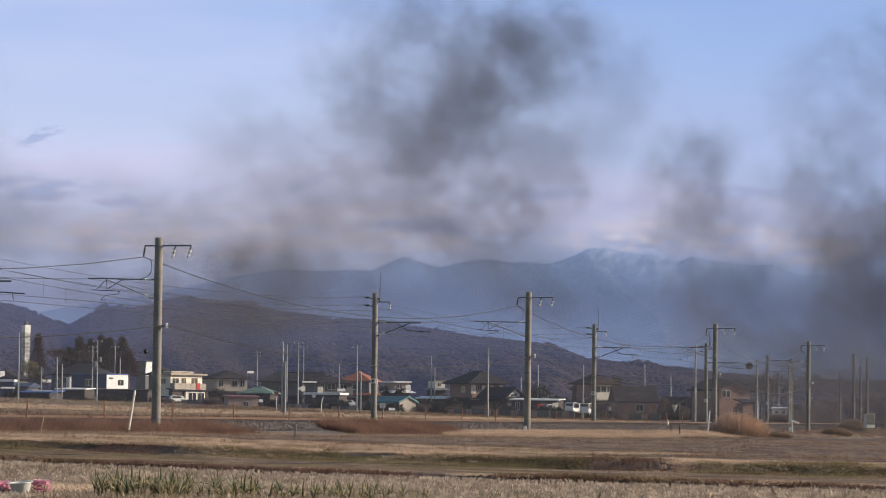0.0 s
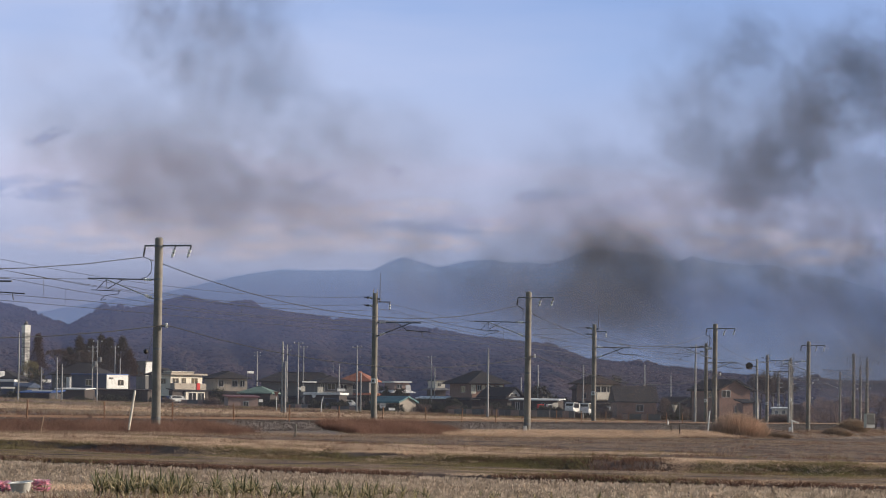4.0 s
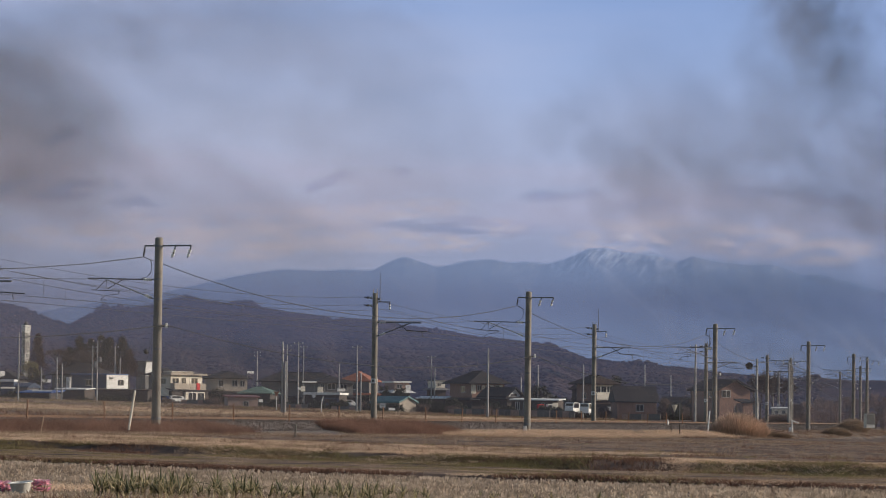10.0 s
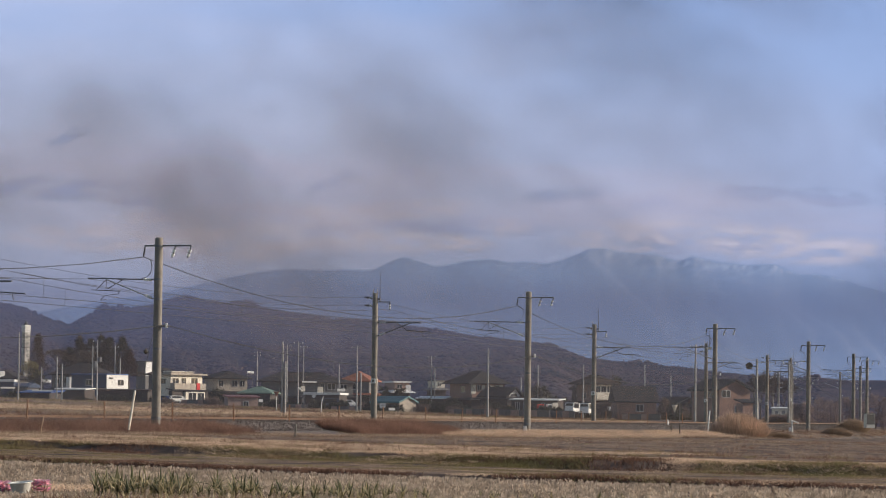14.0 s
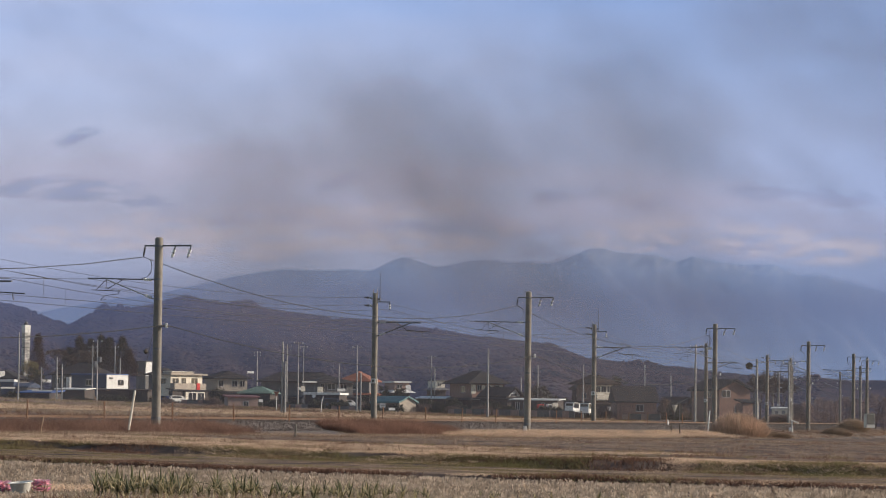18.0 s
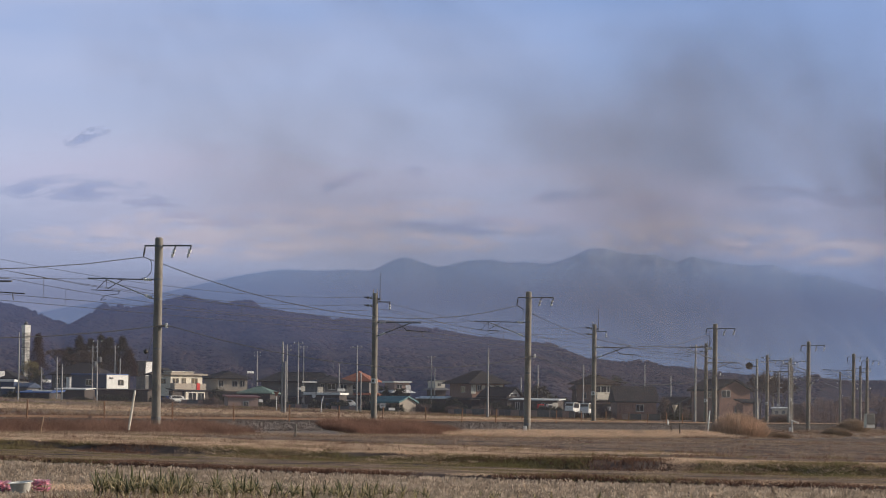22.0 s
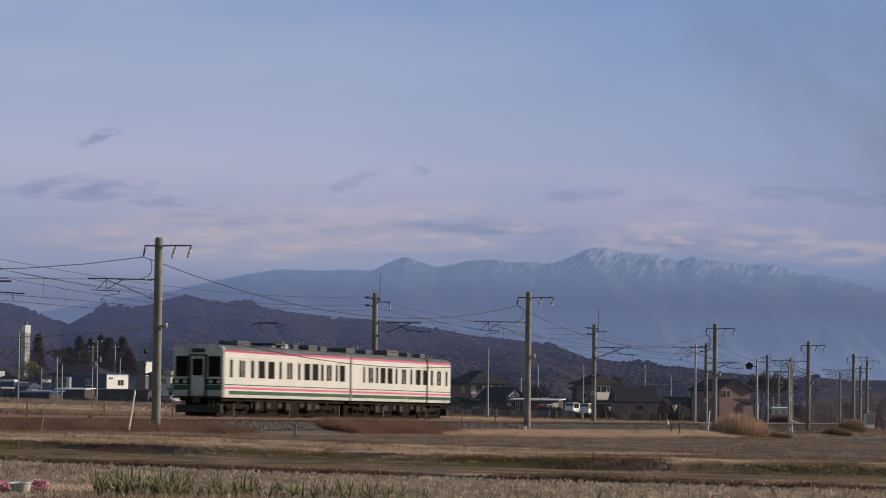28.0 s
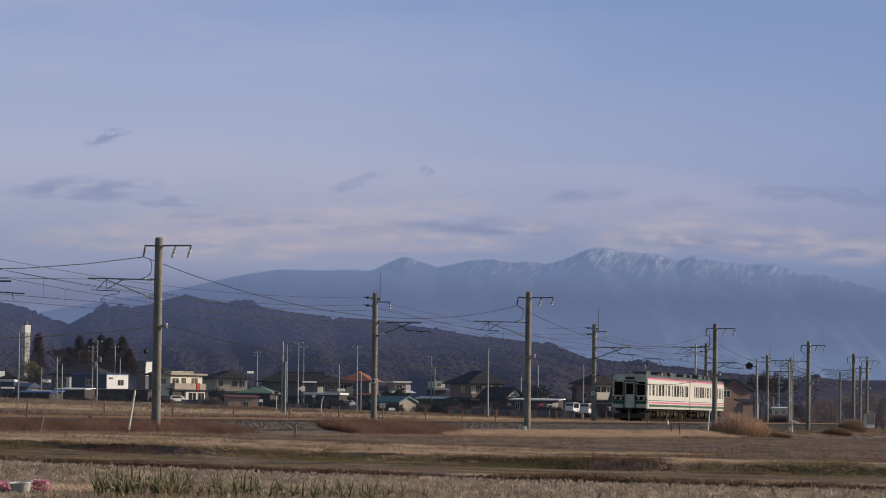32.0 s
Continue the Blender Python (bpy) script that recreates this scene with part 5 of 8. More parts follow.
vehicle((22.74, 540, 2.12), 70, M_WHITE, "white kei van parked beside a hedge", True, 3.4)


# ---------------------------------------------------------------- trees and hedges
def leaf_clump(vs, fs, c, r, rnd, n=7, size=0.3, slim=1.0):
    for _ in range(n):
        d = Vector((rnd.gauss(0, 1), rnd.gauss(0, 1), rnd.gauss(0, 1))).normalized() * r * rnd.uniform(0.3, 1.0)
        p = Vector(c) + d
        a = Vector((rnd.gauss(0, 1), rnd.gauss(0, 1), rnd.gauss(0, 1))).normalized() * size * rnd.uniform(0.6, 1.4)
        b = Vector((rnd.gauss(0, 1), rnd.gauss(0, 1), rnd.gauss(0, 1))).normalized() * size * slim * rnd.uniform(0.6, 1.4)
        k = len(vs)
        vs += [tuple(p - a), tuple(p + b), tuple(p + a), tuple(p - b * 0.8)]
        fs.append((k, k + 1, k + 2, k + 3))


def mesh_part(name, vs, fs, material, parent, label=""):
    me = bpy.data.meshes.new(name)
    me.from_pydata(vs, [], fs)
    me.materials.append(material)
    ob = new(name, me)
    ob.parent = parent
    if label:
        ob["label"] = label
    return ob


def conifer(at, h, spread, material, seed, label):
    rnd = random.Random(seed)
    t = thing("conifer_tree", label, "tree", pose(*at), group="dark conifers")
    part("trunk", rodm((0, 0, -6), (0, 0, h * 0.95), 0.28, 0.04, 8), M_BARK, t)
    bm = bmesh.new()
    vs, fs = [], []
    for i in range(170):
        f = rnd.random() ** 0.9
        z = h * (0.08 + 0.92 * f)
        a = rnd.uniform(0, 6.283)
        rad = spread * (1 - f) ** 0.85 * rnd.uniform(0.3, 1.0) * (1.15 + 0.8 * noise.noise((2.2 * math.cos(a), f * 7, seed))) + 0.1
        c = (rad * math.cos(a), rad * math.sin(a), z)
        if i % 4 == 0:
            rod(bm, (0, 0, z - 0.2), c, 0.06, 0.02, 5, False)
        leaf_clump(vs, fs, c, 0.75, rnd, 38, 0.10)
    part("branch_frame", bm, M_BARK, t)
    mesh_part("crown", vs, fs, material, t)
    return t


def bush(at, w, h, material, seed, label, n=75):
    rnd = random.Random(seed)
    t = thing("bush", label, "bush", pose(*at), group="bushes")
    bm = bmesh.new()
    for k in range(6):
        rod(bm, (0, 0, -4.0), (rnd.uniform(-w, w) * 0.35, rnd.uniform(-w, w) * 0.2, h * rnd.uniform(0.5, 0.85)), 0.06, 0.02, 5, False)
    part("stem", bm, M_BARK, t)
    vs, fs = [], []
    for _ in range(n):
        a, f = rnd.uniform(0, 6.283), rnd.random()
        rr = w / 2 * math.sqrt(rnd.random()) * (1 - 0.55 * f * f)
        bare = material in (M_TWIG, M_PALE_TWIG)
        leaf_clump(vs, fs, (rr * math.cos(a), rr * 0.6 * math.sin(a), h * f * 0.92), 0.6 if bare else 0.5, rnd, 30 if bare else 22, 0.34 if bare else 0.11, 0.07 if bare else 1.0)
    mesh_part("foliage", vs, fs, material, t)
    return t


def bare_tree(at, h, w, seed, label, levels=5):
    rnd = random.Random(seed)
    t = thing("bare_tree", label, "tree", pose(*at), group="bare winter trees")
    tr = bmesh.new()
    rod(tr, (0, 0, -5.0), (0.1, 0, h * 0.3), 0.2, 0.14, 8)
    part("trunk", tr, M_BARK, t)
    limbs, twigs = bmesh.new(), bmesh.new()

    def grow(p, d, ln, r, lev):
        q = p + d * ln
        r = max(r, 0.022)
        rod(limbs if lev > 2 else twigs, p, q, r, r * 0.75, 5 if lev > 2 else 3, False)
        if lev == 0:
            return
        for _ in range(3 if lev > 1 else 4):
            nd = (d + Vector((rnd.gauss(0, 0.5) * w / h * 1.3, rnd.gauss(0, 0.45), rnd.gauss(0.12, 0.3)))).normalized()
            grow(q, nd, ln * rnd.uniform(0.62, 0.85), r * 0.6, lev - 1)

    for _ in range(5):
        grow(Vector((0.1, 0, h * 0.28)), Vector((rnd.gauss(0, 0.5), rnd.gauss(0, 0.4), 1)).normalized(), h * 0.2, 0.06, levels)
    part("branch_frame", limbs, M_BARK, t)
    part("crown", twigs, M_TWIG, t)
    return t


conifer((-88.4, 760, 9.78), 8.6, 2.0, M_CONIFER_RED, 68, "rusty-brown cedar beside the village")
conifer((-77.2, 740, 9.32), 8.2, 3.2, M_CONIFER, 140, "tall dark conifer behind the houses")
conifer((-75.6, 748, 9.43), 7.55, 2.8, M_CONIFER, 160, "tall dark conifer behind the houses")
conifer((-73.61, 750, 9.48), 8.43, 3.2, M_CONIFER, 178, "tall dark conifer behind the houses")
conifer((-71.13, 742, 9.06), 8.22, 3, M_CONIFER, 192, "tall dark conifer behind the houses")
conifer((-68.51, 745, 9.13), 8.49, 3.6, M_CONIFER, 216, "broad dark conifer behind the houses")
conifer((-66.6, 740, 9.09), 5.54, 2.6, M_CONIFER_RED, 228, "smaller rusty conifer behind the houses")
conifer((-80.66, 752, 9.41), 5.76, 2.6, M_CONIFER, 122, "smaller dark conifer behind the houses")
bush((-74.85, 640, 5.57), 5, 4.17, M_BUSH, 62, "rounded evergreen shrub by a workshop")
bush((-41.28, 640, 3.51), 4.2, 2.71, M_BUSH, 384, "dark clipped evergreen shrub by a cream house")
bush((-39.19, 640, 3.12), 3.4, 1.88, M_BUSH, 404, "dark evergreen shrub beside a house")
bush((-22.42, 640, 2.71), 3, 2.5, M_BUSH, 565, "dark clipped hedge in a garden")
bush((-13.56, 640, 2.62), 4, 2.71, M_BUSH, 650, "dark clipped hedge in a garden")
bush((-10.12, 620, 3.03), 3.2, 4.04, M_BUSH, 680, "dark conical shrub beside a shed")
bush((-7.31, 620, 4.08), 3.4, 2.42, M_BUSH, 708, "dark rounded garden shrub")
bush((-3.05, 620, 2.52), 6, 2.22, M_BUSH, 750, "dark clipped hedge by a house")
bush((2.0, 620, 2.39), 6, 2.42, M_BUSH, 800, "dark clipped hedge by a brown house")
bush((19.07, 660, 4.59), 4.5, 3.22, M_BUSH, 958, "dark rounded tree between roofs")
bush((20.81, 640, 2.14), 4, 3.65, M_BUSH, 980, "dark clipped hedge by a house")
bush((22.89, 640, 2.06), 4.5, 3.34, M_BUSH, 1000, "dark clipped hedge by a house")
bush((37.8, 560, 1.69), 3, 2.74, M_BUSH, 1195, "dark hedge by a shed")
bush((32.43, 640, 5.93), 3.5, 3.75, M_BUSH, 1092, "dark tree behind a roof")
bush((37.35, 580, 1.67), 2.4, 3.4, M_TWIG, 1176, "brown leafless shrub beside a shed")
bush((-69.28, 560, 2.84), 5, 1.82, M_BUSH, 20, "dark clipped hedge by a house")
bush((-64.46, 600, 3.05), 5, 1.76, M_BUSH, 120, "dark clipped hedge by a house")
bush((-52.75, 600, 3.21), 5, 1.76, M_BUSH, 240, "dark clipped hedge beside a carport")
bush((-30.29, 600, 2.52), 4, 1.56, M_BUSH, 470, "dark clipped hedge by a house")
bush((8.77, 600, 2.25), 5, 1.95, M_BUSH, 870, "dark clipped hedge by a house")
bush((-76.48, 594, 2.87), 2.8, 1.64, M_TWIG, -11, "low dark hedge along a garden plot")
bush((-69.4, 564, 2.85), 3.7, 1.56, M_BUSH, 24, "low dark hedge along a garden plot")
bush((-68.77, 574, 2.9), 2.9, 1.5, M_TWIG, 44, "low dark hedge along a garden plot")
bush((-67.99, 595, 2.89), 3.5, 1.55, M_TWIG, 78, "low dark hedge along a garden plot")
bush((-67.0, 600, 2.82), 2.8, 1.07, M_TWIG, 94, "low dark hedge along a garden plot")
bush((-59.77, 564, 2.79), 2.8, 0.73, M_TWIG, 129, "low dark hedge along a garden plot")
bush((-57.99, 561, 2.71), 4.1, 1.1, M_BUSH, 145, "low dark hedge along a garden plot")
bush((-56.47, 584, 2.81), 3.9, 1.62, M_BUSH, 186, "low dark hedge along a garden plot")
bush((-54.56, 588, 2.75), 4.4, 1.63, M_BUSH, 210, "low dark hedge along a garden plot")
bush((-49.77, 562, 2.64), 2.8, 0.82, M_BUSH, 236, "low dark hedge along a garden plot")
bush((-50.79, 600, 2.74), 4.2, 1.37, M_BUSH, 260, "low dark hedge along a garden plot")
bush((-47.06, 596, 2.68), 3.2, 1.36, M_TWIG, 295, "low dark hedge along a garden plot")
bush((-38.03, 574, 2.55), 4.3, 1.59, M_TWIG, 373, "low dark hedge along a garden plot")
bush((-38.26, 598, 2.61), 3.8, 1.17, M_BUSH, 387, "low dark hedge along a garden plot")
bush((-34.55, 596, 2.56), 3.6, 1.55, M_TWIG, 424, "low dark hedge along a garden plot")
bush((-31.29, 577, 2.55), 3.1, 1.6, M_BUSH, 447, "low dark hedge along a garden plot")
bush((-27.32, 565, 2.49), 3.2, 1.38, M_BUSH, 483, "low dark hedge along a garden plot")
bush((-24.85, 561, 2.51), 3.1, 0.91, M_BUSH, 508, "low dark hedge along a garden plot")
bush((-24.83, 598, 2.49), 3.7, 0.78, M_BUSH, 525, "low dark hedge along a garden plot")
bush((-20.72, 581, 2.42), 3.6, 1.61, M_BUSH, 561, "low dark hedge along a garden plot")
bush((-17.21, 562, 2.43), 3.1, 1.01, M_BUSH, 592, "low dark hedge along a garden plot")
bush((-16.84, 594, 2.4), 2.6, 1.64, M_BUSH, 606, "low dark hedge along a garden plot")
bush((-13.37, 599, 2.45), 3, 1.17, M_TWIG, 643, "low dark hedge along a garden plot")
bush((-11.53, 580, 2.35), 3.2, 1.23, M_BUSH, 658, "low dark hedge along a garden plot")
bush((-8.07, 589, 2.31), 4.2, 1.34, M_BUSH, 696, "low dark hedge along a garden plot")
bush((-6.38, 592, 2.34), 3, 1.64, M_TWIG, 714, "low dark hedge along a garden plot")
bush((-3.36, 587, 2.27), 4.5, 1.15, M_TWIG, 745, "low dark hedge along a garden plot")
bush((-0.59, 581, 2.3), 2.5, 1.51, M_BUSH, 774, "low dark hedge along a garden plot")
bush((2.07, 584, 2.25), 3.7, 0.76, M_TWIG, 802, "low dark hedge along a garden plot")
bush((4.18, 600, 2.19), 3.8, 0.78, M_BUSH, 823, "low dark hedge along a garden plot")
bush((7.47, 598, 2.24), 3.9, 1.27, M_TWIG, 857, "low dark hedge along a garden plot")
bush((10.47, 597, 2.18), 2.6, 0.78, M_TWIG, 888, "low dark hedge along a garden plot")
bush((11.23, 576, 2.17), 3.8, 1.22, M_BUSH, 900, "low dark hedge along a garden plot")
bush((14.87, 583, 2.13), 2.9, 0.95, M_BUSH, 937, "low dark hedge along a garden plot")
bush((17.27, 584, 2.16), 2.7, 1.14, M_BUSH, 962, "low dark hedge along a garden plot")
bush((19.73, 592, 2.1), 2.9, 1.16, M_BUSH, 985, "low dark hedge along a garden plot")
bush((21.81, 571, 2.03), 3.9, 1.21, M_TWIG, 1015, "low dark hedge along a garden plot")
bush((25.08, 598, 2.08), 3.1, 0.88, M_BUSH, 1038, "low dark hedge along a garden plot")
bush((26.78, 570, 2.0), 2.7, 1.39, M_TWIG, 1069, "low dark hedge along a garden plot")
bush((30.12, 588, 2.04), 3, 1.63, M_BUSH, 1095, "low dark hedge along a garden plot")
bush((31.35, 572, 1.97), 3.1, 1.49, M_TWIG, 1117, "low dark hedge along a garden plot")
bush((34.77, 581, 2.01), 4.1, 1.14, M_TWIG, 1148, "low dark hedge along a garden plot")
bush((37.1, 582, 2.04), 3.7, 1.61, M_BUSH, 1172, "low dark hedge along a garden plot")
bush((39.97, 577, 2.08), 3.4, 1.5, M_TWIG, 1206, "low dark hedge along a garden plot")
bush((43.55, 586, 2.13), 3.6, 1.15, M_BUSH, 1237, "low dark hedge along a garden plot")
bare_tree((59.09, 620, 2.12), 8.68, 7, 1366, "tall leafless tree with dense brown twigs", 6)
bare_tree((58.81, 640, 2.11), 7.92, 5, 1345, "leafless tree with fine twigs", 6)
bare_tree((62.1, 630, 2.16), 7.39, 5, 1386, "leafless tree with fine twigs", 6)
bush((50.07, 520, 1.37), 4, 0.93, M_PALE_TWIG, 1372, "low reddish hedge before a hut", 90)
bush((51.94, 520, 1.39), 3.4, 1.02, M_PALE_TWIG, 1394, "low brown hedge before a hut", 90)
bush((62.95, 600, 1.4), 4.5, 3.52, M_PALE_TWIG, 1425, "leafless brown thicket beside the line", 90)
bush((66.28, 610, 1.43), 5, 4.37, M_PALE_TWIG, 1448, "brown thicket beside the line", 90)
bush((68.1, 605, 1.26), 5, 4.14, M_PALE_TWIG, 1472, "leafless brown thicket beside the line", 90)
bush((71.81, 620, 1.28), 5, 5.05, M_PALE_TWIG, 1492, "tall leafless thicket beside the line", 90)
bush((74.63, 620, 1.32), 5, 4.44, M_PALE_TWIG, 1520, "reddish thicket beside the line", 90)
bush((77.78, 625, 1.35), 5, 5.5, M_PALE_TWIG, 1545, "tall leafless thicket beside the line", 90)
bush((78.63, 615, 1.38), 4, 4.81, M_PALE_TWIG, 1566, "brown thicket beside the line", 90)
bush((61.29, 600, 1.38), 3, 3.13, M_PALE_TWIG, 1408, "brown leafless shrub beside the line", 90)

bush((-83.0, 700, 8.2), 5.5, 3.6, M_OLIVE, 63, "dull green bamboo thicket behind a workshop", 120)
bare_tree((-79.8, 720, 8.6), 7.2, 6, 97, "leafless brown tree behind the village houses", 5)
bare_tree((-76.0, 735, 8.8), 6.4, 6, 98, "leafless brown tree behind the village houses", 5)

# woodland on the hill: crowns joined into one sheet of woods
vs, fs = [], []
rnd = random.Random(12)
crest = crest_of(HILL, 1750)
for i in range(40900):
    x = rnd.uniform(-275, 190)
    v = 1 - rnd.random() ** 1.35
    big = i >= 40000
    if big:
        v = rnd.uniform(0.955, 0.995)
    y = 1250 + 500 * v
    g = fold(x, v, 0.020, 7.0, 1.5)
    z = EYE.z + (profile_at(x, crest) - EYE.z) * (v ** (0.85 + 0.7 * g) if v > 0 else 0) * y / 1750 - 1.0
    x *= y / 1750
    grove = noise.noise((x * 0.05, v * 6, 4))
    r = rnd.uniform(0.9, 1.9) * (1.1 + 0.6 * grove) * (0.55 if v > 0.95 else 1.0)
    if big:
        r *= 1.2 + 2.4 * max(0.0, noise.noise((x * 0.045, 2.0, 8)))
    tall = r * (1.8 if v > 0.95 else rnd.uniform(0.5, 1.15))
    k = len(vs)
    for lv, rr in ((0.0, 0.75), (0.5, 1.0), (0.82, 0.62)):
        for j in range(5):
            a = 1.257 * j + lv + x
            q = rnd.uniform(0.7, 1.3) * r * rr
            vs.append((x + q * math.cos(a), y + q * math.sin(a), z + tall * lv))
    vs.append((x + rnd.uniform(-0.3, 0.3), y, z + tall))
    for j in range(5):
        a, b = k + j, k + (j + 1) % 5
        fs.append((a, b, b + 5, a + 5))
        fs.append((a + 5, b + 5, b + 10, a + 10))
        fs.append((a + 10, b + 10, k + 15))
stuff("hillside_woods", vs, fs, M_WOODS, "bare brown winter woods covering the hill", "woods", smooth=True)


# ---------------------------------------------------------------- fields: stubble, grass on the banks, leeks
def blades(name, spots, material, label, category, height, lean, width, per, seed, spread=0.12, tuft=False):
    rnd = random.Random(seed)
    vs, fs = [], []
    for x, y, z, k in spots:
        if tuft:
            # a fan of cut stalks out of one root
            c = len(vs)
            vs.append((x, y, z - 0.02))
            for _ in range(per):
                h = height * k * rnd.uniform(0.6, 1.15)
                tx, ty = x + rnd.gauss(0, lean) * h, y + rnd.gauss(0, lean) * h
                i = len(vs)
                vs += [(tx - width, ty, z + h), (tx + width, ty + rnd.gauss(0, width), z + h * rnd.uniform(0.8, 1.1))]
                fs.append((c, i + 1, i))
            continue
        for _ in range(per):
            a = rnd.uniform(0, 6.283)
            bx, by = x + rnd.gauss(0, spread), y + rnd.gauss(0, spread)
            h = height * k * rnd.uniform(0.55, 1.2)
            tx, ty = rnd.gauss(0, lean) * h, rnd.gauss(0, lean) * h
            wx, wy = width * math.cos(a), width * math.sin(a)
            i = len(vs)
            vs += [(bx - wx, by - wy, z - 0.03), (bx + wx, by + wy, z - 0.03), (bx + tx, by + ty, z + h)]
            fs.append((i, i + 1, i + 2))
    return stuff(name, vs, fs, material, label, category)


def field(d, q):
    """From the fields' own directions (across and along the terraces) to the plan."""
    x, y = 0.69 * d + 0.725 * q, 0.725 * d - 0.69 * q
    return x, y


rnd = random.Random(21)
spots = []
d = 30.0
while d < 57.9:
    q = -78 + rnd.uniform(0, 0.2)
    while q < -20:
        x, y = field(d + rnd.gauss(0, 0.03), q)
        if y > 44 and abs(x) < 0.136 * y + 0.6:
            spots.append((x, y, land(x, y), rnd.uniform(0.7, 1.2)))
        q += 0.27
    d += 0.33
blades("rice_stubble", spots, M_STUBBLE, "rows of short pale cut rice stubble", "stubble", 0.115, 0.42, 0.0085, 12, 1, 0.04, True)


def band(d0, d1, n, seed, k0=0.6, k1=1.1, q0=-118.0, q1=-38.0, clump=0.0, freq=0.45):
    rnd = random.Random(seed)
    out = []
    for _ in range(n):
        q, d = rnd.uniform(q0, q1), rnd.uniform(d0, d1)
        x, y = field(d, q)
        if abs(x) < 0.138 * y + 1 and off_track(x, y) < -9.5:
            c = noise.noise((q * freq * 0.5, d * freq * 1.6, seed)) if clump else 1.0
            if c > -clump:
                out.append((x, y, land(x, y), rnd.uniform(k0, k1) * (0.6 + 0.8 * max(0, c))))
    return out


blades("bund_straw", band(68.6, 71.4, 34000, 3, clump=0.25, freq=0.5), M_PALE_STRAW, "dry straw-coloured grass along the top of the field bank", "grass", 0.085, 3.2, 0.013, 9, 2)
blades("bund_overhang", band(67.6, 69.1, 9000, 23, clump=0.05, freq=0.35), M_PALE_STRAW, "matted straw hanging over the face of the field bank", "grass", 0.08, 3.0, 0.014, 9, 22)
blades("bund_grass", band(67.4, 68.9, 17000, 4, clump=0.25, freq=0.4), M_OLIVE, "dull olive grass on the face of the field bank", "grass", 0.12, 1.1, 0.011, 9, 3)
blades("bund_brown_tufts", band(68.3, 71.6, 5200, 43, clump=-0.12, freq=0.7), M_RUST_GRASS, "brown dead tufts among the straw of the field bank", "weeds", 0.11, 1.0, 0.011, 9, 44)
blades("bund_weeds", band(67.3, 68.9, 5000, 24, clump=-0.06, freq=0.5), M_RUST_GRASS, "brown dead weeds at the foot of the field bank", "weeds", 0.14, 0.7, 0.012, 7, 23)
blades("bund_stems", band(68.0, 79.0, 1500, 71, clump=-0.1, freq=0.8), M_RUST_GRASS, "single tall dead stems standing on the field bank", "weeds", 0.24, 0.35, 0.008, 4, 72)
blades("path_grass", band(58.6, 67.8, 30000, 5, clump=0.12, freq=0.5), M_STRAW, "sparse bleached grass on the field path", "grass", 0.035, 3.0, 0.012, 7, 4)
blades("path_green", band(59.0, 67.6, 15000, 45, clump=0.02, freq=0.35), M_OLIVE, "thin winter-green grass on the field path", "grass", 0.05, 1.6, 0.012, 7, 46)
blades("path_edge_straw", band(58.5, 59.4, 4200, 15, clump=0.1, freq=0.8), M_PALE_STRAW, "dry tufts along the edge of the stubble", "grass", 0.06, 3.2, 0.010, 9, 14)
blades("field_edge_grass", band(58.0, 58.75, 7500, 6, clump=0.25, freq=0.6), M_RUST_GRASS, "low brown grass at the edge of the stubble", "grass", 0.12, 0.8, 0.011, 8, 5)
blades("field_edge_green", band(58.1, 58.7, 2600, 47, clump=-0.12, freq=0.3), M_OLIVE, "olive tufts at the edge of the stubble", "grass", 0.12, 0.8, 0.011, 8, 48)
blades("verge_straw", band(69.5, 82, 34000, 27, clump=0.2, freq=0.8, q0=-120, q1=-66), M_PALE_STRAW, "thick pale dry grass before the railway bank", "grass", 0.075, 4.0, 0.013, 8, 26)
blades("verge_olive", band(70.5, 84, 4200, 53, clump=-0.15, freq=0.5, q0=-120, q1=-62), M_OLIVE, "olive grass among the straw before the railway bank", "grass", 0.11, 1.2, 0.012, 8, 54)
blades("verge_brown", band(70.5, 84, 4200, 55, clump=-0.15, freq=0.6, q0=-120, q1=-62), M_RUST_GRASS, "brown weeds among the straw before the railway bank", "weeds", 0.14, 0.9, 0.011, 8, 56)
blades("fallow_straw", band(71, 160, 34000, 7, clump=0.06, q0=-190, freq=0.9), M_STRAW, "thin dry grass on the fallow field", "grass", 0.08, 1.2, 0.014, 5, 6)
blades("fallow_weeds", band(71, 150, 16000, 28, clump=-0.04, q0=-190, freq=0.9), M_RUST_GRASS, "low brown weeds on the fallow field", "weeds", 0.10, 1.0, 0.014, 5, 27)
blades("fallow_olive", band(71, 150, 4000, 29, clump=-0.2, q0=-190, freq=0.2), M_OLIVE, "patches of low olive grass on the fallow field", "grass", 0.08, 1.0, 0.014, 5, 28)
for k in range(7):
    blades("plough_line_straw", band(78 + 11 * k, 80.5 + 11 * k + k * 0.3, 900 + 100 * k, 60 + k, clump=-0.05, q0=-190, freq=0.8), M_STRAW if k % 2 else M_RUST_GRASS,
           "line of dry grass along an old furrow", "grass", 0.12, 1.0, 0.014, 6, 60 + k)


def bank_spots(n, s0, s1, w0, w1, seed, thresh=-1.0, k0=0.6, k1=1.2, f=0.15):
    rnd = random.Random(seed)
    out = []
    for _ in range(n):
        s, w = s0 + (s1 - s0) * rnd.random() ** 1.25, rnd.uniform(w0, w1)
        x, y, _ = track(s, w)
        if noise.noise((s * f, w * 0.5, seed)) > thresh:
            out.append((x, y, max(profile_at(w, bank), land(x, y)), rnd.uniform(k0, k1)))
    return out


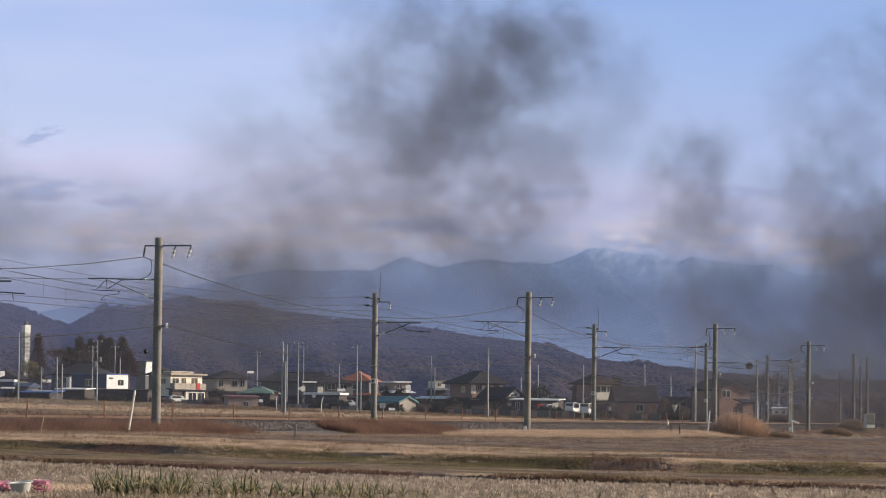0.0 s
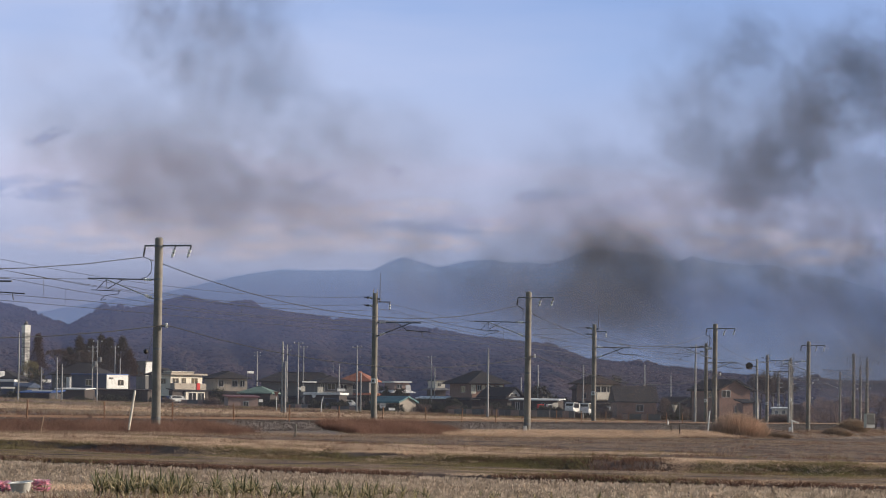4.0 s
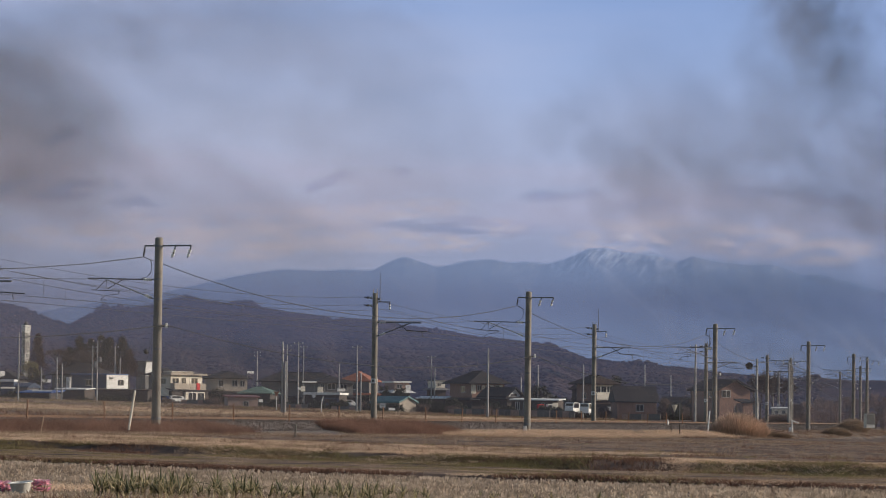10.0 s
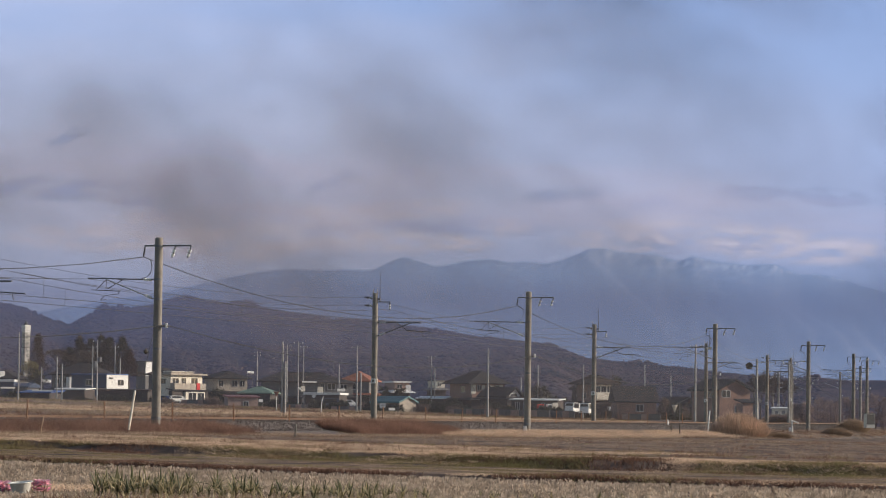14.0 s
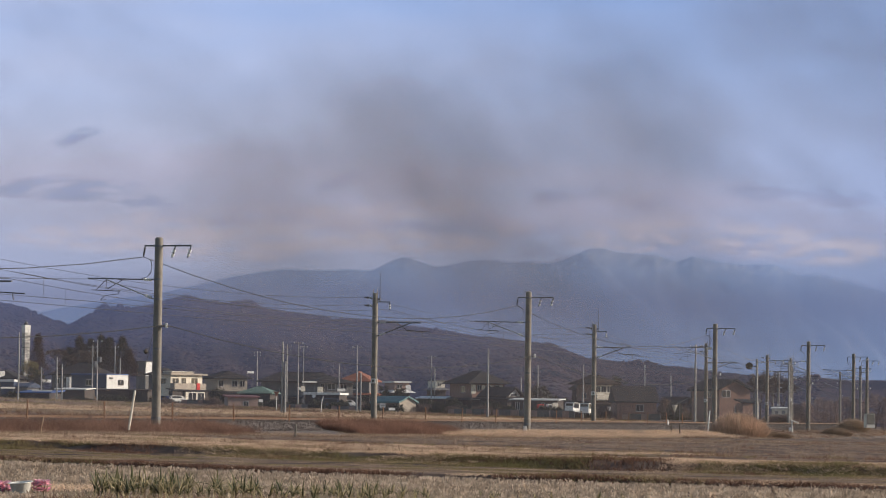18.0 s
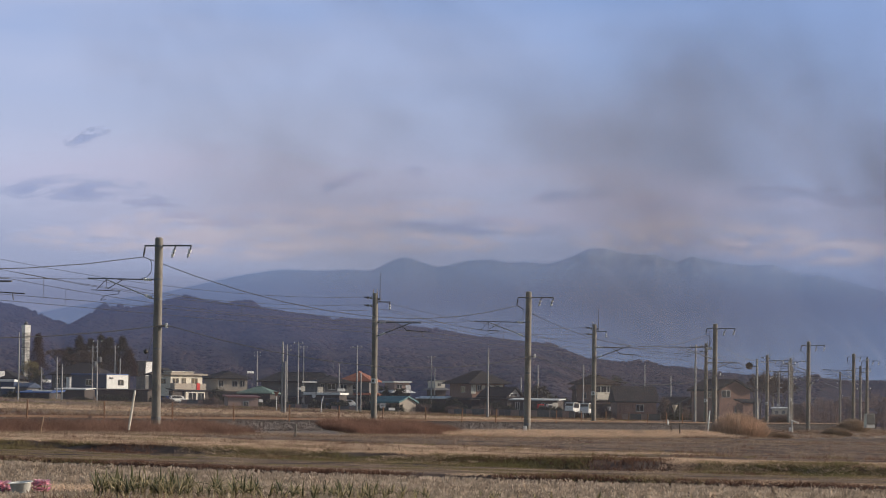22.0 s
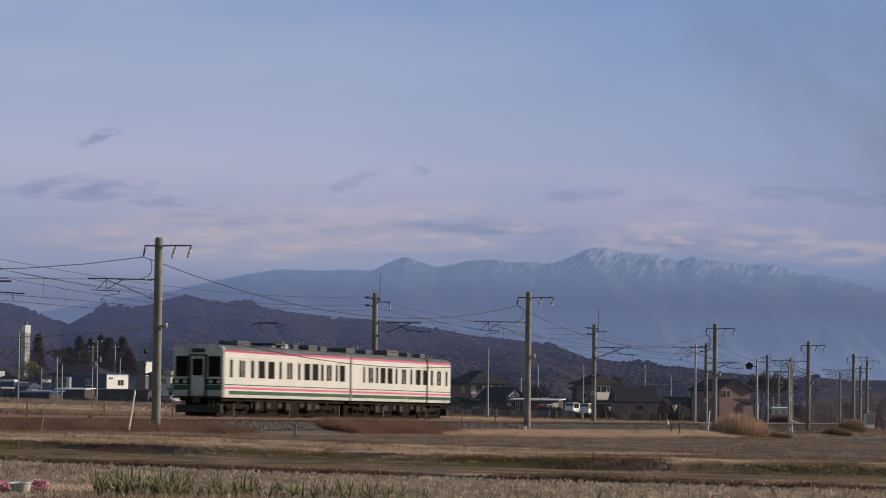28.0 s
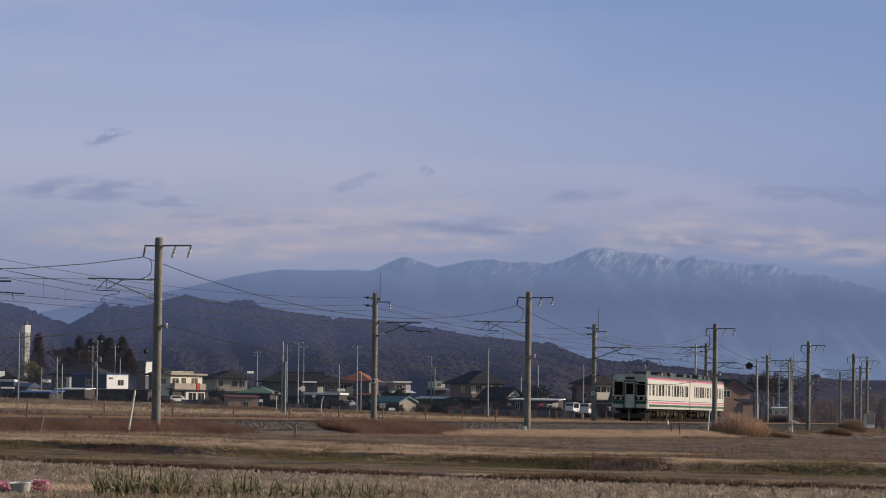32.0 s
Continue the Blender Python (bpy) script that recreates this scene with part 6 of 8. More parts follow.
blades("bank_straw", bank_spots(9000, -50, 260, -10.5, -6.2, 31, -0.1), M_STRAW, "long pale dry grass at the foot of the railway bank", "grass", 0.16, 2.0, 0.014, 7, 8)
blades("bank_pale_straw", bank_spots(14000, 14, 84, -9.8, -6.4, 35, -0.35), M_PALE_STRAW, "thick bleached grass at the foot of the railway bank", "grass", 0.24, 2.4, 0.016, 9, 12)
blades("bank_olive", bank_spots(3500, 60, 260, -10.5, -6.0, 36, 0.0), M_RUST_GRASS, "brown weeds at the foot of the railway bank", "weeds", 0.22, 0.8, 0.014, 7, 13)
blades("bank_dead_weeds", bank_spots(5000, -55, -14, -7.5, -4.9, 32) + bank_spots(2800, 1, 18, -7.2, -4.7, 33), M_RED_WEED,
       "dense red-brown dead weeds on the railway bank", "weeds", 0.5, 0.6, 0.010, 11, 9)
blades("meadow_straw", [(x, y, land(x, y), 1.0) for x, y in ((rnd.uniform(-0.14, 0.05) * v, v) for v in (150 + 420 * rnd.random() ** 1.3 for _ in range(15000))) if off_track(x, y) > 8 and noise.noise((x * 0.05, y * 0.02, 5)) > -0.05],
       M_STRAW, "dry grass meadow beyond the railway", "grass", 0.3, 0.8, 0.03, 5, 10)
blades("meadow_brown", [(x, y, land(x, y), 1.0) for x, y in ((rnd.uniform(-0.14, 0.06) * v, v) for v in (150 + 420 * rnd.random() ** 1.1 for _ in range(9000))) if off_track(x, y) > 8 and noise.noise((x * 0.05, y * 0.02, 5)) < 0.1],
       M_RUST_GRASS, "brown weeds in the meadow beyond the railway", "weeds", 0.36, 0.7, 0.03, 5, 49)
blades("meadow_pale_straw", [(x, y, land(x, y), 1.0) for x, y in ((rnd.uniform(-0.14, 0.06) * v, v) for v in (rnd.uniform(395, 450) for _ in range(5000))) if off_track(x, y) > 8],
       M_PALE_STRAW, "strip of bleached grass across the meadow", "grass", 0.25, 1.0, 0.04, 5, 41)
blades("meadow_olive", [(x, y, land(x, y), 1.0) for x, y in ((rnd.uniform(-0.14, 0.06) * v, v) for v in (rnd.uniform(455, 560) for _ in range(7000))) if off_track(x, y) > 8 and noise.noise((x * 0.06, y * 0.03, 9)) > 0],
       M_OLIVE, "patches of dull green grass in the meadow", "grass", 0.22, 0.9, 0.04, 5, 42)


def reed_heap(s, w, width, h, seed, label, straw=M_REED):
    x, y, _ = track(s, w)
    t = thing("dry_reed_clump", label, "reeds", pose(x, y, land(x, y) if w < -9 else profile_at(w, bank)), group="dry reed clumps")
    rnd = random.Random(seed)
    vs, fs = [], []
    for _ in range(4200):
        a, rr = rnd.uniform(0, 6.283), width / 2 * math.sqrt(rnd.random())
        bx, by = rr * math.cos(a), rr * math.sin(a) * 0.6
        hh = h * (1 - 0.72 * (rr / (width / 2)) ** 2.2) * rnd.uniform(0.6, 1.04)
        tx, ty = bx * 0.22 + rnd.gauss(0, 0.42), by * 0.3 + rnd.gauss(0, 0.4)
        i = len(vs)
        mx, my = bx + tx * 0.35, by + ty * 0.35
        vs += [(bx - 0.02, by, -0.1), (bx + 0.02, by, -0.1), (mx + 0.028, my, hh * 0.7), (mx - 0.02, my, hh * 0.7), (bx + tx, by + ty, hh * rnd.uniform(0.55, 1.0))]
        fs += [(i, i + 1, i + 2, i + 3), (i + 3, i + 2, i + 4)]
    mesh_part("foliage", vs, fs, straw, t)
    return t


reed_heap(93.7, -8, 4.1, 2.15, 1308, "tall heap of dry straw-coloured reeds")
reed_heap(189.5, -7, 3, 1.5, 1508, "dry brown reed clump beside the masts", M_STRAW)
reed_heap(200, -6.5, 3, 1.5, 1556, "dry brown reed clump beside the line", M_STRAW)
reed_heap(147.4, -9, 2.4, 0.9, 1480, "low clump of dry brown reeds", M_STRAW)
reed_heap(103.2, -9, 3, 0.5, 1365, "low tuft of dry grass", M_STRAW)

# leeks along the near edge
rnd = random.Random(8)
leek_master = []
for kind in range(4):
    t = thing("leek_plant", "green leek plant with drooping withered leaf tips", "leek", group="leek row")
    bm = bmesh.new()
    rod(bm, (0, 0, -0.05), (0, 0, 0.16), 0.02, 0.018, 6)
    part("stem", bm, M_LEEK_DRY, t, "pale stem")
    for k in range(11):
        a = rnd.uniform(0, 6.283)
        bend, ln = rnd.uniform(0.15, 1.5), rnd.uniform(0.22, 0.46) * (0.62 + 0.2 * kind)
        bm = bmesh.new()
        prev = None
        for i in range(6):
            f = i / 5
            rad = bend * ln * f * f * 0.8
            z = 0.1 + ln * f * (1 - 0.42 * bend * f)
            c = Vector((rad * math.cos(a), rad * math.sin(a), z))
            ww = 0.0165 * (1 - 0.8 * f * f) + 0.002
            n1 = Vector((-math.sin(a), math.cos(a), 0)) * ww
            n2 = Vector((math.cos(a), math.sin(a), 0.4)) * ww * 0.5
            ring = [bm.verts.new(c + n1), bm.verts.new(c - n2), bm.verts.new(c - n1)]
            if prev:
                bm.faces.new((prev[0], prev[1], ring[1], ring[0]))
                bm.faces.new((prev[1], prev[2], ring[2], ring[1]))
            prev = ring
        part("leaf", bm, M_LEEK_DRY if k > 4 else M_LEEK, t, "withered leaf" if k > 4 else "")
    leek_master.append(t)
rnd2 = random.Random(19)
near = [(rnd2.uniform(-0.112, 0.13) * v, v) for v in (rnd2.uniform(46.5, 54.0) for _ in range(2600))]
blades("leek_litter", [(x, y, land(x, y), rnd2.uniform(0.5, 1.3)) for x, y in near if x / y < 0.0 or rnd2.random() < 0.35],
       M_LEEK_DRY, "withered leaves and straw littered among the leeks", "litter", 0.26, 0.7, 0.016, 3, 51, 0.1)
blades("near_red_weeds", [(x, y, land(x, y), rnd2.uniform(0.6, 1.3)) for x, y in ((rnd2.uniform(-0.115, -0.04) * v, v) for v in (rnd2.uniform(46.5, 49.0) for _ in range(900)))],
       M_RED_WEED, "low reddish weeds at the near edge of the field", "weeds", 0.3, 0.5, 0.012, 6, 52, 0.12)
placed = 0
for i in range(165):
    f = rnd.random()
    b = -98 + 94 * f ** 1.25 + rnd.gauss(0, 2)
    if i > 145:
        b = rnd.uniform(6, 80)
    size = 1.08 - 0.42 * min(1.0, (b + 98) / 90) if b < 0 else 0.5
    dist = rnd.uniform(56.5, 61.5)
    x, y = b * dist / 1000, dist
    m = pose(x, y, land(x, y), 0, 0, rnd.uniform(0, 360)) @ Matrix.Rotation(rnd.gauss(0, 0.16), 4, "X")
    if placed < 4:
        leek_master[placed].matrix_basis = m
    else:
        copy_thing(leek_master[rnd.randrange(4)], m @ Matrix.Scale(size, 4))
    placed += 1

tub = thing("wash_tub", "white enamel tub with a flared rim standing in the grass", "tub", pose(-7.18, 59.7, 0.12, 4, -5, 0))
R = 0.215
part("bowl", lathe(bmesh.new(), [(0.0, 0.0), (R * 0.55, 0.0), (R * 0.62, 0.02), (R * 0.86, R * 1.12), (R * 0.93, R * 1.18), (R * 0.84, R * 1.15), (R * 0.58, 0.05), (0.0, 0.04)], seg=28), M_TUB, tub, smooth=True)
part("rim", lathe(bmesh.new(), [(R * 0.88, R * 1.14), (R * 1.02, R * 1.17), (R * 1.02, R * 1.24), (R * 0.88, R * 1.22), (R * 0.88, R * 1.14)], seg=28), M_TUB, tub, smooth=True)
part("hoop", lathe(bmesh.new(), [(R * 0.70, R * 0.4), (R * 0.735, R * 0.4), (R * 0.75, R * 0.5), (R * 0.72, R * 0.5)], seg=24), M_TUB, tub)
rnd = random.Random(77)
straw = [(rnd.uniform(-0.132, -0.096) * v, v) for v in (rnd.uniform(61.7, 65.2) for _ in range(1800))]
blades("tub_straw", [(x, y, land(x, y), rnd.uniform(0.5, 1.2)) for x, y in straw],
       M_PALE_STRAW, "trampled dry straw round the tub", "straw", 0.14, 1.6, 0.018, 8, 78, 0.1)


def flower_clump(at, w, h, seed, label):
    rnd = random.Random(seed)
    t = thing("flower_clump", label, "flowers", pose(*at), group="pink flowers by the tub")
    bm = bmesh.new()
    heads = []
    for k in range(26):
        c = Vector((rnd.uniform(-w, w) * 0.5, rnd.uniform(-w, w) * 0.3, h * rnd.uniform(0.35, 1.0)))
        rod(bm, (c.x * 0.6, c.y * 0.6, -0.03), c, 0.006, 0.005, 4, False)
        heads.append(c)
    part("stem", bm, M_LEEK, t)
    for c in heads:
        bm = bmesh.new()
        for j in range(7):
            a = 0.9 * j + rnd.random()
            tip = c + Vector((0.085 * math.cos(a), 0.085 * math.sin(a), rnd.uniform(-0.02, 0.045)))
            s = Vector((-math.sin(a), math.cos(a), 0.3)) * 0.034
            q = [bm.verts.new(p) for p in (c, c.lerp(tip, 0.6) - s, tip, c.lerp(tip, 0.6) + s)]
            bm.faces.new(q)
        part("blossom", bm, M_PINKFL, t)
    return t


flower_clump((-7.56, 60.3, 0.12), 0.25, 0.25, 1, "pink flowers with thin green stems beside the tub")
flower_clump((-6.94, 60.2, 0.12), 0.27, 0.29, 2, "pink flowers with thin green stems beside the tub")
stake = thing("leaning_stake", "pale wooden stake leaning before the railway bank", "stake", pose(-13.11, 146, 1.18))
part("shaft", rodm((0, 0, -0.3), (0.24, 0, 1.33), 0.05, 0.045, 8), M_CREAM, stake)
part("tip", rodm((0.24, 0, 1.33), (0.24, 0, 1.36), 0.05, 0.03, 8), M_TEND, stake)
st = thing("dry_stalk", "bent dry stalk on the bank", "post", pose(-15.24, 132, 0.96), group="sticks and markers")
part("shaft", rodm((0, 0, -0.4), (0.15, 0, 0.39), 0.02, 0.016, 8), M_STRAW, st)
part("top", lathe(bmesh.new(), [(0.016, 0), (0.012, 0.03), (0, 0.04)], (0.15, 0, 0.39), 8), M_STRAW, st)
st = thing("leaning_stake", "pale leaning stake beside a mast", "post", pose(20.12, 262, 0.82), group="sticks and markers")
part("shaft", rodm((0, 0, -0.4), (0.16, 0, 1.45), 0.06, 0.048, 8), M_WHITE, st)
part("top", lathe(bmesh.new(), [(0.048, 0), (0.036, 0.03), (0, 0.04)], (0.16, 0, 1.45), 8), M_WHITE, st)
st = thing("marker_peg", "short white marker peg on the ballast", "post", pose(16.68, 255, 1.26), group="sticks and markers")
part("shaft", rodm((0, 0, -0.4), (-0.01, 0, 0.29), 0.06, 0.048, 8), M_WHITE, st)
part("top", lathe(bmesh.new(), [(0.048, 0), (0.036, 0.03), (0, 0.04)], (-0.01, 0, 0.29), 8), M_WHITE, st)
st = thing("marker_post_white", "white marker post beside the line", "post", pose(30.36, 300, 0.66), group="sticks and markers")
part("shaft", rodm((0, 0, -0.4), (-0.01, 0, 1.02), 0.075, 0.06, 8), M_WHITE, st)
part("top", lathe(bmesh.new(), [(0.06, 0), (0.045, 0.03), (0, 0.04)], (-0.01, 0, 1.02), 8), M_WHITE, st)
st = thing("marker_peg", "thin grey peg beside the line", "post", pose(30.53, 296, 0.53), group="sticks and markers")
part("shaft", rodm((0, 0, -0.4), (0, 0, 0.58), 0.03, 0.024, 8), M_GREYW, st)
part("top", lathe(bmesh.new(), [(0.024, 0), (0.018, 0.03), (0, 0.04)], (0, 0, 0.58), 8), M_GREYW, st)
st = thing("stake", "short grey stake in the weeds", "post", pose(-5.87, 140, 0.78), group="sticks and markers")
part("shaft", rodm((0, 0, -0.4), (0.04, 0, 0.41), 0.045, 0.036, 8), M_CONC, st)
part("top", lathe(bmesh.new(), [(0.036, 0), (0.027, 0.03), (0, 0.04)], (0.04, 0, 0.41), 8), M_CONC, st)
st = thing("stake", "short dark stake on the bank", "post", pose(-0.86, 190, 0.59), group="sticks and markers")
part("shaft", rodm((0, 0, -0.4), (0, 0, 0.68), 0.05, 0.04, 8), M_DARKW, st)
part("top", lathe(bmesh.new(), [(0.04, 0), (0.03, 0.03), (0, 0.04)], (0, 0, 0.68), 8), M_DARKW, st)
st = thing("stake", "short dark stake on the bank", "post", pose(15.93, 240, 0.7), group="sticks and markers")
part("shaft", rodm((0, 0, -0.4), (0, 0, 0.54), 0.05, 0.04, 8), M_DARKW, st)
part("top", lathe(bmesh.new(), [(0.04, 0), (0.03, 0.03), (0, 0.04)], (0, 0, 0.54), 8), M_DARKW, st)
st = thing("stake", "short dark stake on the bank", "post", pose(16.52, 240, 0.71), group="sticks and markers")
part("shaft", rodm((0, 0, -0.4), (0, 0, 0.54), 0.05, 0.04, 8), M_DARKW, st)
part("top", lathe(bmesh.new(), [(0.04, 0), (0.03, 0.03), (0, 0.04)], (0, 0, 0.54), 8), M_DARKW, st)
st = thing("dead_stalk", "thin dead weed stalk on the field bank", "post", pose(-8.44, 101, 0.27), group="sticks and markers")
part("shaft", rodm((0, 0, -0.4), (0.02, 0, 0.44), 0.012, 0.0096, 8), M_TWIG, st)
part("top", lathe(bmesh.new(), [(0.0096, 0), (0.0072, 0.03), (0, 0.04)], (0.02, 0, 0.44), 8), M_TWIG, st)
st = thing("dead_stalk", "thin dead weed stalk on the field bank", "post", pose(3.31, 92, 0.34), group="sticks and markers")
part("shaft", rodm((0, 0, -0.4), (0.04, 0, 0.3), 0.012, 0.0096, 8), M_TWIG, st)
part("top", lathe(bmesh.new(), [(0.0096, 0), (0.0072, 0.03), (0, 0.04)], (0.04, 0, 0.3), 8), M_TWIG, st)
st = thing("dead_stalk", "thin dead weed stalk on the field bank", "post", pose(-3.01, 96, 0.04), group="sticks and markers")
part("shaft", rodm((0, 0, -0.4), (0.02, 0, 0.55), 0.012, 0.0096, 8), M_TWIG, st)
part("top", lathe(bmesh.new(), [(0.0096, 0), (0.0072, 0.03), (0, 0.04)], (0.02, 0, 0.55), 8), M_TWIG, st)
part("arm", rodm((-0.1, 0, 1.0), (0.6, 0, 0.78), 0.06), M_WHITE, bpy.data.objects["marker_post_white"])
peg = thing("marker_block", "small white concrete marker block", "marker", pose(30.16, 300, 0.7))
part("block", boxm(-0.1, 0.1, -0.1, 0.1, -0.2, 0.36, bevel=0.03), M_WHITE, peg)
peg = thing("marker_block", "small white concrete block at the foot of a mast", "marker", pose(5, 206, 0.85))
part("block", boxm(-0.1, 0.1, -0.1, 0.1, -0.2, 0.26, bevel=0.03), M_WHITE, peg)
signal = thing("railway_signal", "black railway signal seen from behind on a bracket", "signal", pose(31.48, 355, 7.18))
bm = bmesh.new()
vs8 = [(0.43 * math.cos(math.tau * k / 5 + math.pi / 2), 0.43 * math.sin(math.tau * k / 5 + math.pi / 2)) for k in range(5)]
prism(bm, vs8, -0.04, 0.04)
part("backboard", bm, M_BLACK, signal)
part("lamp_box", boxm(-0.17, 0.17, 0.04, 0.3, -0.25, 0.25, bevel=0.03), M_BLACK, signal)
part("bracket", rodm((0, 0.02, -0.05), (0.81, 0.02, -0.05), 0.035), M_DARK, signal)
relay = thing("equipment_cabinet", "grey metal trackside equipment cabinet", "cabinet", pose(40.85, 330, 1.36, 0, 0, 20))
part("body", boxm(-0.45, 0.45, 0, 0.6, -0.3, 1.05, bevel=0.02), M_ALU, relay)
part("door", boxm(-0.4, 0.4, -0.03, 0.0, 0.02, 0.98), M_GREYW, relay)
part("lid", boxm(-0.5, 0.5, -0.08, 0.66, 1.05, 1.1), M_GREYW, relay)
part("handle", boxm(0.28, 0.33, -0.06, -0.03, 0.45, 0.6), M_DARK, relay)
stay = thing("stay_wire", "thin slanting stay wire with a dark insulator", "wire")
part("strand", rodm((-12.33, 149, 5.38), (-12.96, 149, 2.34), 0.012, seg=5), M_WIRE, stay)
part("insulator", lathe(bmesh.new(), [(0.02, 0.12), (0.09, 0.04), (0.1, -0.04), (0.02, -0.12)], (-12.7, 149, 4.23), 10), M_DARK, stay)
cloth = thing("hanging_quilt", "red quilt hung over a balcony to air", "quilt", pose(-47.66, 681.0, 6.39, 0, 0, 52))
bm = boxm(-0.5, 0.5, -0.07, 0.0, -0.35, 1.12, bevel=0.02)
part("fabric", bm, M_RED, cloth)
part("rail", boxm(-0.5, 0.5, -0.07, 0.14, 1.1, 1.14), M_RED, cloth)
shut = thing("roller_shutter", "blue ribbed roller shutter", "shutter", pose(-21.19, 605, 2.46, 0, 0, 25))
for k in range(9):
    part("slat", boxm(0.2, 2.9, -0.3, -0.24, 0.22 * k, 0.22 * k + 0.2), M_BLUE, shut)
stop = thing("road_sign", "red triangular road sign on a white post", "sign", pose(-22.27, 470, 2.5))
part("post", rodm((0, 0, -2), (0, 0, 1.9), 0.045), M_WHITE, stop)
part("board", prism(bmesh.new(), [(-0.42, 2.2), (0, 1.5), (0.42, 2.2)], -0.08, -0.05), M_ROOF_ORANGE, stop, "faded red triangular board")
notice = thing("notice_board", "small white notice board on a post", "sign", pose(-7.39, 440, 2.33))
part("post", rodm((0, 0, -2), (0, 0, 0.8), 0.04), M_STEEL, notice)
part("board", boxm(-0.36, 0.36, -0.05, -0.02, 0.25, 0.85, bevel=0.01), M_WHITE, notice)
part("text_bar", boxm(-0.2, 0.2, -0.06, -0.052, 0.5, 0.58), M_STEEL, notice)
mirror = thing("bent_pipe_post", "white bent pipe post by a road", "post", pose(-16.65, 480, 2.2))
part("post", rodm((0, 0, -2), (0.15, 0, 1.1), 0.05), M_WHITE, mirror)
part("bend", rodm((0.15, 0, 1.1), (0.4, 0, 2.0), 0.05), M_WHITE, mirror)
glass = thing("traffic_mirror", "round white-backed traffic mirror on a dark post", "mirror", pose(-17.22, 470, 2.18))
part("post", rodm((0, 0, -2), (0, 0, 2.0), 0.04), M_DARK, glass)
part("disc", rodm((0, -0.06, 2.0), (0, 0.0, 2.0), 0.26, 0.22, 16), M_WHITE, glass)
vend = thing("vending_machine", "red drinks vending machine beside a shop", "vending machine", pose(17.35, 600, 2.46, 0, 0, 25), group="vending machines")
part("body", boxm(-0.55, 0.55, 0, 0.7, -2, 1.5, bevel=0.03), M_RED, vend)
part("front_window", boxm(-0.42, 0.42, -0.03, 0.01, 0.7, 1.35), M_GLASS, vend)
part("slot", boxm(-0.3, 0.3, -0.04, 0.01, 0.12, 0.3), M_DARK, vend)
vend = thing("vending_machine", "white drinks vending machine beside a shop", "vending machine", pose(18.92, 600, 2.48, 0, 0, 25), group="vending machines")
part("body", boxm(-0.55, 0.55, 0, 0.7, -2, 1.5, bevel=0.03), M_WHITE, vend)
part("front_window", boxm(-0.42, 0.42, -0.03, 0.01, 0.7, 1.35), M_GLASS, vend)
part("slot", boxm(-0.3, 0.3, -0.04, 0.01, 0.12, 0.3), M_DARK, vend)
gw = thing("garden_wall", "low pale concrete block garden wall", "wall", pose(4.54, 560, 2.07, 0, 0, -14), group="garden walls")
for k in range(7):
    part("block", boxm(-3.5 + 1.0 * k, -3.5 + 1.0 * k + 0.98, 0, 0.15, -3, 0.75), M_GREYW if k % 3 else M_PINKW, gw)
part("coping", boxm(-3.5, 3.5, -0.03, 0.18, 0.75, 0.82), M_GREYW, gw)
gw = thing("garden_wall", "low pale concrete block garden wall", "wall", pose(10.28, 560, 2.06, 0, 0, -14), group="garden walls")
for k in range(4):
    part("block", boxm(-2 + 1.0 * k, -2 + 1.0 * k + 0.98, 0, 0.15, -3, 0.75), M_GREYW if k % 3 else M_PINKW, gw)
part("coping", boxm(-2, 2, -0.03, 0.18, 0.75, 0.82), M_GREYW, gw)
gw = thing("garden_wall", "low pale concrete block garden wall", "wall", pose(14.43, 555, 2.02, 0, 0, -14), group="garden walls")
for k in range(6):
    part("block", boxm(-3 + 1.0 * k, -3 + 1.0 * k + 0.98, 0, 0.15, -3, 0.75), M_GREYW if k % 3 else M_PINKW, gw)
part("coping", boxm(-3, 3, -0.03, 0.18, 0.75, 0.82), M_GREYW, gw)
gw = thing("garden_wall", "low pale concrete block garden wall", "wall", pose(18.95, 555, 1.99, 0, 0, -14), group="garden walls")
for k in range(5):
    part("block", boxm(-2.5 + 1.0 * k, -2.5 + 1.0 * k + 0.98, 0, 0.15, -3, 0.75), M_GREYW if k % 3 else M_PINKW, gw)
part("coping", boxm(-2.5, 2.5, -0.03, 0.18, 0.75, 0.82), M_GREYW, gw)
gw = thing("garden_wall", "low pale concrete block garden wall", "wall", pose(-15.33, 560, 2.27, 0, 0, -14), group="garden walls")
for k in range(5):
    part("block", boxm(-2.5 + 1.0 * k, -2.5 + 1.0 * k + 0.98, 0, 0.15, -3, 0.75), M_GREYW if k % 3 else M_PINKW, gw)
part("coping", boxm(-2.5, 2.5, -0.03, 0.18, 0.75, 0.82), M_GREYW, gw)
gw = thing("garden_wall", "low pale concrete block garden wall", "wall", pose(-23.71, 560, 2.52, 0, 0, -14), group="garden walls")
for k in range(5):
    part("block", boxm(-2.75 + 1.0 * k, -2.75 + 1.0 * k + 0.98, 0, 0.15, -3, 0.75), M_GREYW if k % 3 else M_PINKW, gw)
part("coping", boxm(-2.75, 2.75, -0.03, 0.18, 0.75, 0.82), M_GREYW, gw)
gw = thing("garden_wall", "low pale concrete block garden wall", "wall", pose(-42.5, 600, 3.14, 0, 0, -14), group="garden walls")
for k in range(5):
    part("block", boxm(-2.5 + 1.0 * k, -2.5 + 1.0 * k + 0.98, 0, 0.15, -3, 0.75), M_GREYW if k % 3 else M_PINKW, gw)
part("coping", boxm(-2.5, 2.5, -0.03, 0.18, 0.75, 0.82), M_GREYW, gw)
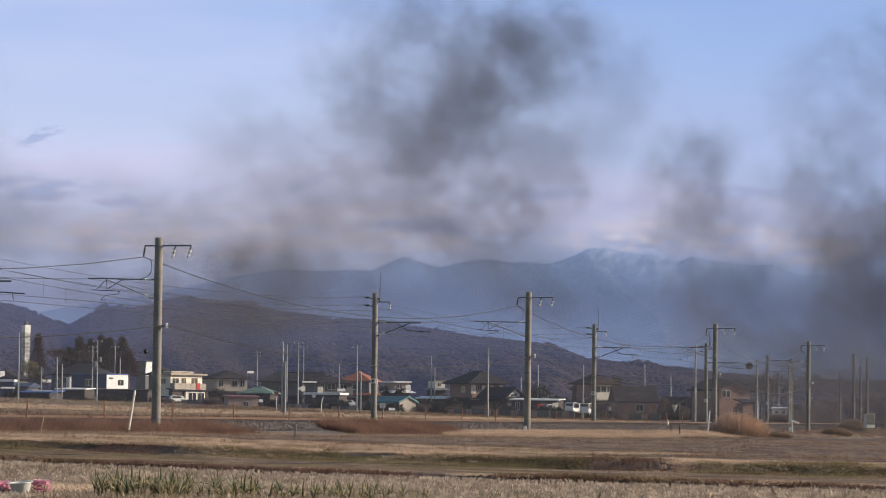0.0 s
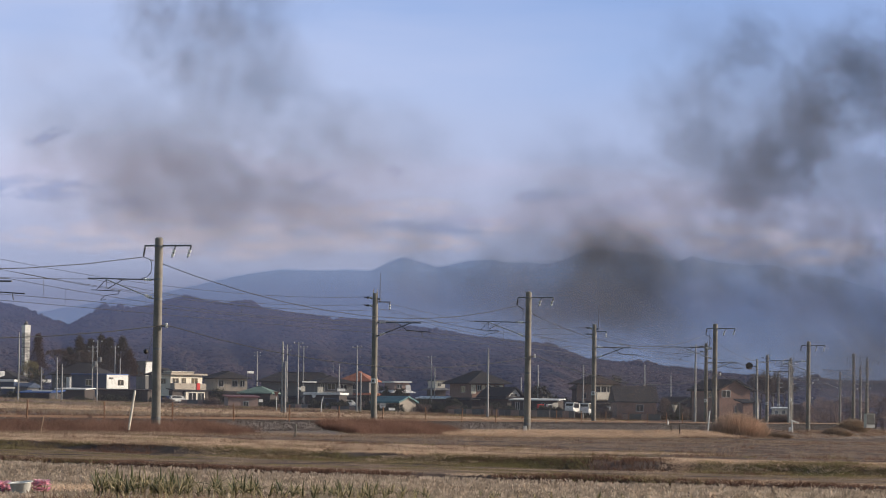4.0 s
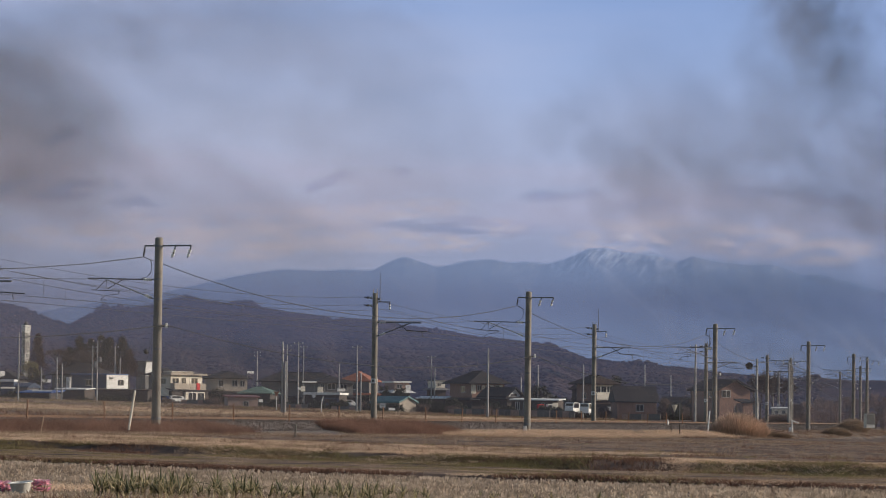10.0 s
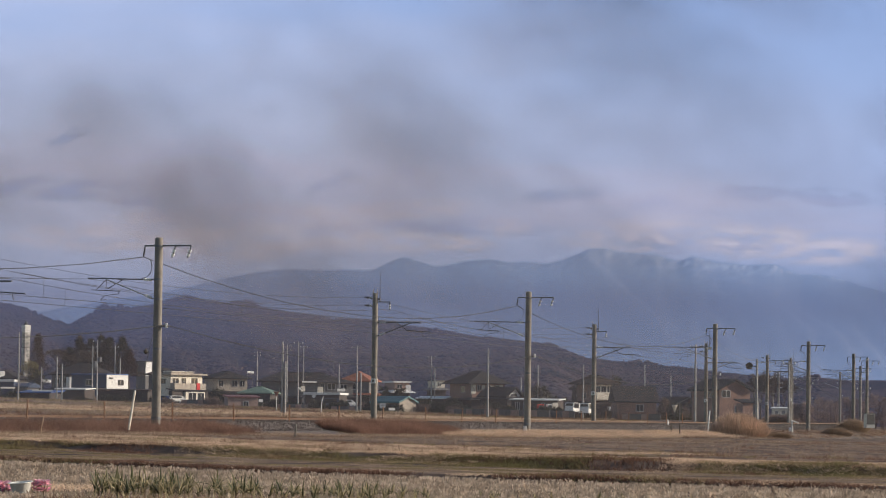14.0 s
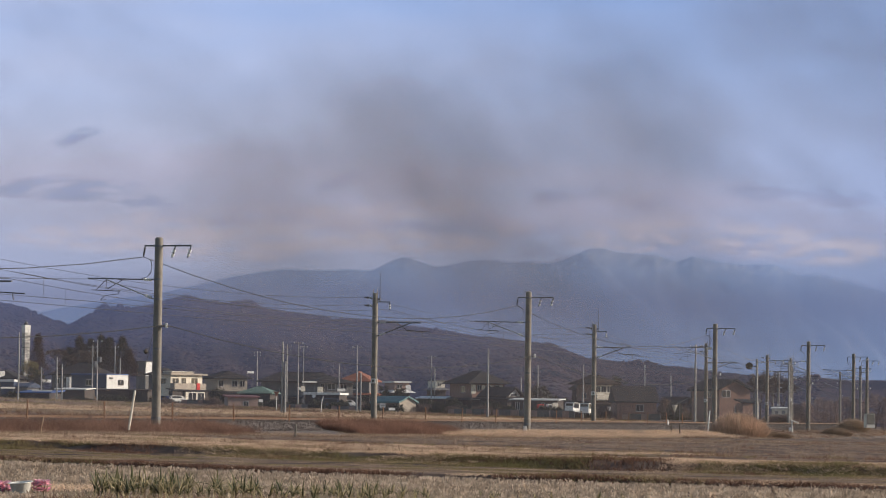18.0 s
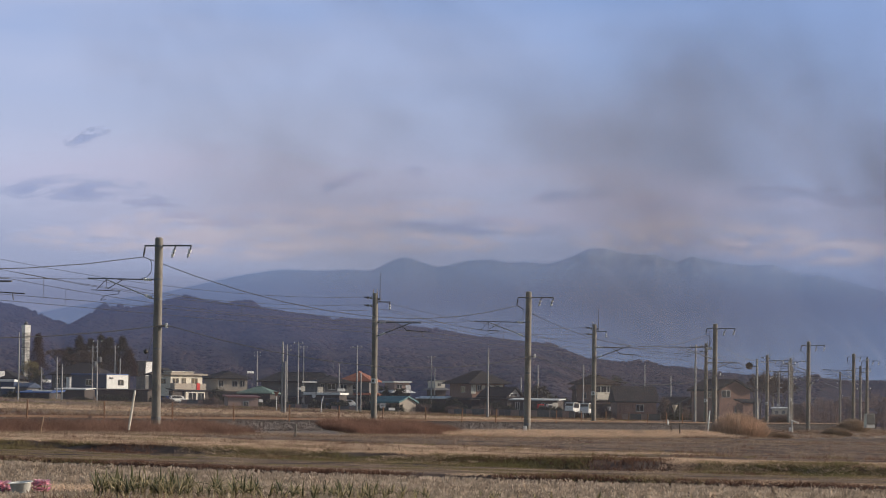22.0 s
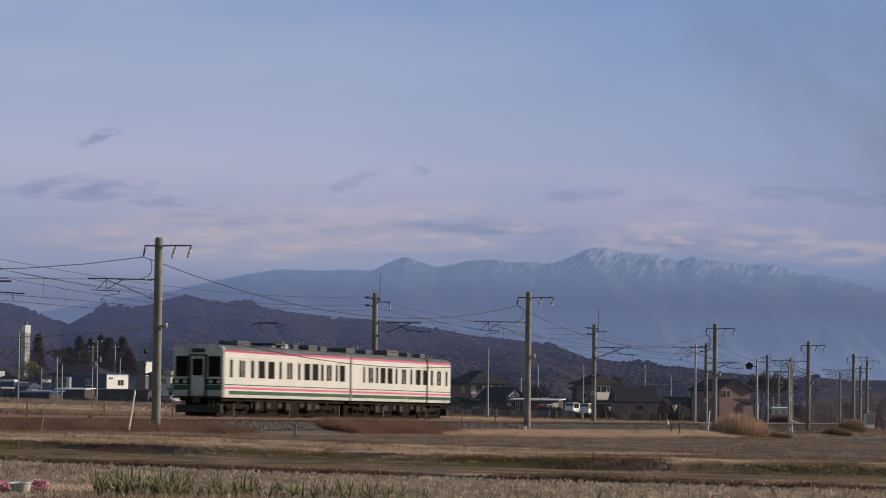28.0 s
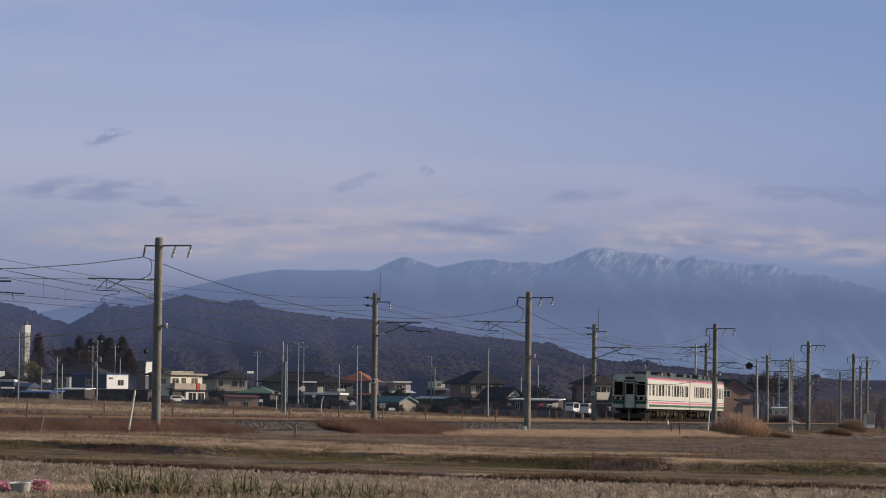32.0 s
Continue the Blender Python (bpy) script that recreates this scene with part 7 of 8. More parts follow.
gw = thing("garden_wall", "low pale concrete block garden wall", "wall", pose(31.18, 540, 1.62, 0, 0, -14), group="garden walls")
for k in range(6):
    part("block", boxm(-3 + 1.0 * k, -3 + 1.0 * k + 0.98, 0, 0.15, -3, 0.75), M_GREYW if k % 3 else M_PINKW, gw)
part("coping", boxm(-3, 3, -0.03, 0.18, 0.75, 0.82), M_GREYW, gw)
ant = thing("roof_antenna", "thin metal television aerial on a roof", "antenna", pose(-50.08, 682, 10.1, 0, 0, 30), group="roof aerials")
part("mast", rodm((0, 0, -1.5), (0, 0, 2.2), 0.025, seg=6), M_STEEL, ant)
part("boom", rodm((-0.6, 0, 2.1), (0.6, 0, 2.1), 0.02, seg=6), M_STEEL, ant)
for k in range(5):
    part("element", rodm((-0.5 + 0.25 * k, -0.35, 2.1), (-0.5 + 0.25 * k, 0.35, 2.1), 0.012, seg=5), M_STEEL, ant)
ant = thing("roof_antenna", "thin metal television aerial on a roof", "antenna", pose(-40.8, 694, 10.27, 0, 0, 30), group="roof aerials")
part("mast", rodm((0, 0, -1.5), (0, 0, 2.4), 0.025, seg=6), M_STEEL, ant)
part("boom", rodm((-0.6, 0, 2.3), (0.6, 0, 2.3), 0.02, seg=6), M_STEEL, ant)
for k in range(5):
    part("element", rodm((-0.5 + 0.25 * k, -0.35, 2.3), (-0.5 + 0.25 * k, 0.35, 2.3), 0.012, seg=5), M_STEEL, ant)
ant = thing("roof_antenna", "thin metal television aerial on a roof", "antenna", pose(-33.04, 722, 10.74, 0, 0, 30), group="roof aerials")
part("mast", rodm((0, 0, -1.5), (0, 0, 2.4), 0.025, seg=6), M_STEEL, ant)
part("boom", rodm((-0.6, 0, 2.3), (0.6, 0, 2.3), 0.02, seg=6), M_STEEL, ant)
for k in range(5):
    part("element", rodm((-0.5 + 0.25 * k, -0.35, 2.3), (-0.5 + 0.25 * k, 0.35, 2.3), 0.012, seg=5), M_STEEL, ant)
ant = thing("roof_antenna", "thin metal television aerial on a roof", "antenna", pose(-20.97, 674, 9.82, 0, 0, 30), group="roof aerials")
part("mast", rodm((0, 0, -1.5), (0, 0, 2.2), 0.025, seg=6), M_STEEL, ant)
part("boom", rodm((-0.6, 0, 2.1), (0.6, 0, 2.1), 0.02, seg=6), M_STEEL, ant)
for k in range(5):
    part("element", rodm((-0.5 + 0.25 * k, -0.35, 2.1), (-0.5 + 0.25 * k, 0.35, 2.1), 0.012, seg=5), M_STEEL, ant)
ant = thing("roof_antenna", "thin metal television aerial on a roof", "antenna", pose(6.7, 645, 10.13, 0, 0, 30), group="roof aerials")
part("mast", rodm((0, 0, -1.5), (0, 0, 2.4), 0.025, seg=6), M_STEEL, ant)
part("boom", rodm((-0.6, 0, 2.3), (0.6, 0, 2.3), 0.02, seg=6), M_STEEL, ant)
for k in range(5):
    part("element", rodm((-0.5 + 0.25 * k, -0.35, 2.3), (-0.5 + 0.25 * k, 0.35, 2.3), 0.012, seg=5), M_STEEL, ant)
ant = thing("roof_antenna", "thin metal television aerial on a roof", "antenna", pose(26.83, 662, 9.44, 0, 0, 30), group="roof aerials")
part("mast", rodm((0, 0, -1.5), (0, 0, 2.2), 0.025, seg=6), M_STEEL, ant)
part("boom", rodm((-0.6, 0, 2.1), (0.6, 0, 2.1), 0.02, seg=6), M_STEEL, ant)
for k in range(5):
    part("element", rodm((-0.5 + 0.25 * k, -0.35, 2.1), (-0.5 + 0.25 * k, 0.35, 2.1), 0.012, seg=5), M_STEEL, ant)
ant = thing("roof_antenna", "thin metal television aerial on a roof", "antenna", pose(-72.45, 694, 11.32, 0, 0, 30), group="roof aerials")
part("mast", rodm((0, 0, -1.5), (0, 0, 2.2), 0.025, seg=6), M_STEEL, ant)
part("boom", rodm((-0.6, 0, 2.1), (0.6, 0, 2.1), 0.02, seg=6), M_STEEL, ant)
for k in range(5):
    part("element", rodm((-0.5 + 0.25 * k, -0.35, 2.1), (-0.5 + 0.25 * k, 0.35, 2.1), 0.012, seg=5), M_STEEL, ant)
bx_ = thing("sun_screen", "white balcony screen catching the sun", "balcony", pose(-6.37, 672, 6.6, 0, 0, 20))
part("panel", boxm(-0.52, 0.52, 0, 0.12, 0, 0.99, bevel=0.01), M_WHITE, bx_)
for x in (-0.42, 0.42):
    part("post", rodm((x, 0.16, -3.0), (x, 0.16, 0.89), 0.04, seg=6), M_STEEL, bx_)
bx_ = thing("awning", "white awning edge over a porch", "awning", pose(-26.46, 655, 6.32, 0, 0, 20))
part("panel", boxm(-0.74, 0.74, 0, 0.12, 0, 0.43, bevel=0.01), M_WHITE, bx_)
for x in (-0.59, 0.59):
    part("post", rodm((x, 0.16, -3.0), (x, 0.16, 0.38), 0.04, seg=6), M_STEEL, bx_)
bx_ = thing("awning", "white awning edge over a garden door", "awning", pose(-18.83, 655, 6.1, 0, 0, 20))
part("panel", boxm(-0.79, 0.79, 0, 0.12, 0, 0.53, bevel=0.01), M_WHITE, bx_)
for x in (-0.64, 0.64):
    part("post", rodm((x, 0.16, -3.0), (x, 0.16, 0.48), 0.04, seg=6), M_STEEL, bx_)
bx_ = thing("lintel", "white balcony lintel on posts", "balcony", pose(-24.88, 655, 7.67, 0, 0, 20))
part("panel", boxm(-1.42, 1.42, 0, 0.12, 0, 0.27, bevel=0.01), M_WHITE, bx_)
for x in (-1.14, 1.14):
    part("post", rodm((x, 0.16, -3.0), (x, 0.16, 0.24), 0.04, seg=6), M_STEEL, bx_)
bx_ = thing("balcony_screen", "pale balcony screen on posts", "balcony", pose(-25.91, 652, 5.98, 0, 0, 20))
part("panel", boxm(-0.4, 0.4, 0, 0.12, 0, 0.96, bevel=0.01), M_CREAM, bx_)
for x in (-0.32, 0.32):
    part("post", rodm((x, 0.16, -3.0), (x, 0.16, 0.86), 0.04, seg=6), M_STEEL, bx_)
bx_ = thing("balcony_screen", "pale balcony screen on posts", "balcony", pose(-22.67, 652, 5.81, 0, 0, 20))
part("panel", boxm(-0.57, 0.57, 0, 0.12, 0, 1.06, bevel=0.01), M_CREAM, bx_)
for x in (-0.45, 0.45):
    part("post", rodm((x, 0.16, -3.0), (x, 0.16, 0.96), 0.04, seg=6), M_STEEL, bx_)
bx_ = thing("storage_box", "low white storage box beside a shed", "box", pose(-7.9, 560, 2.5, 0, 0, 20))
part("panel", boxm(-0.53, 0.53, 0, 0.12, 0, 0.41, bevel=0.01), M_WHITE, bx_)
bx_ = thing("sign_board", "small white sign board under a shed roof", "sign", pose(-28.64, 552, 3.52, 0, 0, 20))
part("panel", boxm(-0.33, 0.33, 0, 0.12, 0, 0.45, bevel=0.01), M_WHITE, bx_)
for x in (-0.27, 0.27):
    part("post", rodm((x, 0.16, -3.0), (x, 0.16, 0.4), 0.04, seg=6), M_STEEL, bx_)
bx_ = thing("shutter_panel", "cream rain shutter box beside a window", "shutter", pose(5.96, 638.72, 5.89, 0, 0, 24))
part("panel", boxm(-0.46, 0.46, 0, 0.12, 0, 1.66, bevel=0.01), M_CREAM, bx_)
bx_ = thing("shutter_panel", "cream rain shutter box beside a window", "shutter", pose(7.83, 639.55, 6.64, 0, 0, 24))
part("panel", boxm(-0.34, 0.34, 0, 0.12, 0, 0.83, bevel=0.01), M_CREAM, bx_)
bx_ = thing("shutter_panel", "cream rain shutter box beside a window", "shutter", pose(9.4, 640.25, 6.67, 0, 0, 24))
part("panel", boxm(-0.34, 0.34, 0, 0.12, 0, 0.83, bevel=0.01), M_CREAM, bx_)
bx_ = thing("shutter_panel", "cream rain shutter box beside a window", "shutter", pose(11.08, 640.99, 6.7, 0, 0, 24))
part("panel", boxm(-0.34, 0.34, 0, 0.12, 0, 0.84, bevel=0.01), M_CREAM, bx_)
bx_ = thing("storage_tank", "long white storage tank behind low sheds", "tank", pose(-76.2, 670, 7.2, 0, 0, 30))
part("panel", boxm(-1.01, 1.01, 0, 0.12, 0, 0.55, bevel=0.01), M_WHITE, bx_)
for x in (-0.81, 0.81):
    part("post", rodm((x, 0.16, -3.0), (x, 0.16, 0.49), 0.04, seg=6), M_STEEL, bx_)
bx_ = thing("porch_screen", "white porch screen beside a workshop", "screen", pose(-81.18, 640, 7.46, 0, 0, 30))
part("panel", boxm(-0.78, 0.78, 0, 0.12, 0, 1.46, bevel=0.01), M_WHITE, bx_)
for x in (-0.63, 0.63):
    part("post", rodm((x, 0.16, -3.0), (x, 0.16, 1.31), 0.04, seg=6), M_STEEL, bx_)
bx_ = thing("awning", "white awning edge on a low workshop", "awning", pose(-73.61, 590, 5.39, 0, 0, 20))
part("panel", boxm(-1.23, 1.23, 0, 0.12, 0, 0.29, bevel=0.01), M_WHITE, bx_)
for x in (-0.98, 0.98):
    part("post", rodm((x, 0.16, -3.0), (x, 0.16, 0.26), 0.04, seg=6), M_STEEL, bx_)
bx_ = thing("awning", "white sheet edge on a low blue shed", "awning", pose(-63.89, 556, 4.83, 0, 0, 10))
part("panel", boxm(-1.61, 1.61, 0, 0.12, 0, 0.23, bevel=0.01), M_WHITE, bx_)
for x in (-1.29, 1.29):
    part("post", rodm((x, 0.16, -3.0), (x, 0.16, 0.2), 0.04, seg=6), M_STEEL, bx_)
bx_ = thing("rooftop_heater", "white water heater on a roof", "heater", pose(-37.59, 684, 9.62, 0, 0, 30))
part("panel", boxm(-0.71, 0.71, 0, 0.12, 0, 0.45, bevel=0.01), M_WHITE, bx_)
for x in (-0.57, 0.57):
    part("post", rodm((x, 0.16, -3.0), (x, 0.16, 0.4), 0.04, seg=6), M_STEEL, bx_)
bx_ = thing("white_door", "white door standing in a dark porch", "door", pose(29.07, 600, 2.62, 0, 0, 20))
part("panel", boxm(-0.31, 0.31, 0, 0.12, 0, 1.07, bevel=0.01), M_WHITE, bx_)
bx_ = thing("fence_panel", "pale fence panel by a shop", "fence", pose(19.65, 596, 3.17, 0, 0, 20))
part("panel", boxm(-0.52, 0.52, 0, 0.12, 0, 1.07, bevel=0.01), M_CREAM, bx_)
for x in (-0.41, 0.41):
    part("post", rodm((x, 0.16, -3.0), (x, 0.16, 0.96), 0.04, seg=6), M_STEEL, bx_)
bx_ = thing("pale_post_board", "yellowish board leaning by a carport", "board", pose(-60.61, 590, 3.26, 0, 0, 20))
part("panel", boxm(-0.2, 0.2, 0, 0.12, 0, 0.86, bevel=0.01), M_STRAW, bx_)
bx_ = thing("pale_post_board", "yellowish board leaning by a carport", "board", pose(-58.83, 590, 3.28, 0, 0, 20))
part("panel", boxm(-0.15, 0.15, 0, 0.12, 0, 0.96, bevel=0.01), M_STRAW, bx_)
bx_ = thing("corner_panel", "white corner wall panel catching the sun", "wall panel", pose(-72.18, 680, 6.46, 0, 0, 20))
part("panel", boxm(-0.29, 0.29, 0, 0.12, 0, 2.1, bevel=0.01), M_WHITE, bx_)
for x in (-0.24, 0.24):
    part("post", rodm((x, 0.16, -3.0), (x, 0.16, 1.89), 0.04, seg=6), M_STEEL, bx_)
hopper = thing("hanging_funnel", "white triangular funnel hung from a bent pipe", "funnel", pose(28.26, 420, 3.37))
part("cone", lathe(bmesh.new(), [(0.02, -0.85), (0.38, 0.0), (0.36, 0.02), (0, 0.02)], seg=14), M_CREAM, hopper)
part("arm", rodm((0.2, 0, 0.1), (1.9, 0, 0.95), 0.035), M_STEEL, hopper)
part("post", rodm((0.62, 0, -3.0), (0.62, 0, 0.3), 0.05), M_STEEL, hopper)


# ---------------------------------------------------------------- clouds and smoke
def veil_mat(name, colour, density, soft, scale, glow=False, squash=1.0, cover=(0.3, 0.72), fringe=0.7, wide=1.0):
    """Thin airborne stuff: fades out from its middle, torn by turbulence."""
    m, n, l = nodes_of(name)
    n.remove(n["Principled BSDF"])
    tc, info = n.new("ShaderNodeTexCoord"), n.new("ShaderNodeObjectInfo")
    off = n.new("ShaderNodeVectorMath")
    off.operation = "MULTIPLY_ADD"
    comb = n.new("ShaderNodeCombineXYZ")
    for i, f in enumerate((37.0, 11.0, 23.0)):
        k = n.new("ShaderNodeMath")
        k.operation = "MULTIPLY"
        k.inputs[1].default_value = f
        l.new(info.outputs["Random"], k.inputs[0])
        l.new(k.outputs[0], comb.inputs[i])
    off.inputs[1].default_value = (wide, 0.5, squash)
    l.new(tc.outputs["Object"], off.inputs[0])
    l.new(comb.outputs[0], off.inputs[2])
    tx = n.new("ShaderNodeTexNoise")
    tx.inputs["Scale"].default_value, tx.inputs["Detail"].default_value = scale, 8
    tx.inputs["Roughness"].default_value = 0.52
    tx.inputs["Distortion"].default_value = 0.12
    l.new(off.outputs[0], tx.inputs["Vector"])
    flat = n.new("ShaderNodeVectorMath")
    flat.operation = "MULTIPLY"
    flat.inputs[1].default_value = (1, 0, 1)
    l.new(tc.outputs["Object"], flat.inputs[0])
    ln = n.new("ShaderNodeVectorMath")
    ln.operation = "LENGTH"
    l.new(flat.outputs[0], ln.inputs[0])
    # turbulence also frays the outline
    fray = n.new("ShaderNodeMath")
    fray.operation = "MULTIPLY_ADD"
    fray.inputs[1].default_value = -fringe
    l.new(tx.outputs[0], fray.inputs[0])
    l.new(ln.outputs["Value"], fray.inputs[2])
    edge = n.new("ShaderNodeMapRange")
    edge.interpolation_type = "SMOOTHERSTEP"
    edge.inputs[1].default_value, edge.inputs[2].default_value = 0.62, 0.62 - soft
    l.new(fray.outputs[0], edge.inputs[0])
    rim = n.new("ShaderNodeMapRange")
    rim.interpolation_type = "SMOOTHSTEP"
    rim.inputs[1].default_value, rim.inputs[2].default_value = 0.98, 0.3
    l.new(ln.outputs["Value"], rim.inputs[0])
    body = n.new("ShaderNodeMapRange")
    body.interpolation_type = "SMOOTHSTEP"
    body.inputs[1].default_value, body.inputs[2].default_value = cover
    body.inputs[3].default_value = 0.12
    l.new(tx.outputs[0], body.inputs[0])
    a = n.new("ShaderNodeMath")
    a.operation = "MULTIPLY"
    l.new(edge.outputs[0], a.inputs[0])
    l.new(rim.outputs[0], a.inputs[1])
    b = n.new("ShaderNodeMath")
    b.operation = "MULTIPLY"
    l.new(a.outputs[0], b.inputs[0])
    l.new(body.outputs[0], b.inputs[1])
    c = n.new("ShaderNodeMath")
    c.operation = "MULTIPLY"
    c.inputs[1].default_value = density
    l.new(b.outputs[0], c.inputs[0])
    tr, mix = n.new("ShaderNodeBsdfTransparent"), n.new("ShaderNodeMixShader")
    if glow:
        sh = n.new("ShaderNodeEmission")
        sh.inputs[0].default_value = (*colour, 1)
        surf = sh.outputs[0]
    else:
        sh, tl, ms = n.new("ShaderNodeBsdfDiffuse"), n.new("ShaderNodeBsdfTranslucent"), n.new("ShaderNodeMixShader")
        sh.inputs[0].default_value = tl.inputs[0].default_value = (*colour, 1)
        l.new(sh.outputs[0], ms.inputs[1])
        l.new(tl.outputs[0], ms.inputs[2])
        surf = ms.outputs[0]
    l.new(c.outputs[0], mix.inputs[0])
    l.new(tr.outputs[0], mix.inputs[1])
    l.new(surf, mix.inputs[2])
    l.new(mix.outputs[0], n["Material Output"].inputs[0])
    return m


def ball_mesh(name, material):
    bm = bmesh.new()
    bmesh.ops.create_icosphere(bm, subdivisions=3, radius=1.0)
    bmesh.ops.delete(bm, geom=[v for v in bm.verts if v.co.y > 0.15], context="VERTS")
    me = bpy.data.meshes.new(name)
    bm.to_mesh(me)
    bm.free()
    me.shade_smooth()
    me.materials.append(material)
    return me


SMOKE = {
    "black": ball_mesh("dense_smoke", veil_mat("dense_black_smoke", (0.12, 0.11, 0.107), 0.47, 0.85, 2.0, cover=(0.24, 0.68))),
    "grey": ball_mesh("grey_smoke", veil_mat("thinning_grey_smoke", (0.22, 0.198, 0.19), 0.43, 0.85, 2.1, cover=(0.25, 0.68))),
    "veil": ball_mesh("thin_smoke", veil_mat("thin_smoke_veil", (0.25, 0.228, 0.224), 0.28, 0.9, 2.0, cover=(0.26, 0.70))),
    "soft": ball_mesh("soft_smoke", veil_mat("soft_brown_smoke", (0.25, 0.208, 0.182), 0.275, 0.95, 1.6, cover=(0.18, 0.74))),
    "mist": ball_mesh("smoke_mist", veil_mat("faint_brown_smoke", (0.385, 0.287, 0.225), 0.215, 0.95, 1.4, cover=(0.16, 0.76))),
    "haze": ball_mesh("smoke_haze", veil_mat("even_smoke_haze", (0.44, 0.36, 0.30), 0.125, 0.9, 0.7, cover=(0.05, 0.5), fringe=0.3)),
    # dark film whose colour imitates the shade that smoke casts on the ground
    "low": ball_mesh("ground_shade_film", veil_mat("smoke_shade_film", (0.15, 0.135, 0.13), 0.09, 0.9, 0.7, cover=(0.05, 0.5), fringe=0.3)),
    "blue": ball_mesh("blue_smoke", veil_mat("thin_blue_smoke", (0.22, 0.29, 0.44), 0.30, 0.95, 1.0, cover=(0.25, 0.7))),
}
CLOUD = {
    "dark": ball_mesh("dark_cloud", veil_mat("grey_blue_cloud", (0.25, 0.30, 0.48), 0.8, 0.55, 1.5, True, cover=(0.40, 0.60), fringe=1.4, wide=1.5)),
    "bright": ball_mesh("bright_cloud", veil_mat("sunlit_cream_cloud", (0.60, 0.54, 0.60), 0.68, 0.9, 2.6, True, cover=(0.36, 0.64), fringe=1.3, wide=1.3)),
    "pale": ball_mesh("pale_cloud", veil_mat("pale_violet_cloud", (0.46, 0.45, 0.60), 0.55, 0.8, 1.3, True, cover=(0.34, 0.68), fringe=1.2, wide=1.4)),
}
moving = []


def spot(b, e, dist):
    return b * dist / 1000, dist, EYE.z + e * dist / 1000


def cloud(kind, b, e, wide, high, speed, label, tilt=0.0):
    """A cloud at a bearing and elevation in thousandths, drifting by speed thousandths a second."""
    dist = 4560.0 + 8 * len(moving)
    ob = new("cloud", CLOUD[kind])
    ob.scale = (1.35 * wide * dist / 1000, 18, 1.35 * high * dist / 1000)
    tagged(ob, label, "cloud", "drifting clouds")
    moving.append((ob, [(t, pose(*spot(b + speed * t, e, dist), 0, tilt, 0)) for t in (0.0, 8.0, 16.0, 24.0, 32.0)]))


def plume(label, dist, rows, puffs):
    """Drifting smoke. rows: (t, bearing, elevation); puffs: kind, offset, half width and height, in thousandths, and its own drift in thousandths a second from t0 on."""
    k = dist / 1000
    t = thing("smoke_plume", label, "smoke", group="drifting smoke")
    moving.append((t, [(tt, pose(*spot(b, e, dist))) for tt, b, e in rows]))
    for i, (kind, dx, dz, w, h, vx, vz) in enumerate(puffs):
        ob = new("smoke_puff", SMOKE[kind])
        ob.parent = t
        ob.scale = (w * k, 0.45 * min(w, h) * k + 2, h * k)
        y = (i * 7.3) % 24 - 12
        t0 = rows[1][0]
        moving.append((ob, [(tt, pose(dx * k + vx * k * (tt - t0), y, dz * k + vz * k * (tt - t0), 0, 3 * i + 1.2 * (tt - t0), 0)) for tt in (0.0, 16.0, 32.0)]))


cloud("dark", -117.01, 79.14, 6.84, 2.28, 0.619, "small dark grey-blue cloudlet", -18)
cloud("dark", -119.99, 64.05, 21.17, 3.91, 0.521, "long grey-blue cloud streak", -3)
cloud("pale", -87.37, 65.29, 84.69, 14.66, 0.423, "broad pale violet cloud bank", 0)
cloud("pale", 18.75, 61.78, 100.98, 11.4, 0.326, "broad pale violet cloud bank", 0)
cloud("bright", -53.73, 53.47, 37.46, 7.17, 0.326, "cream sunlit cloud bank near the horizon", 0)
cloud("bright", -36.67, 57.78, 17.92, 3.58, 0.326, "cream sunlit cloud puff", 0)
cloud("bright", 13.13, 54.68, 7.82, 2.93, 0.326, "small bright cream cloud", 0)
cloud("bright", 0.96, 49.78, 11.4, 2.61, 0.326, "thin bright cream cloud", 0)
cloud("bright", 48.23, 51.54, 19.54, 4.23, 0.326, "cream cloud over the summits", 0)
cloud("bright", 85.75, 51.55, 21.17, 5.21, 0.358, "cream cloud over the summits", 0)
cloud("bright", -87.18, 53.85, 26.06, 4.89, 0.326, "cream sunlit cloud bank", 0)
cloud("dark", 5.79, 54.74, 19.54, 2.93, 0.326, "soft grey-blue cloud under a bright one", 0)
cloud("dark", 30.15, 64.22, 11.4, 2.28, 0.375, "small grey-blue cloud streak", -4)
cloud("dark", 82.36, 65.06, 14.66, 2.61, 0.521, "long grey-blue streak of cloud", 2)
cloud("dark", 104.4, 64.54, 11.4, 2.61, 0.521, "small grey-blue cloud streak", 4)
cloud("dark", 54.64, 62.58, 9.77, 2.28, 0.423, "small grey-blue cloud streak", -6)
cloud("dark", -36.81, 67.26, 8.96, 1.95, 0.391, "faint grey-blue streak of cloud", -20)
cloud("dark", -15.64, 70.65, 2.61, 1.47, 0.326, "tiny faint wisp of grey vapour cloud", 0)
cloud("dark", -92.19, 60.81, 9.77, 1.95, 0.391, "faint grey-blue streak of cloud", 0)
cloud("bright", -106.68, 50.33, 26.06, 4.23, 0.293, "pale cream cloud low on the horizon", 0)
cloud("bright", -70.0, 47.5, 34.0, 4.2, 0.3, "pale cream cloud low on the horizon", 0)
cloud("bright", -20.0, 50.5, 26.0, 3.8, 0.3, "cream cloud low over the mountains", 0)
cloud("bright", 62.0, 55.5, 24.0, 3.6, 0.34, "thin cream cloud over the summits", 2)
cloud("bright", -14.0, 59.5, 20.0, 3.2, 0.34, "small thin pink-cream cloud", -3)
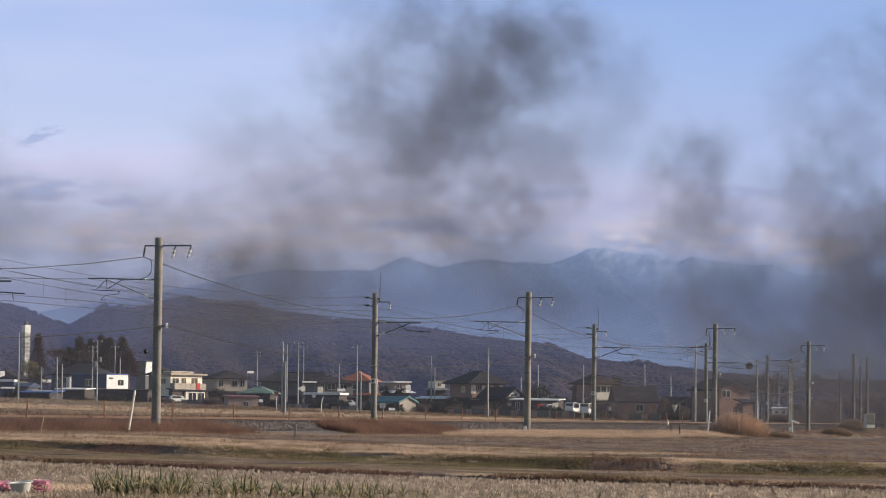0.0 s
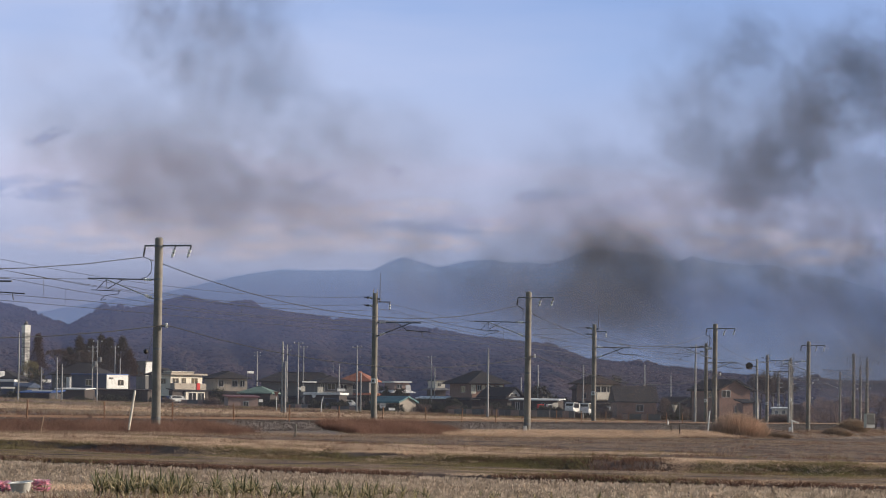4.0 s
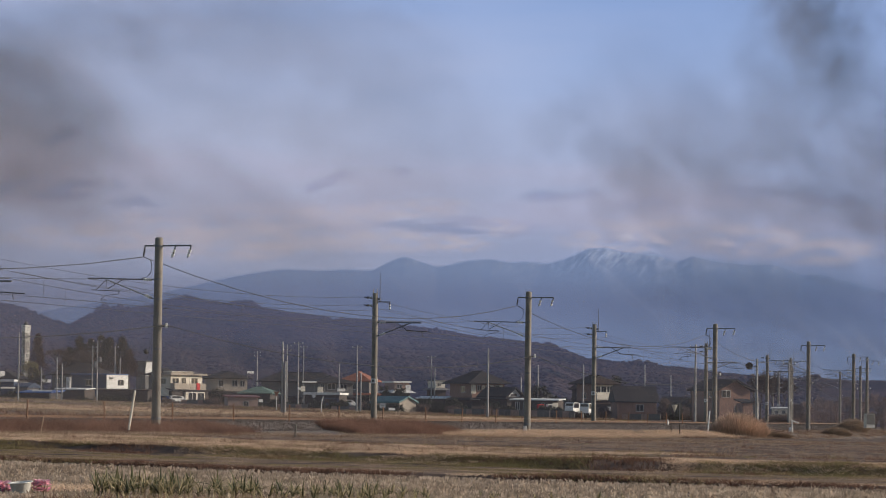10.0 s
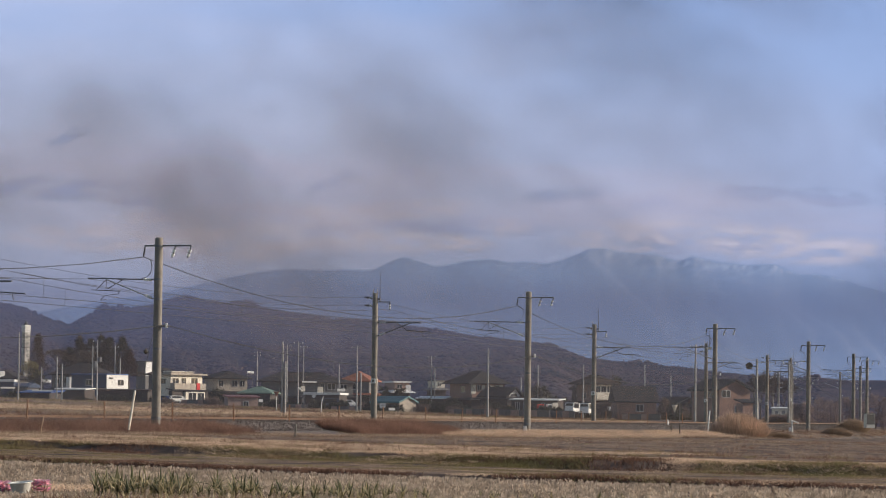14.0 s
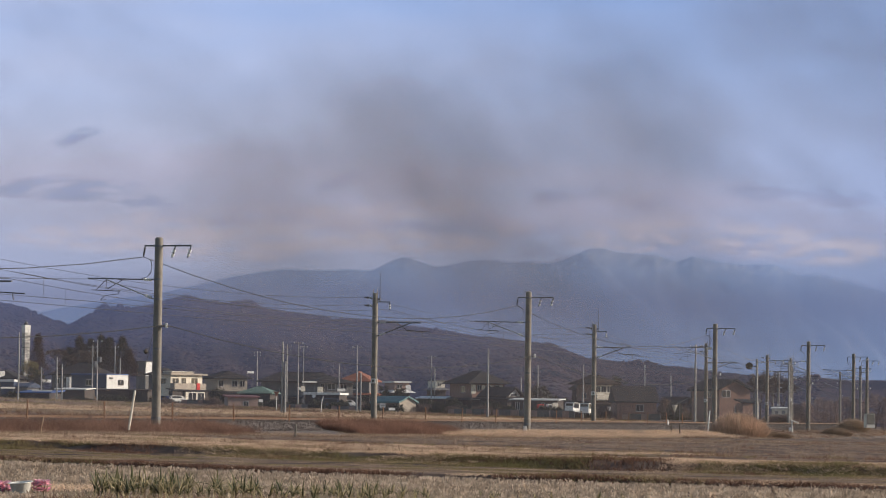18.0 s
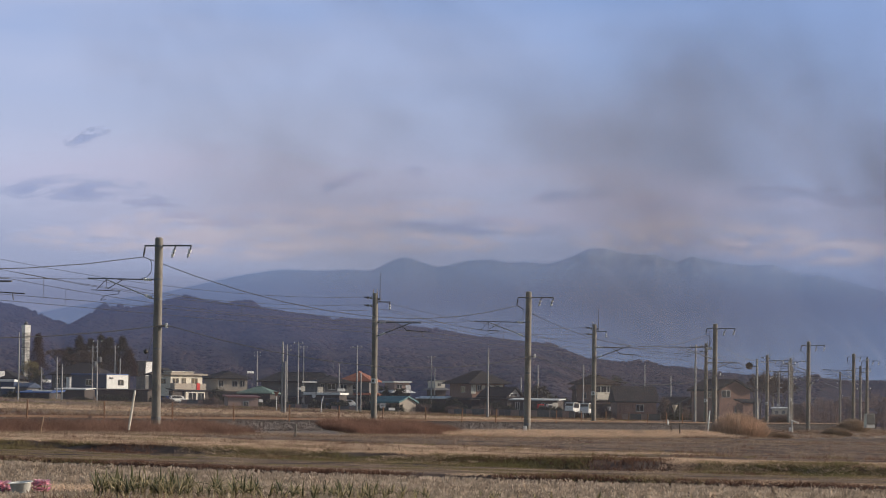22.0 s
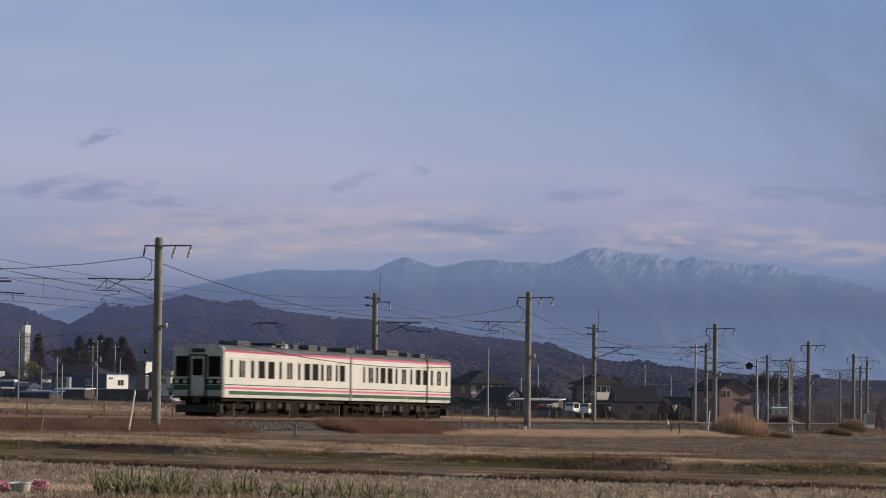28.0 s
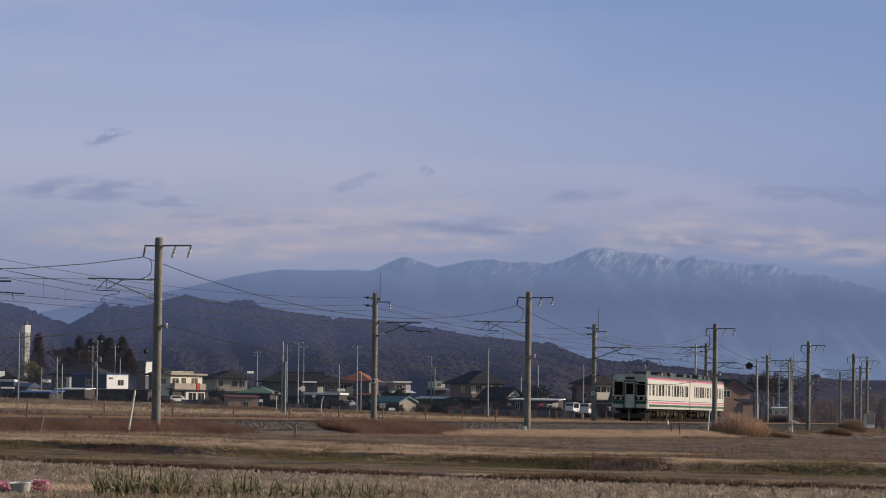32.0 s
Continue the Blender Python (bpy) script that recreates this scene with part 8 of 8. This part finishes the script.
cloud("bright", 108.0, 49.0, 26.0, 4.2, 0.34, "pale cream cloud over the mountains", 0)
cloud("dark", -70.0, 56.5, 24.0, 2.6, 0.36, "soft grey-blue underside of a cloud bank", 0)
cloud("dark", -28.0, 54.0, 18.0, 2.2, 0.36, "soft grey-blue underside of a cloud bank", -3)
cloud("dark", 66.0, 51.0, 22.0, 2.4, 0.36, "soft grey-blue underside of a cloud bank", 2)
cloud("pale", 75.92, 55.99, 68.4, 9.77, 0.326, "broad pale violet cloud bank", 0)
plume("dense black smoke drifting before the mountains", 340, [(0, 5.4, 85.33), (0.7, 24.19, 84.43), (1.4, 43.0, 83.04), (2.1, 59.35, 81.13), (2.8, 77.34, 78.91), (3.5, 92.05, 77.46), (5.5, 125.49, 82.0), (7, 158.96, 84.89), (9, 190.0, 83.66), (32, 557.69, 95.04)],
      [('black', 8, 10, 32, 34, 0.0, 0.0), ('black', -5, -9, 32, 30, -0.4, -0.3), ('black', 15, 16, 27, 26, 0.5, 0.3), ('black', 2, 1, 26, 30, 0.0, 0.0), ('grey', -26, -6, 40, 34, -0.9, 0), ('grey', 4, -28, 40, 28, 0, -0.3), ('grey', 25, 26, 34, 26, 0.8, 0.6), ('grey', -16, -34, 40, 24, -0.9, -0.2), ('grey', -10, 18, 36, 30, -0.3, 0.5), ('grey', 22, -16, 32, 30, 0.3, 0), ('veil', -52, -20, 48, 34, -1.3, 0), ('veil', -20, 8, 56, 44, -0.5, 0), ('veil', 37, 8, 42, 42, 1, 0.3), ('veil', -42, -40, 48, 24, -1.5, 0), ('veil', 12, -42, 50, 22, 0.0, 0.0), ('veil', -46, -34, 42, 26, -1.2, -0.2)])
plume("grey smoke drifting over the far end of the line", 350, [(0, 105.23, 62.91), (1, 121.56, 61.49), (2, 141.14, 60.11), (3.5, 175.42, 57.3), (32, 769.83, 81.45)],
      [('grey', 0.0, 0.0, 30.94, 37.46, 0.0, 0.0), ('grey', 14.66, -17.92, 39.09, 32.57, 0.0, 0.0), ('black', 13.03, -9.77, 26.06, 29.32, 0.0, 0.0), ('veil', -32.57, 6.51, 30.94, 35.83, -0.65, 0.0), ('grey', -37.46, 1.63, 22.8, 30.94, -0.65, 0.0), ('veil', -6.51, -40.72, 48.86, 30.94, -0.81, 0.0), ('veil', 8.14, 24.43, 39.09, 37.46, 0.0, 0.0), ('grey', 22.8, -42.35, 39.09, 30.94, 0.0, 0.0), ('veil', 19.54, 39.09, 32.57, 26.06, 0.0, 0.0), ('grey', 9.77, -53.75, 48.86, 26.06, 0.0, 0.0), ('veil', -9.77, -55.37, 52.12, 24.43, -0.65, 0.0), ('black', 18.0, -26.0, 34.0, 40.0, 0.0, 0.0), ('grey', -24.0, -20.0, 36.0, 34.0, -0.5, 0.0)])
plume("tall thinning column of grey smoke", 330, [(0, -146.08, 62.89), (1, -124.92, 65.62), (2.1, -100.57, 73.3), (3.5, -68.09, 83.55), (5.5, -24.01, 85.77), (7, 24.99, 86.41), (8, 54.39, 86.8), (9, 78.89, 87.12), (10, 101.76, 87.42), (11.5, 136.08, 86.23), (14, 206.32, 90.43), (32, 656.08, 112.74)],
      [('veil', 2, 18, 28, 40, 0.0, 0.0), ('grey', -30, 24, 28, 30, 4, 0), ('veil', -14, -18, 38, 30, 2, 0), ('mist', 46, -6, 46, 28, -1.5, 0), ('veil', 14, -4, 40, 30, 0.2, 0), ('veil', -4, 6, 38, 44, 0.0, 0.0), ('mist', 22, -12, 46, 30, 0.3, 0), ('veil', 6, -28, 34, 24, 0.0, 0.0), ('veil', 0, 32, 34, 32, 0, 0.2), ('mist', -22, -8, 44, 30, 0.0, 0.0), ('mist', -40, -4, 50, 40, 0.0, 0.0), ('veil', -10, -24, 38, 28, -2.5, 0.0), ('veil', -34, -16, 44, 32, -2.5, 0.0)])
plume("low dark smoke rolling before the hill", 330, [(0, -60.77, 34.61), (0.7, -50.18, 35.08), (1.4, -36.34, 35.75), (2.1, -22.5, 36.42), (2.8, -0.5, 36.71), (3.5, 19.86, 37.63), (4.5, 60.0, 40.0), (5.5, 116.0, 42.0), (7, 200.0, 46.0), (32, 900.0, 80.8)],
      [('grey', 0, -2, 38, 26, 0.0, 0.0), ('veil', -6, 12, 36, 30, 0.0, 0.0), ('veil', 16, 0, 46, 28, 0.6, 0), ('veil', -32, 6, 38, 30, -0.8, 0), ('grey', 11, 4, 26, 22, 0.3, 0.0), ('veil', -2, -12, 46, 22, 0.0, 0.0)])
plume("thin blue smoke hanging before the mountains", 360, [(0, 51.73, 29.57), (4, 68.02, 29.78), (8, 97.34, 30.16), (12, 149.47, 30.85), (16, 214.65, 31.7), (32, 491.79, 45.11)],
      [('blue', -48.86, 0.0, 57.0, 24.43, 0.0, 0.0), ('blue', 0.0, 3.26, 61.89, 26.06, 0.0, 0.0), ('blue', 40.72, -3.26, 55.37, 30.94, 0.0, 0.0), ('blue', -19.54, 9.77, 52.12, 21.17, 0.0, 0.0), ('veil', 53.75, -6.51, 53.75, 35.83, 0.0, 0.0), ('blue', 65.15, 3.26, 45.6, 32.57, 0.0, 0.0), ('veil', 68.4, -14.66, 39.09, 24.43, 0.0, 0.0)])
plume("broad veil of thin grey smoke", 340, [(0, -373.52, 82.82), (8, -192.0, 92.2), (9, -140.0, 89.39), (10, -86.14, 88.23), (11, -60.0, 88.57), (12, -33.84, 87.28), (13, -10.95, 85.94), (14, 15.21, 84.64), (16.5, 51.12, 86.75), (18.5, 96.85, 88.99), (20, 140.96, 89.57), (23, 247.16, 94.24), (32, 459.69, 101.96)],
      [('mist', 0.0, 0.0, 91.21, 47.23, 0.0, 0.0), ('mist', -40.72, -9.77, 81.43, 42.35, 0.0, 0.0), ('mist', 40.72, 9.77, 81.43, 42.35, 0.0, 0.0), ('mist', 48.86, 26.06, 68.4, 30.94, 0.0, 0.0), ('mist', 16.29, 21.17, 52.12, 30.94, 0.0, 0.0), ('mist', -16.29, -19.54, 87.95, 32.57, 0.0, 0.0), ('mist', 68.4, -6.51, 68.4, 42.35, 0.0, 0.0), ('mist', -48.86, 9.77, 68.4, 39.09, 0.0, 0.0), ('mist', -32.57, -32.57, 78.18, 29.32, 0.0, 0.0), ('mist', 24.43, -27.69, 78.18, 27.69, 0.0, 0.0), ('mist', -26.06, -6.51, 58.63, 32.57, 0.0, 0.0), ('soft', -71.66, -30.94, 65.15, 30.94, 0.0, 0.0), ('mist', -84.69, -19.54, 68.4, 39.09, 0.0, 0.0), ('mist', -53.75, -39.09, 78.18, 27.69, 0.0, 0.0), ('mist', -96.0, -26.0, 70.0, 30.0, 0.0, 0.0), ('mist', -70.0, -42.0, 76.0, 26.0, 0.0, 0.0)])
plume("darker smoke drifting in behind a veil", 320, [(0, -422.61, 85.45), (9.2, -154.94, 97.16), (10, -123.86, 95.93), (10.7, -104.22, 94.55), (11.4, -81.26, 89.93), (12, -51.9, 92.78), (12.5, -22.68, 107.11), (13, 11.41, 127.28), (14, 86.43, 157.92), (16.5, 181.42, 178.99), (18.5, 197.86, 172.59), (32, 558.14, 127.89)],
      [('soft', -3.26, 0.0, 45.6, 34.2, -0.49, 0.0), ('soft', -9.77, -24.43, 53.75, 26.06, -0.49, 0.0), ('mist', -48.86, -30.94, 58.63, 27.69, 0.0, 0.0), ('mist', 13.03, -30.94, 65.15, 24.43, 0.0, 0.0), ('soft', -24.43, -9.77, 45.6, 30.94, -0.49, 0.0), ('soft', 22.8, 14.66, 45.6, 29.32, 0.49, 0.0), ('mist', -42.35, -6.51, 58.63, 37.46, 0.0, 0.0), ('mist', 9.77, -13.03, 58.63, 30.94, 0.0, 0.0), ('soft', -39.09, 13.03, 42.35, 27.69, -0.81, 0.0), ('soft', -37.46, -24.43, 65.15, 37.46, -0.65, 0.0), ('soft', -61.89, -9.77, 55.37, 39.09, -0.65, 0.0), ('soft', 6.51, -9.77, 48.86, 35.83, 0.33, 0.0)])
plume("last thin smoke veil clearing away", 345, [(0, -324.35, 76.91), (14, -112.12, 79.7), (16.5, -59.87, 80.38), (18.5, -19.07, 82.55), (20.5, 15.21, 84.64), (21.5, 39.67, 88.24), (22.5, 73.95, 91.97), (23.5, 103.36, 92.36), (25, 140.94, 92.85), (27.5, 214.48, 93.82), (32, 361.59, 100.67)],
      [('mist', 0.0, 0.0, 74.92, 47.23, 0.0, 0.0), ('mist', 35.83, 13.03, 70.03, 42.35, 0.0, 0.0), ('mist', -45.6, -9.77, 70.03, 37.46, 0.0, 0.0), ('mist', 9.77, -21.17, 78.18, 30.94, 0.0, 0.0), ('mist', 29.32, -3.26, 65.15, 45.6, 0.0, 0.0), ('mist', -87.95, -3.26, 74.92, 48.86, 0.0, 0.0), ('mist', -123.78, 3.26, 71.66, 47.23, 0.0, 0.0), ('mist', -61.89, 19.54, 68.4, 32.57, 0.0, 0.0)])
plume("pale thin smoke trailing behind a column", 335, [(0, -160.59, 54.52), (2, -106.86, 60.13), (3.5, -74.27, 62.19), (5.5, -22.01, 59.61), (8, 43.28, 57.2), (11, 133.01, 56.74), (32, 655.48, 79.95)],
      [('mist', 0.0, 0.0, 55.37, 24.43, 0.0, 0.0), ('mist', -26.06, 6.51, 48.86, 27.69, -0.33, 0.0), ('veil', 27.69, -4.89, 52.12, 21.17, 0.33, 0.0)])
plume("faint smoke hanging over the far end of the line", 350, [(0, -372.86, 61.55), (18, -54.74, 65.72), (21, 18.67, 68.32), (23, 80.68, 70.77), (24, 105.16, 71.09), (25, 123.12, 71.32), (27, 181.88, 73.73), (32, 328.85, 83.85)],
      [('mist', 0.0, 0.0, 53.75, 53.75, 0.0, 0.0), ('mist', 19.54, 13.03, 48.86, 48.86, 0.0, 0.0), ('mist', 9.77, -32.57, 52.12, 39.09, 0.0, 0.0)])
plume("thin even smoke haze low before the village", 300, [(0, -45.81, 15.26), (18, -3.48, 15.82), (22, 29.06, 17.87), (24, 68.11, 20.01), (25.5, 149.53, 21.07), (27.5, 344.98, 26.89), (32, 622.09, 37.04)],
      [('haze', -81.43, 0.0, 146.58, 53.75, 0.0, 0.0), ('haze', 0.0, 3.26, 146.58, 53.75, 0.0, 0.0), ('haze', 81.43, -1.63, 146.58, 53.75, 0.0, 0.0), ('haze', -32.57, 26.06, 162.87, 68.4, 0.0, 0.0), ('haze', 48.86, 32.57, 162.87, 68.4, 0.0, 0.0)])

plume("pale smoke haze drifting low across the line", 125, [(0, -470, 14), (9, -260, 14), (11.5, -40, 14), (18, 0, 15), (22.5, 20, 15), (24.5, 90, 16), (26.5, 240, 18), (28, 420, 20), (32, 900, 30)],
      [('haze', -90.0, 0.0, 150.0, 50.0, 0.0, 0.0), ('haze', 20.0, 3.0, 150.0, 52.0, 0.0, 0.0), ('haze', 100.0, 2.0, 150.0, 52.0, 0.0, 0.0), ('haze', 60.0, 6.0, 140.0, 56.0, 0.0, 0.0)])
plume("even brown smoke haze before the mountains", 335, [(0, -460, 58), (8, -230, 58), (10, -110, 58), (12, -40, 57), (18, 0, 57), (22, 40, 58), (25, 170, 60), (32, 560, 70)],
      [('haze', -95.0, 0.0, 140.0, 46.0, 0.0, 0.0), ('haze', -20.0, -6.0, 140.0, 46.0, 0.0, 0.0), ('haze', 40.0, 4.0, 140.0, 48.0, 0.0, 0.0), ('haze', -60.0, -10.0, 140.0, 40.0, 0.0, 0.0)])
# added film that darkens the fields in place of the smoke's cast shade
plume("faint dark film standing for smoke's shade on the fields", 78, [(0, 0, -6), (7, 8, -6), (9.5, 50, -6), (11.5, 250, -5), (32, 1500, 8)],
      [('low', -90.0, 0.0, 130.0, 24.0, 0.0, 0.0), ('low', 0.0, -1.0, 130.0, 24.0, 0.0, 0.0), ('low', 85.0, 1.0, 130.0, 26.0, 0.0, 0.0), ('low', 60.0, 3.0, 120.0, 26.0, 0.0, 0.0)])
plume("thin brown smoke creeping low over the far end of the line", 240, [(0, 96, 8), (7, 104, 8.5), (10, 118, 9), (12.5, 190, 12), (32, 620, 36)],
      [('veil', -34.0, 2.0, 56.0, 20.0, 0.0, 0.0), ('veil', 12.0, 0.0, 58.0, 22.0, 0.0, 0.0), ('veil', 30.0, 12.0, 44.0, 22.0, 0.0, 0.0), ('mist', -10.0, 8.0, 70.0, 24.0, 0.0, 0.0)])


def motions():
    for ob, rows in moving:
        walk(ob, rows)
    walk(rear_car, car_rows(0.0))
    walk(lead_car, car_rows(19.75))


motions()
